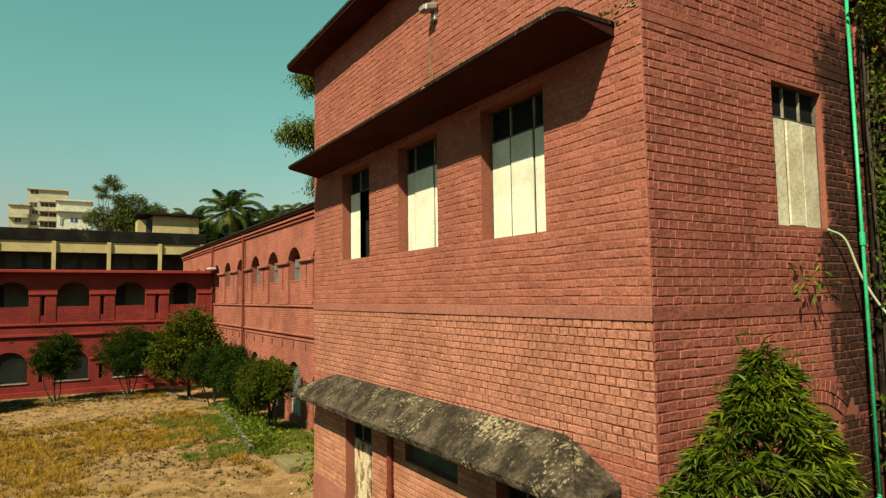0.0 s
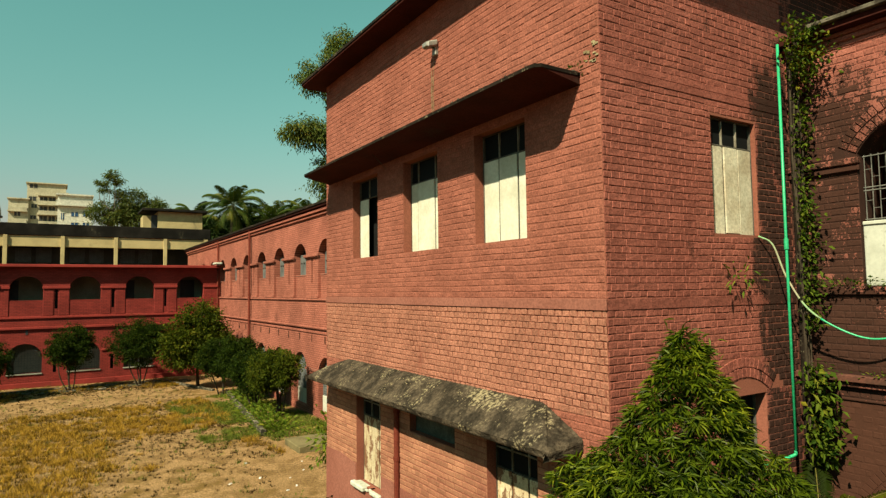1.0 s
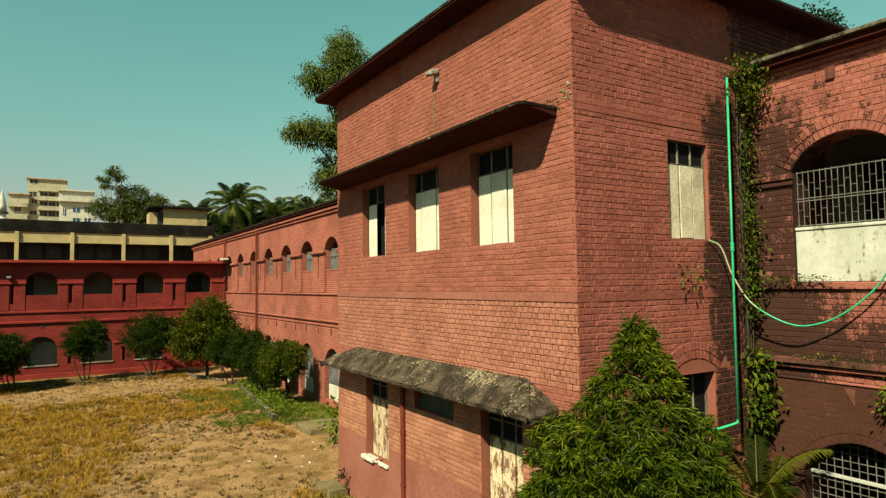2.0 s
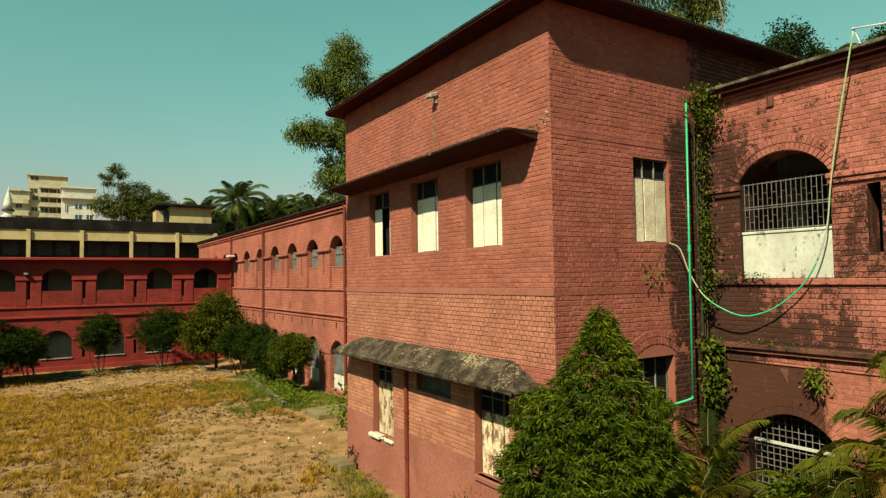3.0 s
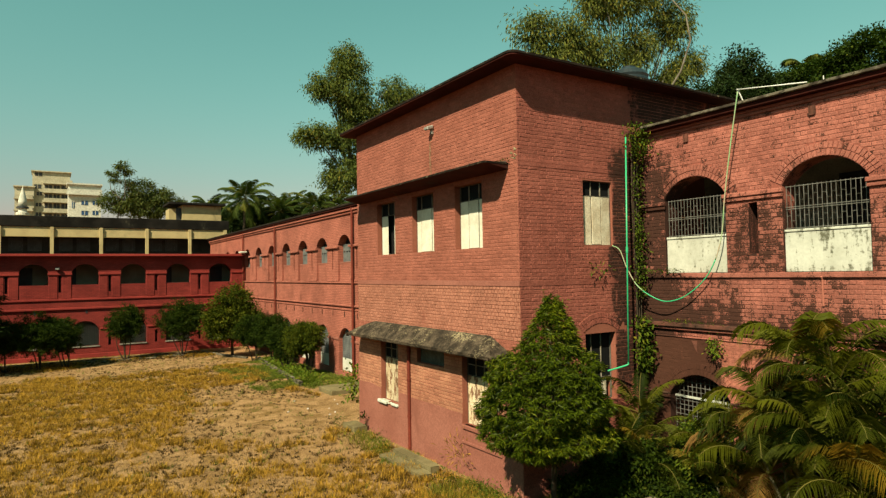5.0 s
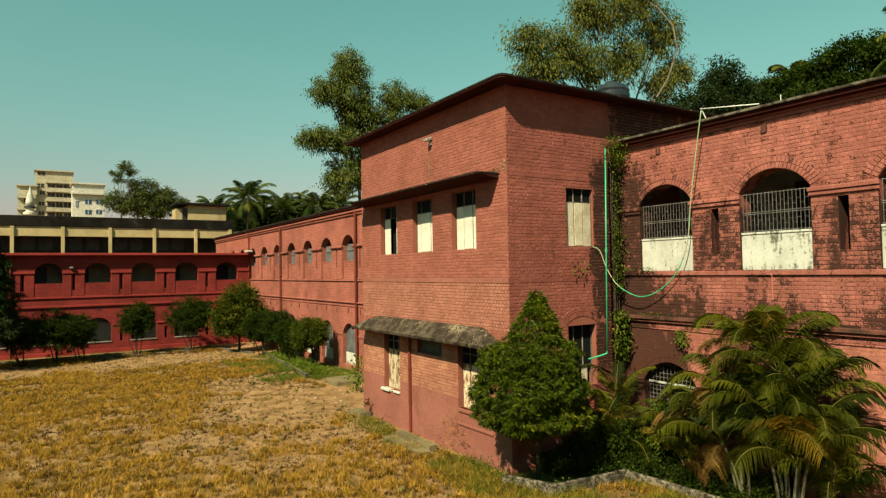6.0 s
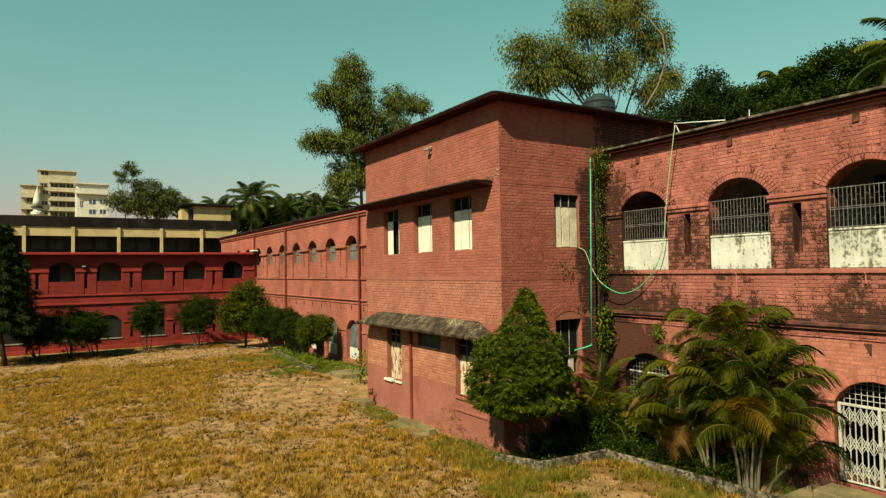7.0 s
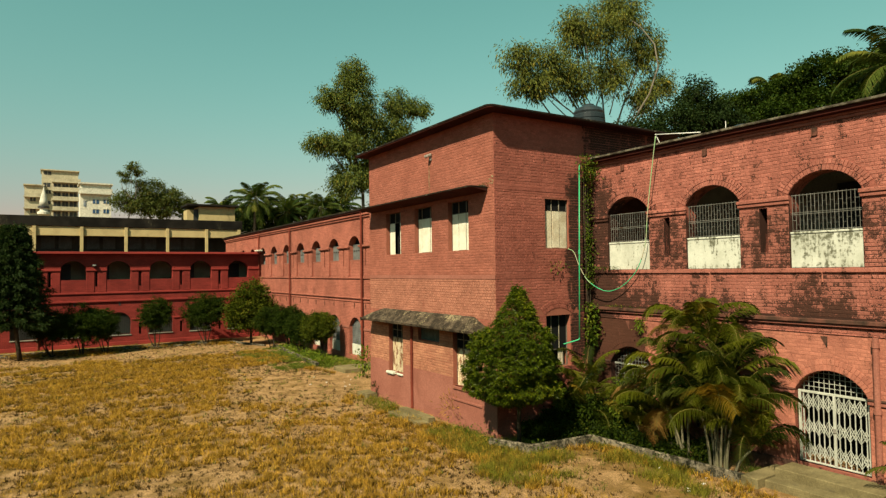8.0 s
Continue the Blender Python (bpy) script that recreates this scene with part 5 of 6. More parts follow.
# ---- planting ----
npr = np.random.RandomState(11)


def unit(a):
    return a / np.maximum(np.linalg.norm(a, axis=1, keepdims=True), 1e-6)


def leaf_mesh(c, d, length, width, fold=0.35):
    """Folded lance-shaped leaves at c along d."""
    n = len(c)
    d = unit(d)
    side = unit(np.cross(d, npr.normal(size=(n, 3)) * 0.6 + np.array([0, 0, 1.0])))
    up = np.cross(side, d)
    L = (length * npr.uniform(0.7, 1.25, n))[:, None]
    W = (width * npr.uniform(0.75, 1.2, n))[:, None]
    sag = np.array([0, 0, -1.0]) * L * 0.12
    v = np.stack([c, c + d * L * 0.45 + side * W + up * W * fold, c + d * L + sag, c + d * L * 0.45 - side * W + up * W * fold], 1).reshape(-1, 3)
    i = np.arange(n)[:, None] * 4
    return v, np.concatenate([i + [[0, 1, 2]], i + [[0, 2, 3]]], 0)


def crown_points(blobs, clumps, per, spread, shell=0.55):
    """Leaf places in clumps near the skin of several rounded masses, with the way outward."""
    blobs = np.array(blobs, float)
    vol = (blobs[:, 3] * blobs[:, 4] * blobs[:, 5]) ** (2 / 3)
    pick = npr.choice(len(blobs), clumps, p=vol / vol.sum())
    way = unit(npr.normal(size=(clumps, 3)))
    r = npr.uniform(shell, 1.0, clumps)[:, None]
    b = blobs[pick]
    centre = b[:, :3] + way * r * b[:, 3:]
    out = np.repeat(unit(way * np.array([1, 1, 0.8])), per, 0)
    size = np.repeat(spread * npr.uniform(0.6, 1.3, clumps), per)[:, None]
    pts = np.repeat(centre, per, 0) + npr.normal(size=(clumps * per, 3)) * size * np.array([1, 1, 0.75])
    return pts, out, centre


def limb(geo, a, b, r0, r1, bend=0.12, n=6, sides=7):
    a, b = Vector(a), Vector(b)
    off = Vector(npr.normal(size=3)) * (b - a).length * bend
    pts = [a.lerp(b, t) + off * math.sin(math.pi * t) for t in [k / n for k in range(n + 1)]]
    geo.tube(pts, [r0 + (r1 - r0) * k / n for k in range(n + 1)], sides)
    return pts


def tree(name, base, blobs, label, leaf, bark, clumps, per, spread, length, width, trunk_r, droop=0.4, fork=0.45, shell=0.5, twigs=30, category="tree", group=""):
    """A tapered trunk, limbs to each mass of the crown, twigs to the clumps, and leaves."""
    t = thing(name, base, label, category, group)
    pts, out, centre = crown_points(blobs, clumps, per, spread, shell)
    g = Geo()
    base_v = Vector(base)
    low = min(b[2] - b[5] for b in blobs)
    mid = Vector((base[0] * 0.7 + blobs[0][0] * 0.3, base[1] * 0.7 + blobs[0][1] * 0.3, base[2] + max(0.3, (low - base[2]) + fork * 1.0)))
    limb(g, base_v - Vector((0, 0, 0.1)), mid, trunk_r, trunk_r * 0.7, 0.05, 6, 10)
    for b in blobs:
        c = Vector(b[:3])
        limb(g, mid, c, trunk_r * 0.55, trunk_r * 0.18)
        limb(g, mid.lerp(c, 0.5), c + Vector((0, 0, b[5] * 0.8)), trunk_r * 0.3, trunk_r * 0.08)
    for k in range(min(twigs, len(centre))):
        c = Vector(centre[k])
        b = min(blobs, key=lambda q: (Vector(q[:3]) - c).length)
        limb(g, Vector(b[:3]), c, trunk_r * 0.16, trunk_r * 0.05, 0.15, 4, 5)
    part("trunk", g, bark, t, smooth=True)
    d = out * 0.8 + npr.normal(size=pts.shape) * 0.6 + np.array([0, 0, -droop])
    part("crown", leaf_mesh(pts, d, length, width), leaf, t)
    return t


def frond(geo_stem, c, heading, lift, length, leaflets, leaf_len, leaf_w, droop, verts, faces, fold=0.05):
    """One feather leaf: an arching rib with leaflets down both sides."""
    h = np.array([math.cos(heading), math.sin(heading), 0.0])
    pts = []
    p = np.array(c, float)
    ang = lift
    n = 12
    for k in range(n + 1):
        pts.append(p.copy())
        p = p + (h * math.cos(ang) + np.array([0, 0, math.sin(ang)])) * length / n
        ang -= droop / n * (0.15 + 1.9 * (k / n) ** 1.3)
    geo_stem.tube([tuple(q) for q in pts], [0.011 * length / 2 * (1 - 0.85 * k / n) + 0.003 for k in range(n + 1)], 5)
    pts = np.array(pts)
    t = np.linspace(0.14, 1.0, leaflets) * n
    i = np.minimum(t.astype(int), n - 1)
    q = pts[i] + (pts[i + 1] - pts[i]) * (t - i)[:, None]
    along = unit(pts[i + 1] - pts[i])
    across = np.array([-h[1], h[0], 0.0])
    size = np.sin(np.pi * (0.12 + 0.80 * t / n)) ** 0.7
    start = sum(len(a) for a in verts)
    for s in (-1, 1):
        d = unit(across * s * 0.9 + along * 0.8 + np.array([0, 0, fold]) + npr.normal(size=q.shape) * 0.07)
        L = (leaf_len * size * npr.uniform(0.85, 1.1, len(q)))[:, None]
        W = leaf_w
        up = np.array([0, 0, 1.0])
        side = unit(np.cross(d, up))
        r = q + across * s * 0.004
        v = np.stack([r - along * W * 0.5, q + d * L * 0.5 + along * W + up * 0.01 - up * L * 0.04, q + d * L - up * L * (0.45 + 0.6 * fold), q + d * L * 0.5 - along * W - up * L * 0.05, r + along * W * 0.5], 1)
        off = sum(len(a) for a in verts)
        verts.append(v.reshape(-1, 3))
        j = off + np.arange(len(q))[:, None] * 5
        faces.append(np.concatenate([j + [[0, 4, 1]], j + [[0, 1, 3]], j + [[3, 1, 2]]], 0))
    # a narrow web along the rib joins the leaflets into one leaf
    k = start + np.arange(leaflets - 1)[:, None] * 5
    m = k + leaflets * 5
    faces.append(np.concatenate([np.concatenate([k, k + 5, m], 1), np.concatenate([k + 5, m + 5, m], 1)], 0))


def palm(name, base, stems, fronds, length, leaf_len, label, leaf, bark, leaf_w=0.014, stem_r=0.05, lift=(0.5, 1.35), droop=(1.2, 2.2), leaflets=46, category="palm tree", dry=0, group="", fold=0.05):
    """Ringed canes with a head of feather leaves each. stems: (dx, dy, height, lean x, lean y)."""
    t = thing(name, base, label, category, group)
    verts, faces, ribs = [], [], Geo()
    dverts, dfaces = [], []
    for dx, dy, h, lx, ly in stems:
        g = Geo()
        pts = [(base[0] + dx + lx * q * q, base[1] + dy + ly * q * q, base[2] - 0.1 + (h + 0.1) * q) for q in [k / 10 for k in range(11)]]
        g.tube(pts, [stem_r * (1.15 - 0.35 * k / 10) for k in range(11)], 9)
        part("cane", g, bark, t, smooth=True)
        a0 = npr.uniform(0, 6.28)
        for k in range(fronds):
            q = (k + 0.5) / fronds
            to = (dverts, dfaces) if k < dry else (verts, faces)
            frond(ribs, pts[-1], a0 + 2.4 * k, lift[1] + (lift[0] - lift[1]) * q if k >= dry else lift[0] - 0.2, length * npr.uniform(0.8, 1.1) * (0.75 if k < dry else 1), leaflets, leaf_len, leaf_w, droop[0] + (droop[1] - droop[0]) * npr.uniform(), *to, fold)
    part("rib", ribs, M_RIB, t, kind="stuff")
    part("foliage", (np.concatenate(verts), np.concatenate(faces)), leaf, t, kind="stuff")
    if dverts:
        part("dry_foliage", (np.concatenate(dverts), np.concatenate(dfaces)), L_DRYPALM, t, "withered orange fronds", kind="stuff")
    return t


# conical mango tree against the block's side wall
def mango():
    base = (0.05, -0.95, 0.0)
    t = thing("mango_tree", base, "dense conical mango tree with glossy drooping leaves", "tree")
    heights = [1.22, 1.38, 1.55, 1.7, 2.06, 2.58, 3.05, 3.36, 3.7, 4.1, 4.34]
    radii = [0.45, 0.82, 1.08, 1.19, 1.20, 1.13, 0.93, 0.64, 0.40, 0.19, 0.05]
    n = 1900
    z = npr.uniform(1.25, 4.34, n)
    z = np.where(npr.uniform(0, 1.2, n) < np.interp(z, heights, radii) + 0.15, z, npr.uniform(1.3, 3.0, n))
    prof = np.interp(z, heights, radii)
    a = npr.uniform(0, 2 * np.pi, n)
    lumps = np.array([noise.noise((2.2 * math.cos(q), 2.2 * math.sin(q), 2.4 * h)) for q, h in zip(a, z)])
    r = prof * npr.uniform(0.76, 1.0, n) * (1 + 0.24 * lumps + 0.07 * np.sin(8.5 * z + 1.0))
    cx, cy = 0.02, -0.95
    bow = -0.22 * np.clip((3.75 - z) / 1.0, 0, 1)
    c = np.stack([cx + bow + 1.06 * r * np.cos(a), cy + r * np.sin(a), z], 1)
    out = np.stack([np.cos(a), np.sin(a), 0.35 + 0.0 * a], 1)
    per = 23
    pts = np.repeat(c, per, 0) + npr.normal(size=(n * per, 3)) * 0.02
    turn = npr.uniform(0, 2 * np.pi, n * per)
    star = np.stack([np.cos(turn), np.sin(turn), npr.uniform(-0.9, 0.5, len(turn))], 1)
    d = np.repeat(out, per, 0) * 0.75 + star * 0.95 + np.array([0, 0, -0.3])
    m = 5200
    q = npr.randint(0, len(c), m)
    core = np.array([cx, cy, 0.0])
    f = npr.uniform(0.2, 0.8, m)[:, None]
    inner = np.concatenate([core[:2] + (c[q, :2] - core[:2]) * f, c[q, 2:]], 1) + npr.normal(size=(m, 3)) * 0.08
    pts = np.concatenate([pts, inner])
    d = np.concatenate([d, npr.normal(size=(m, 3)) + np.array([0, -0.4, -0.3])])
    keep = (pts[:, 1] < -0.06) | (pts[:, 0] < -0.06)
    part("crown", leaf_mesh(pts[keep], d[keep], 0.118, 0.0105, 0.35), L_MANGO, t)
    g = Geo()
    limb(g, (base[0] + 0.15, base[1] + 0.25, -0.1), (base[0], base[1], 1.5), 0.06, 0.055, 0.02, 6, 10)
    limb(g, (base[0], base[1], 1.4), (cx, cy, 4.1), 0.055, 0.015, 0.02, 8, 8)
    for k in range(60):
        p = c[k * 25]
        limb(g, (cx, cy, max(1.3, p[2] - 0.35)), p, 0.022, 0.006, 0.06, 4, 5)
    part("trunk", g, M_BARK, t, smooth=True)


mango()
palm("areca_palm", (2.68, -5.0, 0.0), [(0.0, 0.0, 1.9, -0.1, 0.1), (0.1, -0.12, 2.2, 0.05, -0.2), (-0.12, 0.1, 1.5, -0.25, 0.1), (0.05, -0.2, 1.6, -0.05, -0.35), (0.2, 0.1, 2.7, 0.1, 0.15), (-0.1, -0.15, 1.2, -0.25, -0.25), (0.12, 0.15, 1.2, 0.1, 0.2), (0.15, -0.35, 0.55, 0.15, -0.3)],
     7, 1.75, 0.54, "clump of areca palms with arching yellow-green fronds", L_PALM, M_CANE, 0.0118, 0.03, (0.55, 1.5), (1.6, 3.0), 54, fold=0.0)
palm("areca_palm", (2.64, -4.1, 0.0), [(0.0, 0.0, 2.2, 0.05, 0.25), (-0.06, 0.08, 1.7, -0.15, 0.4), (0.08, -0.08, 3.2, 0.05, -0.2), (-0.1, -0.06, 1.2, -0.2, 0.25)],
     7, 1.65, 0.52, "smaller clump of areca palms with drying orange fronds", L_PALM, M_CANE, 0.0118, 0.028, (0.55, 1.5), (1.6, 3.0), 52, dry=1, fold=0.0)
palm("areca_palm", (2.85, -0.85, 0.0), [(0.0, 0.0, 1.1, 0.0, 0.1), (-0.25, -0.2, 0.7, -0.2, -0.2), (0.1, 0.3, 1.6, 0.0, 0.0), (-0.5, 0.1, 1.0, -0.1, 0.0)], 7, 1.3, 0.30, "young areca palm in the shaded corner bed", L_PALM, M_CANE, 0.0075, 0.024, (0.3, 1.4), (0.9, 1.9), 46)
palm("areca_palm", (2.75, -2.75, 0.0), [(0.0, 0.0, 0.6, -0.1, 0.1), (0.2, 0.25, 0.9, 0.0, 0.1), (0.1, -0.25, 0.7, 0.0, -0.2)], 7, 1.35, 0.34, "low areca palm among the undergrowth", L_PALM, M_CANE, 0.0085, 0.02, (0.4, 1.4), (1.0, 2.0), 44, dry=1)
palm("areca_palm", (3.12, -9.15, 0.0), [(0.0, 0.0, 0.8, 0.0, 0.1), (0.15, -0.3, 1.0, 0.1, -0.1)], 7, 1.0, 0.28, "areca palm beside the lattice gate", L_PALM, M_CANE, 0.0075, 0.025, (0.2, 1.3), (1.0, 2.2), 46)


def shrub(base, r, z0, z1, label, leaf, n=160, per=20, length=0.11, lean=0.0, category="shrub", stem=0.05):
    zc, rz = (z0 + z1) / 2, (z1 - z0) / 2
    blobs = [(base[0], base[1], zc + base[2], r, r, rz)]
    for k in range(4):
        a = npr.uniform(0, 6.28)
        blobs.append((base[0] + 0.45 * r * math.cos(a), base[1] + 0.45 * r * math.sin(a), zc + base[2] + rz * npr.uniform(-0.2, 0.35), r * 0.62, r * 0.62, rz * 0.6))
    t = tree("shrub", (base[0] + lean, base[1], base[2]), blobs, label, leaf, M_BARK, int(n * 3.2), per * 2, 0.095, length * 0.6, length * 0.15, stem, 0.15, 0.3, 0.35, 12, category, group="clipped shrubs in the yard" if r > 0.7 else "undergrowth in the corner bed")
    if r > 0.7:
        for k in range(3):
            a = npr.uniform(0, 6.28)
            g = Geo()
            limb(g, (base[0] + lean + 0.12 * math.cos(a), base[1] + 0.12 * math.sin(a), base[2] - 0.05), (base[0] + 0.5 * r * math.cos(a), base[1] + 0.5 * r * math.sin(a), base[2] + zc), stem * 0.8, stem * 0.3, 0.06)
            part("stem", g, M_BARK, t, smooth=True)
    return t


for x, y, r, z0, z1, lab, lf_, cnt in (
        (-4.48, 33.5, 1.05, 1.15, 3.45, "round clipped dark green shrub on a thin stem", L_SHRUB, 170),
        (-1.2, 33.4, 1.5, 1.05, 3.7, "broad clipped dark green shrub on leaning stems", L_SHRUB, 260),
        (-9.0, 31.6, 1.5, 0.7, 3.3, "wide dark shrub with drooping sprays", L_SHRUB, 260),
        (-10.6, 31.9, 1.1, 0.9, 2.9, "wide dark shrub with drooping sprays", L_SHRUB, 170),
        (-7.7, 31.4, 0.9, 0.8, 2.9, "wide dark shrub with drooping sprays", L_SHRUB, 150),
        (1.75, 27.0, 0.95, 0.85, 2.75, "clipped dark green shrub beside the wing", L_SHRUB, 170),
        (2.15, 24.6, 0.95, 1.0, 2.95, "clipped dark green shrub beside the wing", L_SHRUB, 170),
        (2.0, 21.9, 0.75, 0.75, 2.55, "clipped dark green shrub beside the wing", L_SHRUB, 140),
        (2.25, 19.5, 0.95, 1.0, 2.65, "round green shrub on reddish stems", L_YELLOWTREE, 180)):
    shrub((x, y, ground_z(x, y)), r * 1.08, z0 - 0.2, z1 + 0.05, lab, lf_, cnt, 22, 0.15, 0.15)
gz = ground_z(1.2, 30)
tree("tree", (1.4, 30.4, gz), [(1.2, 30, 2.2, 1.75, 1.6, 1.6), (1.4, 30, 3.4, 1.15, 1.2, 0.95), (0.4, 29.8, 1.9, 1.0, 1.0, 1.1), (2.2, 29.6, 2.0, 1.0, 1.0, 1.2)], "bushy yellow-green tree at the corner of the yard", L_YELLOWTREE, M_BARK, 800, 24, 0.17, 0.15, 0.04, 0.1, 0.2, 0.3, 0.4, 20)


def araucaria():
    x, y = -12.5, 30.8
    t = thing("conifer", (x, y, -0.25), "dark drooping conifer in the yard", "tree")
    g = Geo()
    limb(g, (x + 0.4, y, -0.35), (x, y, 7.9), 0.14, 0.03, 0.02, 8, 9)
    cs, ds = [], []
    for k in range(126):
        tier, q = k // 7, (k // 7) / 18
        z = 1.9 + 5.9 * q
        reach = (1.95 * (1 - q) ** 0.75 + 0.3) * npr.uniform(0.8, 1.1)
        a = 2 * math.pi * (k % 7) / 7 + 0.45 * tier
        tip = np.array([x + reach * math.cos(a), y + reach * math.sin(a), z - 0.12 * reach + 0.25])
        limb(g, (x, y, z), tip, 0.03, 0.008, 0.08, 4, 5)
        root = np.array([x, y, z])
        m = 330
        f = npr.uniform(0.15, 1.05, m)[:, None]
        cs.append(root + (tip - root) * f + npr.normal(size=(m, 3)) * np.array([0.12, 0.12, 0.11]))
        ds.append(npr.normal(size=(m, 3)) * 0.6 + np.array([math.cos(a), math.sin(a), -0.3]))
    part("trunk", g, M_BARK, t, smooth=True)
    part("crown", leaf_mesh(np.concatenate(cs), np.concatenate(ds), 0.24, 0.028), L_DARK, t)


araucaria()
tree("eucalyptus_tree", (14.5, 39.0, 0), [(12.9, 38, 20.6, 2.2, 2.0, 2.8), (12.8, 38, 23.0, 1.3, 1.3, 1.3), (10.6, 38, 20.3, 1.3, 1.3, 1.1), (14.3, 38, 18.2, 1.9, 1.8, 2.2), (17.4, 38, 20.6, 1.5, 1.5, 1.5), (19.6, 38, 20.6, 1.5, 1.2, 0.9), (9.9, 38, 16.2, 1.7, 1.3, 1.0), (12.2, 38, 16.2, 1.5, 1.4, 1.4), (12.6, 38.5, 13.2, 2.2, 2.0, 1.8), (17.0, 38, 18.0, 1.6, 1.5, 1.6), (15.4, 38.5, 15.0, 2.2, 2.0, 2.0)],
     "tall eucalyptus with ragged hanging foliage behind the wing", L_EUCGREEN, M_PALEBARK, 1150, 46, 0.32, 0.25, 0.044, 0.20, 1.0, 1.0, 0.35, 60)
tree("eucalyptus_tree", (17.6, 12.5, 0), [(19.3, 12, 20.6, 1.5, 1.4, 2.3), (17.3, 12, 19.2, 1.3, 1.2, 1.6), (15.3, 12, 18.6, 1.2, 1.2, 1.5), (13.4, 12, 16.4, 1.4, 1.2, 1.1), (11.2, 12, 16.4, 1.2, 1.1, 0.8), (12.0, 12, 15.0, 1.6, 1.2, 0.8), (15.2, 12, 15.8, 1.5, 1.3, 1.2), (21.2, 12, 18.6, 1.3, 1.2, 1.9), (22.6, 12, 16.6, 1.0, 1.0, 1.0), (18.2, 12, 16.6, 1.3, 1.2, 1.4), (21.0, 12, 15.6, 1.0, 1.0, 1.2)],
     "tall airy eucalyptus with yellowing foliage and pale limbs", L_EUC, M_PALEBARK, 900, 46, 0.27, 0.20, 0.031, 0.13, 1.1, -2.5, 0.3, 70)
tree("dark_tree", (17.3, 5.6, 0), [(17.2, 5.4, 12.6, 1.5, 1.4, 1.3), (17.0, 5.4, 13.7, 0.8, 0.8, 0.7), (15.3, 5.4, 11.9, 1.4, 1.2, 1.0), (19.0, 5.4, 12.4, 1.3, 1.2, 1.0), (13.3, 5.8, 11.2, 1.4, 1.2, 0.9)], "dark broad-leaved tree behind the roof", L_DARK, M_BARK, 760, 30, 0.19, 0.15, 0.038, 0.2, 0.3, 0.4, 0.45, 20)
tree("rain_tree", (33, 5, 0), [(32, 9.5, 16.4, 2.6, 2.4, 1.2), (32, 6.0, 16.8, 3.0, 3.2, 1.5), (32, 2.0, 16.5, 3.0, 3.2, 1.6), (32, -1.8, 16.5, 3.0, 3.2, 1.7), (31, 11.7, 15.9, 2.2, 2.0, 1.3), (31, 7, 14.6, 3.0, 4.0, 1.6), (31, 1, 14.2, 3.0, 4.5, 1.8)], "spreading dark green rain tree", L_RAIN, M_BARK, 3300, 42, 0.21, 0.18, 0.055, 0.4, 0.1, 0.5, 0.5, 20)
for x, y, h, n_, L_ in ((24.8, -0.7, 14.9, 16, 3.4), (36.5, 12.5, 18.9, 6, 1.8), (9.2, 58, 13.3, 20, 3.5), (13.6, 60, 12.2, 18, 3.4), (15.6, 62, 12.9, 14, 3.3), (17.2, 58, 12.7, 18, 3.3), (20.2, 59, 13.0, 18, 3.3), (6.6, 63, 12.2, 16, 3.2), (11.4, 62, 12.2, 14, 3.2)):
    palm("coconut_palm", (x, y, 0), [(0, 0, h, 0.3, 0.2)], n_ + 8, L_, 0.85, "tall coconut palm with drooping fronds", L_COCO, M_BARK, 0.03, 0.16, (-0.8, 1.25), (1.3, 2.3), 56, group="palms behind the wings", fold=-0.45)
tree("tree", (14.5, 62, 0), [(8, 62, 10.3, 2.4, 2, 1.8), (12, 62, 11.0, 2.6, 2, 1.8), (16.5, 62, 11.4, 2.8, 2, 2.0), (21, 62, 11.6, 3.0, 2, 2.2), (26, 60, 11.5, 3.5, 2, 2.2)], "dark thicket of trees behind the wing", L_DARK, M_BARK, 520, 26, 0.42, 0.42, 0.11, 0.25, 0.2, 0.5, 0.5, 10)
tree("tree", (4.2, 113, 0), [(5.4, 113, 20.2, 2.6, 2.2, 2.6), (1.0, 113, 18.0, 2.4, 2.2, 2.0), (8.6, 113, 19.2, 2.4, 2.2, 2.1), (11.2, 113, 17.8, 2.3, 2.0, 1.6), (4.0, 113, 17.6, 3.0, 2.4, 2.0), (7.5, 113, 17.2, 2.6, 2.2, 1.8)], "broad tree rising above the cream building", L_FARTREE, M_PALEBARK, 560, 28, 0.42, 0.42, 0.10, 0.3, 0.3, 2.0, 0.4, 30)
tree("tree", (2.6, 112, 0), [(2.1, 112, 24.5, 1.2, 1.0, 0.8), (0.7, 112, 23.2, 1.2, 1.0, 0.6), (3.3, 112, 23.5, 1.0, 0.9, 0.6), (1.2, 112, 22.0, 0.9, 0.8, 0.5), (3.4, 112, 21.6, 0.9, 0.8, 0.6)], "slender pale-stemmed tree with a sparse high crown", L_FARTREE, M_PALEBARK, 110, 22, 0.26, 0.34, 0.08, 0.16, 0.3, -2.5, 0.3, 30)
tree("tree", (17, 120, 0), [(15, 120, 16.4, 3, 2.5, 2.0), (20, 120, 16.8, 3.6, 2.5, 2.2), (25, 120, 17.2, 3.6, 2.5, 2.2)], "distant trees behind the cream building", L_DARK, M_BARK, 260, 26, 0.5, 0.6, 0.16, 0.3, 0.2, 0.6, 0.5, 10)


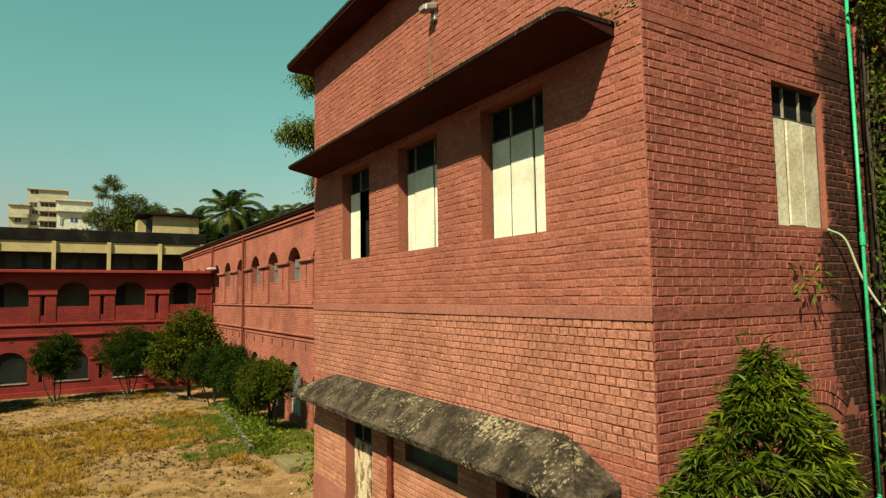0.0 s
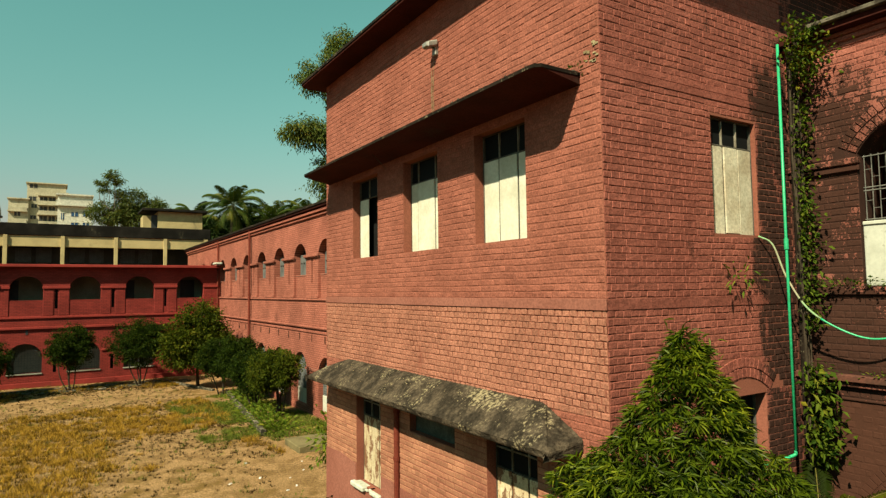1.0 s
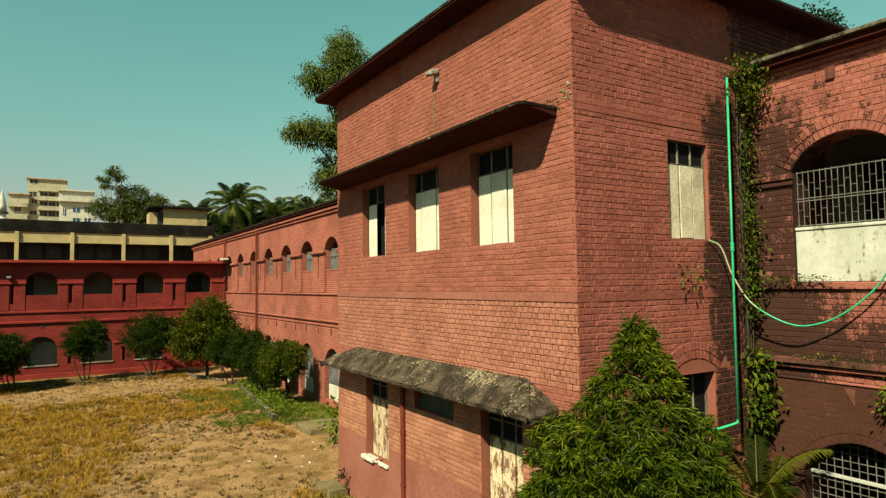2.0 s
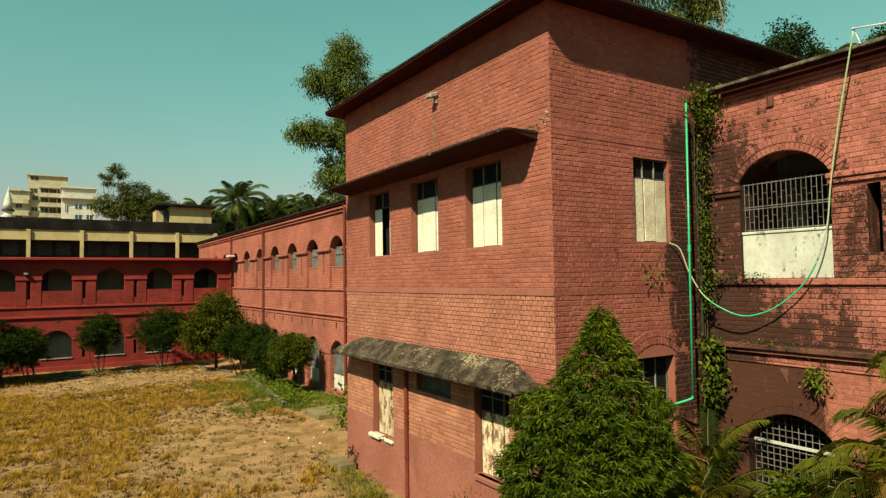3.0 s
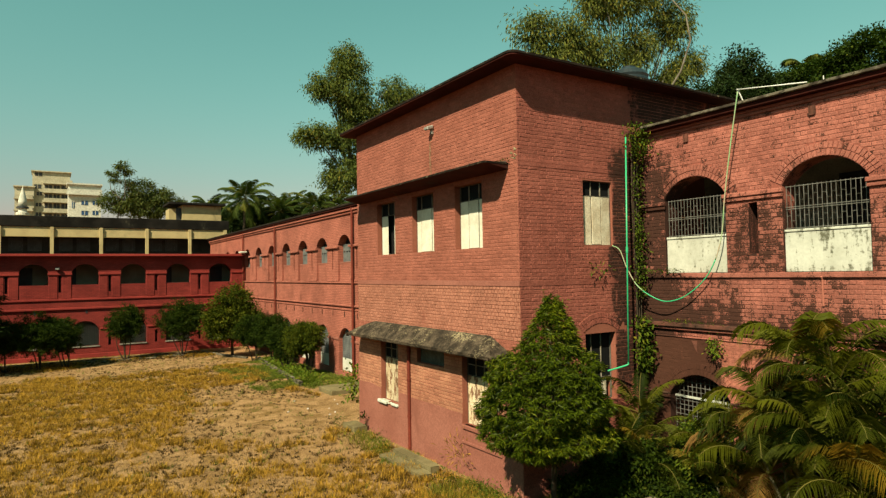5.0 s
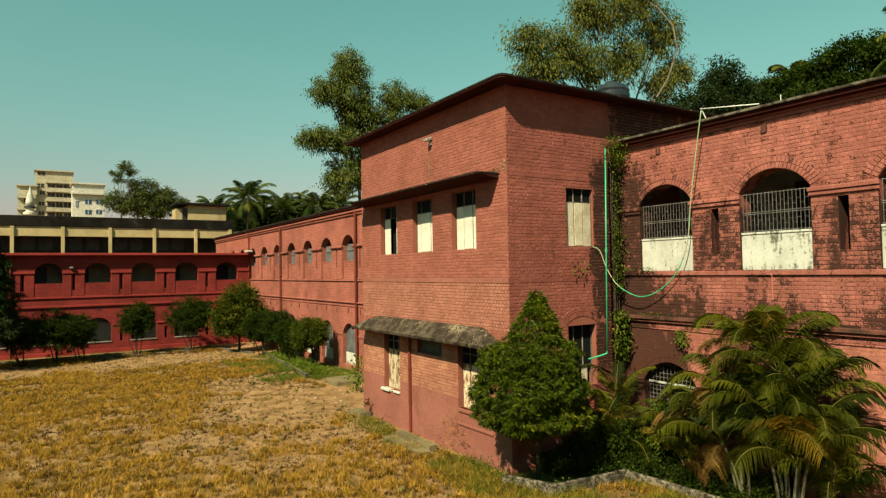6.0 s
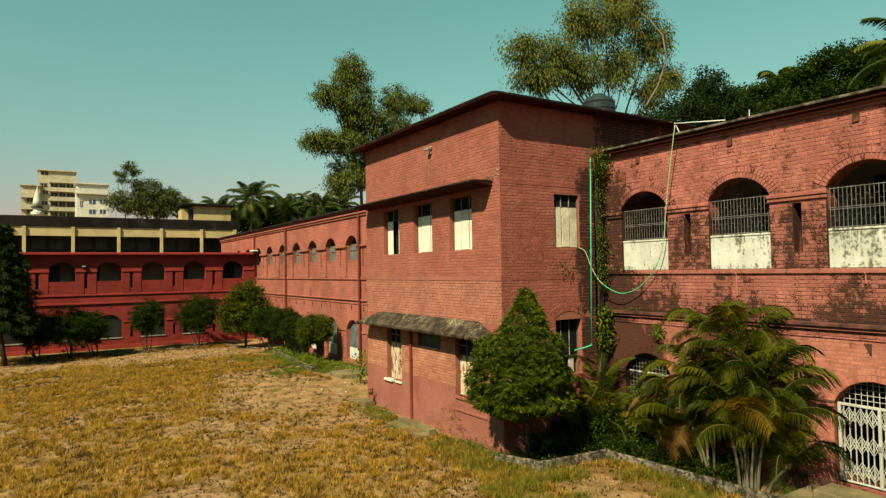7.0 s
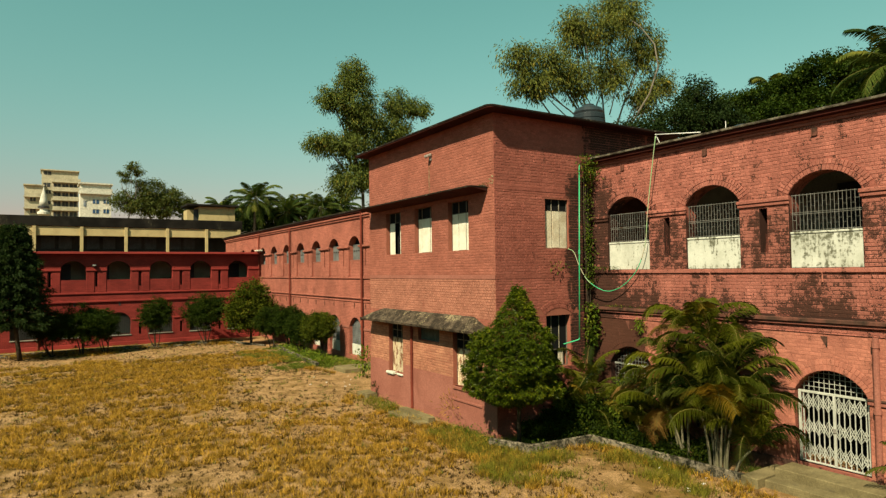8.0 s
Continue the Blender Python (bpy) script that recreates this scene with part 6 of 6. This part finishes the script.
# creeper in the inner corner
def creeper():
    t = thing("creeper", (3.4, -0.15, 2.2), "leafy creeper climbing the damp corner pipe", "creeper")
    zs = np.concatenate([npr.uniform(7.5, 8.28, 700), npr.uniform(5.7, 7.5, 320), npr.uniform(4.2, 5.9, 460), npr.uniform(2.5, 3.8, 420)])
    n = len(zs)
    wide = np.interp(zs, [2.3, 3.2, 4.2, 5.0, 6.5, 7.4, 7.8, 8.3], [0.14, 0.21, 0.13, 0.13, 0.10, 0.13, 0.28, 0.22])
    c = np.stack([3.36 + npr.normal(size=n) * wide * 0.75, -0.26 - np.abs(npr.normal(size=n)) * wide * 0.8 - 0.02, zs], 1)
    c[:, 0] = np.minimum(c[:, 0], 3.61)
    d = npr.normal(size=(n, 3)) * 0.7 + np.array([-0.5, -0.7, -0.3])
    big = zs < 3.7
    part("foliage", leaf_mesh(c[~big], d[~big], 0.072, 0.019), L_CREEPER, t, kind="stuff")
    part("foliage", leaf_mesh(c[big], d[big], 0.13, 0.028), L_CREEPER, t, "broad hanging leaves", kind="stuff")
    g = Geo()
    for k in range(5):
        pts = [(3.36 + 0.08 * math.sin(1.3 * q + k) + 0.03 * k - 0.06, -0.28 - 0.03 * math.cos(2 * q + k), 0.05 + q * 1.62) for q in range(6)]
        g.tube(pts, 0.012, 5)
    part("stem", g, M_BARK, t)


creeper()


def sprig(place_, n, size, leaf, label, length=0.11, width=0.026, down=-0.1):
    c = np.array(place_) + npr.normal(size=(n, 3)) * np.array(size)
    d = (c - np.array(place_)) * 3 + npr.normal(size=(n, 3)) * 0.4 + np.array([-0.3, -0.2, down])
    return tagged(new("wall_plant", to_mesh("wall_plant", leaf_mesh(c, d, length, width), leaf)), label, "plant", kind="stuff")


shrub((3.05, -2.05, 0), 0.5, 0.1, 1.75, "leafy bush before the low grilled arch", L_CREEPER, 75, 16, 0.17, 0.0, "shrub", 0.02)
shrub((2.45, -1.25, 0), 0.55, 0.1, 1.25, "dark leafy bush in the shaded corner", L_SHRUB, 75, 16, 0.17, 0.0, "shrub", 0.02)
sprig((3.47, -2.15, 3.2), 190, (0.05, 0.10, 0.10), L_IVY, "small plant rooted in the ledge", 0.075, 0.018)
sprig((2.32, -0.07, 4.92), 34, (0.16, 0.03, 0.10), L_IVY, "weed sprouting from the damp wall", 0.12, 0.015)
sprig((3.52, -0.8, 4.79), 150, (0.03, 0.3, 0.025), L_CREEPER, "weeds along the wall ledge", 0.055, 0.013, 0.4)
sprig((3.54, -1.4, 3.66), 110, (0.025, 0.42, 0.02), L_CREEPER, "weeds along the wall ledge", 0.05, 0.012, 0.4)
sprig((1.35, 11.6, 0.7), 260, (0.18, 0.25, 0.34), L_IVY, "tall weeds behind the block", 0.16, 0.04)
sprig((-0.07, 0.42, 7.25), 40, (0.04, 0.14, 0.03), L_CREEPER, "weeds on the end of the canopy", 0.06, 0.012, 0.5)
sprig((-0.18, 7.5, 0.45), 40, (0.05, 0.06, 0.08), L_SHRUB, "weed at the foot of the wall", 0.10, 0.025, 0.3)
sprig((-0.22, 2.2, 0.62), 90, (0.08, 0.22, 0.2), L_GRASSDRY, "dry weeds leaning on the wall", 0.2, 0.008, 0.6)

for k in range(9):
    q = k / 8
    sprig((1.50 + 0.95 * q, 16.9 + 8.6 * q, ground_z(0, 17 + 8.6 * q) + 0.14), 420, (0.34, 0.5, 0.12), L_IVY, "bright green weeds along the wing's bed", 0.16, 0.028, 0.5)
for x, y, n, high in ((-0.75, 5.0, 90, 0.08), (-0.5, 2.1, 110, 0.09), (-0.3, 1.2, 120, 0.10), (-0.35, 0.4, 150, 0.13), (-0.6, -0.5, 150, 0.12), (0.15, -1.72, 130, 0.10), (2.05, -1.95, 80, 0.09), (1.75, -3.0, 60, 0.05), (1.9, -3.9, 50, 0.05), (-0.25, 6.6, 60, 0.08), (-0.4, 8.9, 70, 0.08)):
    sprig((x, y, 0.10), n, (0.14, 0.2, high), L_CREEPER, "low leafy weeds at the foot of the wall and kerb", 0.07, 0.017, 0.4)
# undergrowth in the corner bed
for x, y, r, z1, lf_ in ((0.9, -0.5, 0.3, 0.4, L_SHRUB), (1.7, -0.6, 0.4, 0.7, L_SHRUB), (1.5, -1.15, 0.3, 0.45, L_SHRUB), (2.4, -1.9, 0.28, 0.4, L_SHRUB), (2.95, -2.5, 0.35, 0.5, L_SHRUB), (2.5, -3.0, 0.25, 0.35, L_SHRUB), (3.2, -3.3, 0.3, 0.5, L_SHRUB), (2.45, -3.9, 0.2, 0.28, L_SHRUB), (2.2, -0.6, 0.4, 1.4, L_IVY), (3.1, -1.6, 0.35, 0.8, L_SHRUB), (3.2, -4.4, 0.35, 0.5, L_SHRUB)):
    shrub((x, y, 0), r, 0.15, z1, "low leafy undergrowth in the corner bed", lf_, 60, 16, 0.15, 0.0, "shrub", 0.02)


# ---- grass ----
def blades(pts, height, width, leaf, name, label):
    n = len(pts)
    a = npr.uniform(0, 2 * np.pi, n)
    tilt = npr.uniform(0.2, 1.5, n)
    h = height * npr.uniform(0.5, 1.3, n)
    d = np.stack([np.cos(a) * tilt, np.sin(a) * tilt, np.ones(n)], 1)
    s = np.stack([-np.sin(a), np.cos(a), np.zeros(n)], 1) * width
    v = np.stack([pts - s, pts + s, pts + d * h[:, None]], 1).reshape(-1, 3)
    f = np.arange(n * 3).reshape(-1, 3)
    return single(name, (v, f), leaf, label, "grass", kind="stuff")


def yard_points(n, test):
    x = npr.uniform(-29, 3.2, n * 3)
    y = npr.uniform(-21, 34.5, n * 3)
    k = test(x, y)
    x, y = x[k][:n], y[k][:n]
    z = np.array([ground_z(0, b) + 0.035 * noise.noise((a * 0.7, b * 0.7, 0)) for a, b in zip(x, y)])
    return np.stack([x, y, z - 0.01], 1)


def clear(x, y):
    """Open yard: outside the block, the beds and the trodden path along the far side."""
    block_ = (x > -0.25) & (y > -1.6) & (y < 13.5)
    bed = ((x > -0.3) & (y <= 0.2) & (y > -1.7)) | ((x > 2.05) & (y > -8.6) & (y <= 0.2))
    far_ = (y > 13.5) & (x > 0.9 + 0.0 * y)
    return ~(block_ | bed | far_)


def trodden(x, y):
    """Bare ground where people walk: along the far side, by the wing's door and before the gate."""
    return np.exp(-((y - 29.3 - 0.05 * x) / 2.8) ** 2) + 1.0 * np.exp(-(((x + 1.8) / 2.4) ** 2 + ((y - 12.0) / 4.0) ** 2)) + 0.9 * np.exp(-(((x - 0.4) / 1.9) ** 2 + ((y + 4.9) / 2.5) ** 2))


def patchy(x, y, lo=-0.42):
    w = np.array([1.15 * noise.noise((a * 0.16, b * 0.2, 3.1)) + 0.75 * noise.noise((a * 0.45, b * 0.6, 8.2)) + 0.45 * noise.noise((a * 1.7, b * 1.7, 1.2)) for a, b in zip(x, y)])
    w = w + 0.22 * np.clip((4.0 - y) / 8.0, 0, 1) + 0.6 * np.exp(-(((x + 2.6) / 3.2) ** 2 + ((y - 3.0) / 3.6) ** 2))
    return w - 1.15 * trodden(x, y) > lo


def clumped(p, per, spread):
    q = np.repeat(p, per, 0)
    q[:, :2] += npr.normal(size=(len(q), 2)) * spread
    return q


p = yard_points(34000, lambda x, y: clear(x, y) & patchy(x, y, -0.34))
blades(clumped(p, 8, 0.08), 0.06, 0.008, L_GRASSDRY, "dry_grass", "straw-coloured dry grass mat over the yard")
p = yard_points(21000, lambda x, y: clear(x, y) & patchy(x, y, -0.20))
blades(clumped(p, 28, 0.065), 0.15, 0.0095, L_GRASSDRY, "tall_dry_grass", "taller golden dry grass tufts over the yard")
p = yard_points(40000, lambda x, y: clear(x, y) & (npr.uniform(size=len(x)) < 0.6 - 0.5 * trodden(x, y)))
blades(clumped(p, 9, 0.03), 0.07, 0.010, L_GRASSDARK, "dead_grass", "small brown dead grass clumps on the bare soil")
p = yard_points(2600, lambda x, y: clear(x, y) & (npr.uniform(size=len(x)) < 0.5))
blades(clumped(p, 9, 0.05), 0.11, 0.009, L_GRASSGREEN, "grass_tufts", "scattered olive grass tufts")


def strip(n, x0, x1, y0, y1):
    x, y = npr.uniform(x0, x1, n), npr.uniform(y0, y1, n)
    k = np.array([noise.noise((a * 0.9, b * 0.9, 5.5)) + 0.5 * noise.noise((a * 2.6, b * 2.6, 2.5)) for a, b in zip(x, y)]) > -0.12
    x, y = x[k], y[k]
    return np.stack([x, y, np.array([ground_z(0, b) for b in y]) - 0.01], 1)


green = np.concatenate([strip(2200, 1.0, 3.5, 15.5, 27), strip(2600, -0.9, 1.4, 16.5, 26), strip(300, -1.1, -0.06, 0.2, 4.5), strip(80, -0.6, -0.05, 4.5, 8.0), strip(900, 0.0, 3.4, -1.5, -0.1), strip(700, 2.3, 3.5, -5.8, -1.6), strip(1100, -27, 1, 33.2, 35.8)])
blades(clumped(green, 10, 0.08), 0.12, 0.0075, L_GRASSGREEN, "green_grass", "green grass along the beds and walls")
# dark blades deepen the ground where the far shrubs' shade falls
blades(clumped(strip(1500, -27, 1.0, 31.6, 34.0), 10, 0.07), 0.07, 0.016, L_GRASSDARK, "shade_litter", "dark brown blades for litter and shade under the far shrubs")
olive = np.concatenate([strip(1200, -2.0, 1.9, -3.4, -1.75), strip(800, 0.9, 2.1, -6.0, -1.9), strip(500, -1.5, -0.15, -1.6, 2.6), strip(60, -1.0, -0.3, 4.9, 7.4)])
blades(clumped(olive, 14, 0.15), 0.17, 0.007, L_GRASSOLIVE, "olive_grass", "yellowing green grass outside the kerb")

# ---- kerbs, steps, loose things ----
def kerb(pts, width, height, label, top=None):
    g = Geo()
    for a, b in zip(pts[:-1], pts[1:]):
        a, b = Vector((*a, 0)), Vector((*b, 0))
        d = (b - a).normalized()
        s = Vector((-d.y, d.x, 0)) * width / 2
        n = max(1, int((b - a).length / 0.5))
        rows = []
        for k in range(n + 1):
            p = a.lerp(b, k / n) + d * (0.5 * width if k == n else (-0.5 * width if k == 0 else 0))
            z = ground_z(0, p.y)
            h = z + height + 0.01 * noise.noise((p.x * 1.5, p.y * 1.5, 4))
            rows.append([p - s - Vector((0, 0, 0.1 - z)), p - s * 0.9 + Vector((0, 0, h - 0.02)), p - s * 0.6 + Vector((0, 0, h)), p + s * 0.6 + Vector((0, 0, h)), p + s * 0.9 + Vector((0, 0, h - 0.02)), p + s - Vector((0, 0, 0.1 - z))])
        v = [q for r in rows for q in r]
        f = [(i * 6 + k, i * 6 + k + 1, (i + 1) * 6 + k + 1, (i + 1) * 6 + k) for i in range(n) for k in range(5)]
        f += [tuple(range(6)), tuple(n * 6 + k for k in range(5, -1, -1))]
        g.add(v, f)
    return single("kerb", g, M_KERB, label, "kerb", kind="structure")


kerb([(-0.5, -0.35), (-0.02, -1.46), (1.95, -1.67), (2.17, -4.4), (2.28, -5.86)], 0.10, 0.23, "low mossy cement kerb round the corner bed")
kerb([(2.2, 27.2), (1.75, 23.5), (1.0, 16.6)], 0.18, 0.22, "low cement kerb along the wing's bed")
kerb([(-26, 34.1), (0.3, 34.1), (1.8, 28.6)], 0.16, 0.12, "low cement kerb along the far bed")
st = thing("gate_steps", (3.1, -7.1, 0), "cement steps in front of the lattice gate", "steps")
part("landing", Geo().box(2.85, WX - 0.08, -8.4, -6.27, -0.1, 0.36, 0.015), M_STEP, st)
part("step", Geo().box(2.45, 2.845, -8.4, -6.27, -0.1, 0.17, 0.015), M_STEP, st)
part("cheek_block", Geo().box(2.2, WX - 0.08, -6.265, -5.88, -0.1, 0.22, 0.02), M_STEP, st)
st = thing("door_step", (2.0, 14.3, 0), "pale cement slab before the wing's door", "steps")
part("slab", Geo().box(1.2, 3.5, 13.5, 14.9, -0.2, 0.16, 0.02), M_STEP, st)
def worn_slab(x0, x1, y0, y1, top, label):
    """A cement slab whose edges have broken away."""
    n = 14
    edge = [(x0 + rng.uniform(0, 0.05), y0 + (y1 - y0) * k / n) for k in range(n + 1)] + [(x1 - rng.uniform(0, 0.03), y1 - (y1 - y0) * k / n) for k in range(n + 1)]
    ob = single("drain_slab", Geo().sheet(FLAT, [edge], -0.1, top), M_STEP, label, "slab", "broken slabs by the wall")
    soft = ob.modifiers.new("worn_edges", "BEVEL")
    soft.width, soft.segments, soft.limit_method, soft.angle_limit = 0.015, 2, "ANGLE", radians(40)


worn_slab(-0.66, -0.36, 2.75, 4.7, 0.17, "upper cement step with broken edges at the foot of the wall")
worn_slab(-1.02, -0.68, 2.6, 4.75, 0.08, "lower cement step with broken edges at the foot of the wall")
worn_slab(-0.55, -0.06, 7.45, 8.3, 0.16, "broken cement block at the foot of the wall")
for k in range(16):
    x, y = ((rng.uniform(0.8, 2.1), rng.uniform(-5.6, -3.2)) if k < 8 else (rng.uniform(-1.5, 1.0), rng.uniform(9, 14)))
    s = rng.uniform(0.025, 0.06)
    g = Geo().box(-s, s, -s * 0.6, s * 0.6, 0, s * 0.5, s * 0.15)
    ob = single("litter", g, M_LITTER, "crumpled white scrap lying on the ground", "litter", "scraps on the ground")
    ob.matrix_basis = pose(x, y, ground_z(x, y), rng.uniform(-15, 15), rng.uniform(-15, 15), rng.uniform(0, 360))

g = Geo()
for k in range(420):
    x = rng.uniform(-16, 1.5)
    y = 33.6 + rng.gauss(0, 0.35)
    e = rng.uniform(0.03, 0.11)
    z = ground_z(x, y)
    g.box(x - e, x + e * rng.uniform(0.4, 1), y - e, y + e * 0.6, z - 0.03, z + e * 0.7, e * 0.2)
single("rubble", g, M_KERB, "scattered broken brick and cement along the far bed", "rubble", kind="stuff")

# ---- hoses, pipes, lamp, tanks ----
def bend(points, n=10):
    """A smooth line through points."""
    p = [Vector(q) for q in points]
    p = [2 * p[0] - p[1]] + p + [2 * p[-1] - p[-2]]
    out = []
    for i in range(1, len(p) - 2):
        for k in range(n):
            t = k / n
            out.append(0.5 * (2 * p[i] + (p[i + 1] - p[i - 1]) * t + (2 * p[i - 1] - 5 * p[i] + 4 * p[i + 1] - p[i + 2]) * t * t + (3 * p[i] - p[i - 1] - 3 * p[i + 1] + p[i + 2]) * t ** 3))
    return out + [p[-2]]


hose = thing("water_pipe", (2.92, -0.31, 2.6), "bright green plastic water pipe down the damp corner", "pipe")
part("pipe", Geo().tube([(3.21, -0.16, 8.02), (3.06, -0.235, 5.3), (2.92, -0.31, 2.70)], 0.018, 10), M_HOSE, hose, smooth=True)
part("elbow_pipe", Geo().tube(bend([(2.92, -0.31, 2.70), (2.88, -0.28, 2.64), (2.5, -0.06, 2.52)]), 0.02, 10), M_HOSE, hose, smooth=True)
part("pipe_joint", Geo().tube([(3.064, -0.233, 5.38), (3.056, -0.237, 5.24)], 0.028, 10), M_HOSE, hose)
part("pipe_clip", Geo().tube([(3.0, -0.26, 4.2), (3.02, 0.0, 4.2)], 0.006, 6), M_ROOFTOP, hose)
slack = thing("garden_hose", (3.2, -1.0, 4.1), "green hose hanging in a slack loop between window and roof", "hose")
loop_ = bend([(2.80, -0.02, 5.42), (2.95, -0.12, 5.30), (3.08, -0.22, 4.85), (3.2, -0.45, 4.42), (3.33, -0.92, 4.14), (3.42, -1.30, 4.16), (3.47, -1.70, 4.38), (3.49, -2.10, 4.79), (3.50, -2.37, 5.45), (3.47, -2.50, 6.29), (3.40, -2.70, 7.25), (3.30, -2.98, 8.40)])
part("hose", Geo().tube(loop_[32:75], 0.0125, 8), M_HOSE, slack, smooth=True)
part("faded_end", Geo().tube(loop_[:33], 0.0125, 8), M_HOSEOLD, slack, "faded stretch of hose", smooth=True)
part("faded_end", Geo().tube(loop_[74:], 0.0125, 8), M_HOSEOLD, slack, "faded stretch of hose", smooth=True)
pv = thing("roof_pipe", (3.4, -3.5, 8.25), "white plastic pipe lying along the roof edge", "pipe")
part("pipe", Geo().tube([(3.30, -2.96, 8.44), (3.46, -4.25, 8.27)], 0.012, 8), M_PVC, pv, smooth=True)
part("post", Geo().tube([(3.42, -3.02, 8.20), (3.31, -2.97, 8.46)], 0.013, 8), M_PVC, pv)
lamp = thing("flood_lamp", (-0.02, 3.42, 8.6), "small grey flood lamp on the brick wall", "lamp")
g = Geo().box(-0.21, -0.02, 3.33, 3.50, 8.58, 8.68, 0.02)
g.v = [(x, y, z - (0.05 if x < -0.15 else 0)) for x, y, z in g.v]
part("housing", g, M_LAMP, lamp)
part("lens", Geo().box(-0.228, -0.212, 3.345, 3.485, 8.545, 8.615, 0.006), M_LAMP, lamp, "white lamp glass")
part("bracket", Geo().box(-0.06, 0.0, 3.36, 3.46, 8.44, 8.60, 0.01), M_LAMP, lamp)
g = Geo()
for y0, z0, z1 in ((3.50, 7.25, 8.42), (3.56, 7.24, 8.30), (3.535, 7.6, 8.15)):
    g.tube([(-0.012, y0 + 0.012 * math.sin(5 * z), z) for z in [z0 + (z1 - z0) * q / 12 for q in range(13)]], [0.002 + 0.003 * (q % 3) / 2 for q in range(13)], 5)
part("paint_drip", g, M_CRUMB, lamp, "pale drips down the wall")
lamp = thing("flood_lamp", (-8.0, FY - 0.1, 5.5), "small flood lamp on the far range", "lamp")
part("housing", Geo().box(-8.14, -7.88, FY - 0.25, FY, 5.42, 5.56, 0.02), M_DARKDOOR, lamp)
part("lens", Geo().box(-8.11, -7.91, FY - 0.27, FY - 0.252, 5.44, 5.53, 0.006), M_LAMP, lamp)
single("canopy_rod", Geo().tube([(-0.40, 4.95, 7.142), (-0.22, 4.78, 6.86)], 0.0045, 6), M_FRAME, "thin pale rod under the canopy", "rod")


def tank(x, y, z, r, h, label):
    t = thing("water_tank", (x, y, z), label, "water tank", "water tanks on the roofs")
    prof = [(r * 0.97, 0), (r, 0.03)]
    for k in range(5):
        a = 0.05 + 0.72 * h * k / 5
        prof += [(r, a), (r, a + 0.10 * h), (r * 0.965, a + 0.115 * h), (r * 0.965, a + 0.135 * h)]
    prof += [(r, 0.8 * h), (r * 0.85, 0.9 * h), (r * 0.5, 0.97 * h), (r * 0.3, 0.98 * h)]
    part("body", Geo().lathe((x, y, z), prof, 28), M_TANK, t, smooth=False)
    part("lid", Geo().lathe((x, y, z + 0.97 * h), [(r * 0.36, 0), (r * 0.36, 0.05 * h), (r * 0.2, 0.07 * h)], 20), M_TANK, t)
    return t


tank(5.9, 2.0, 9.395, 0.56, 1.34, "black ribbed plastic water tank on the flat roof")
tank(6.0, -3.8, 8.22, 0.36, 0.62, "small black water tank behind the roof edge")
single("roof_post", Geo().tube([(6.0, -3.32, 8.22), (6.0, -3.32, 9.05)], 0.011, 8), M_PVC, "thin white post on the flat roof", "post")


# ---- single bricks, last ----
for P, ua, ub, za, zb, fn, hg, bg, pick, parent, material in PIECES:
    geo, ones = bricks(P, ua, ub, za, zb, fn, rng, hg, bg, pick, (0.005, 0.011) if hg > 0.0085 else (0.0035, 0.0085), 0.125 if material is M_BAND else 0.25)
    if geo.f:
        part("brickwork", geo, material, parent, kind="stuff")
    if ones:
        set_singly(ones, P, parent, material, hg, bg, "wall")
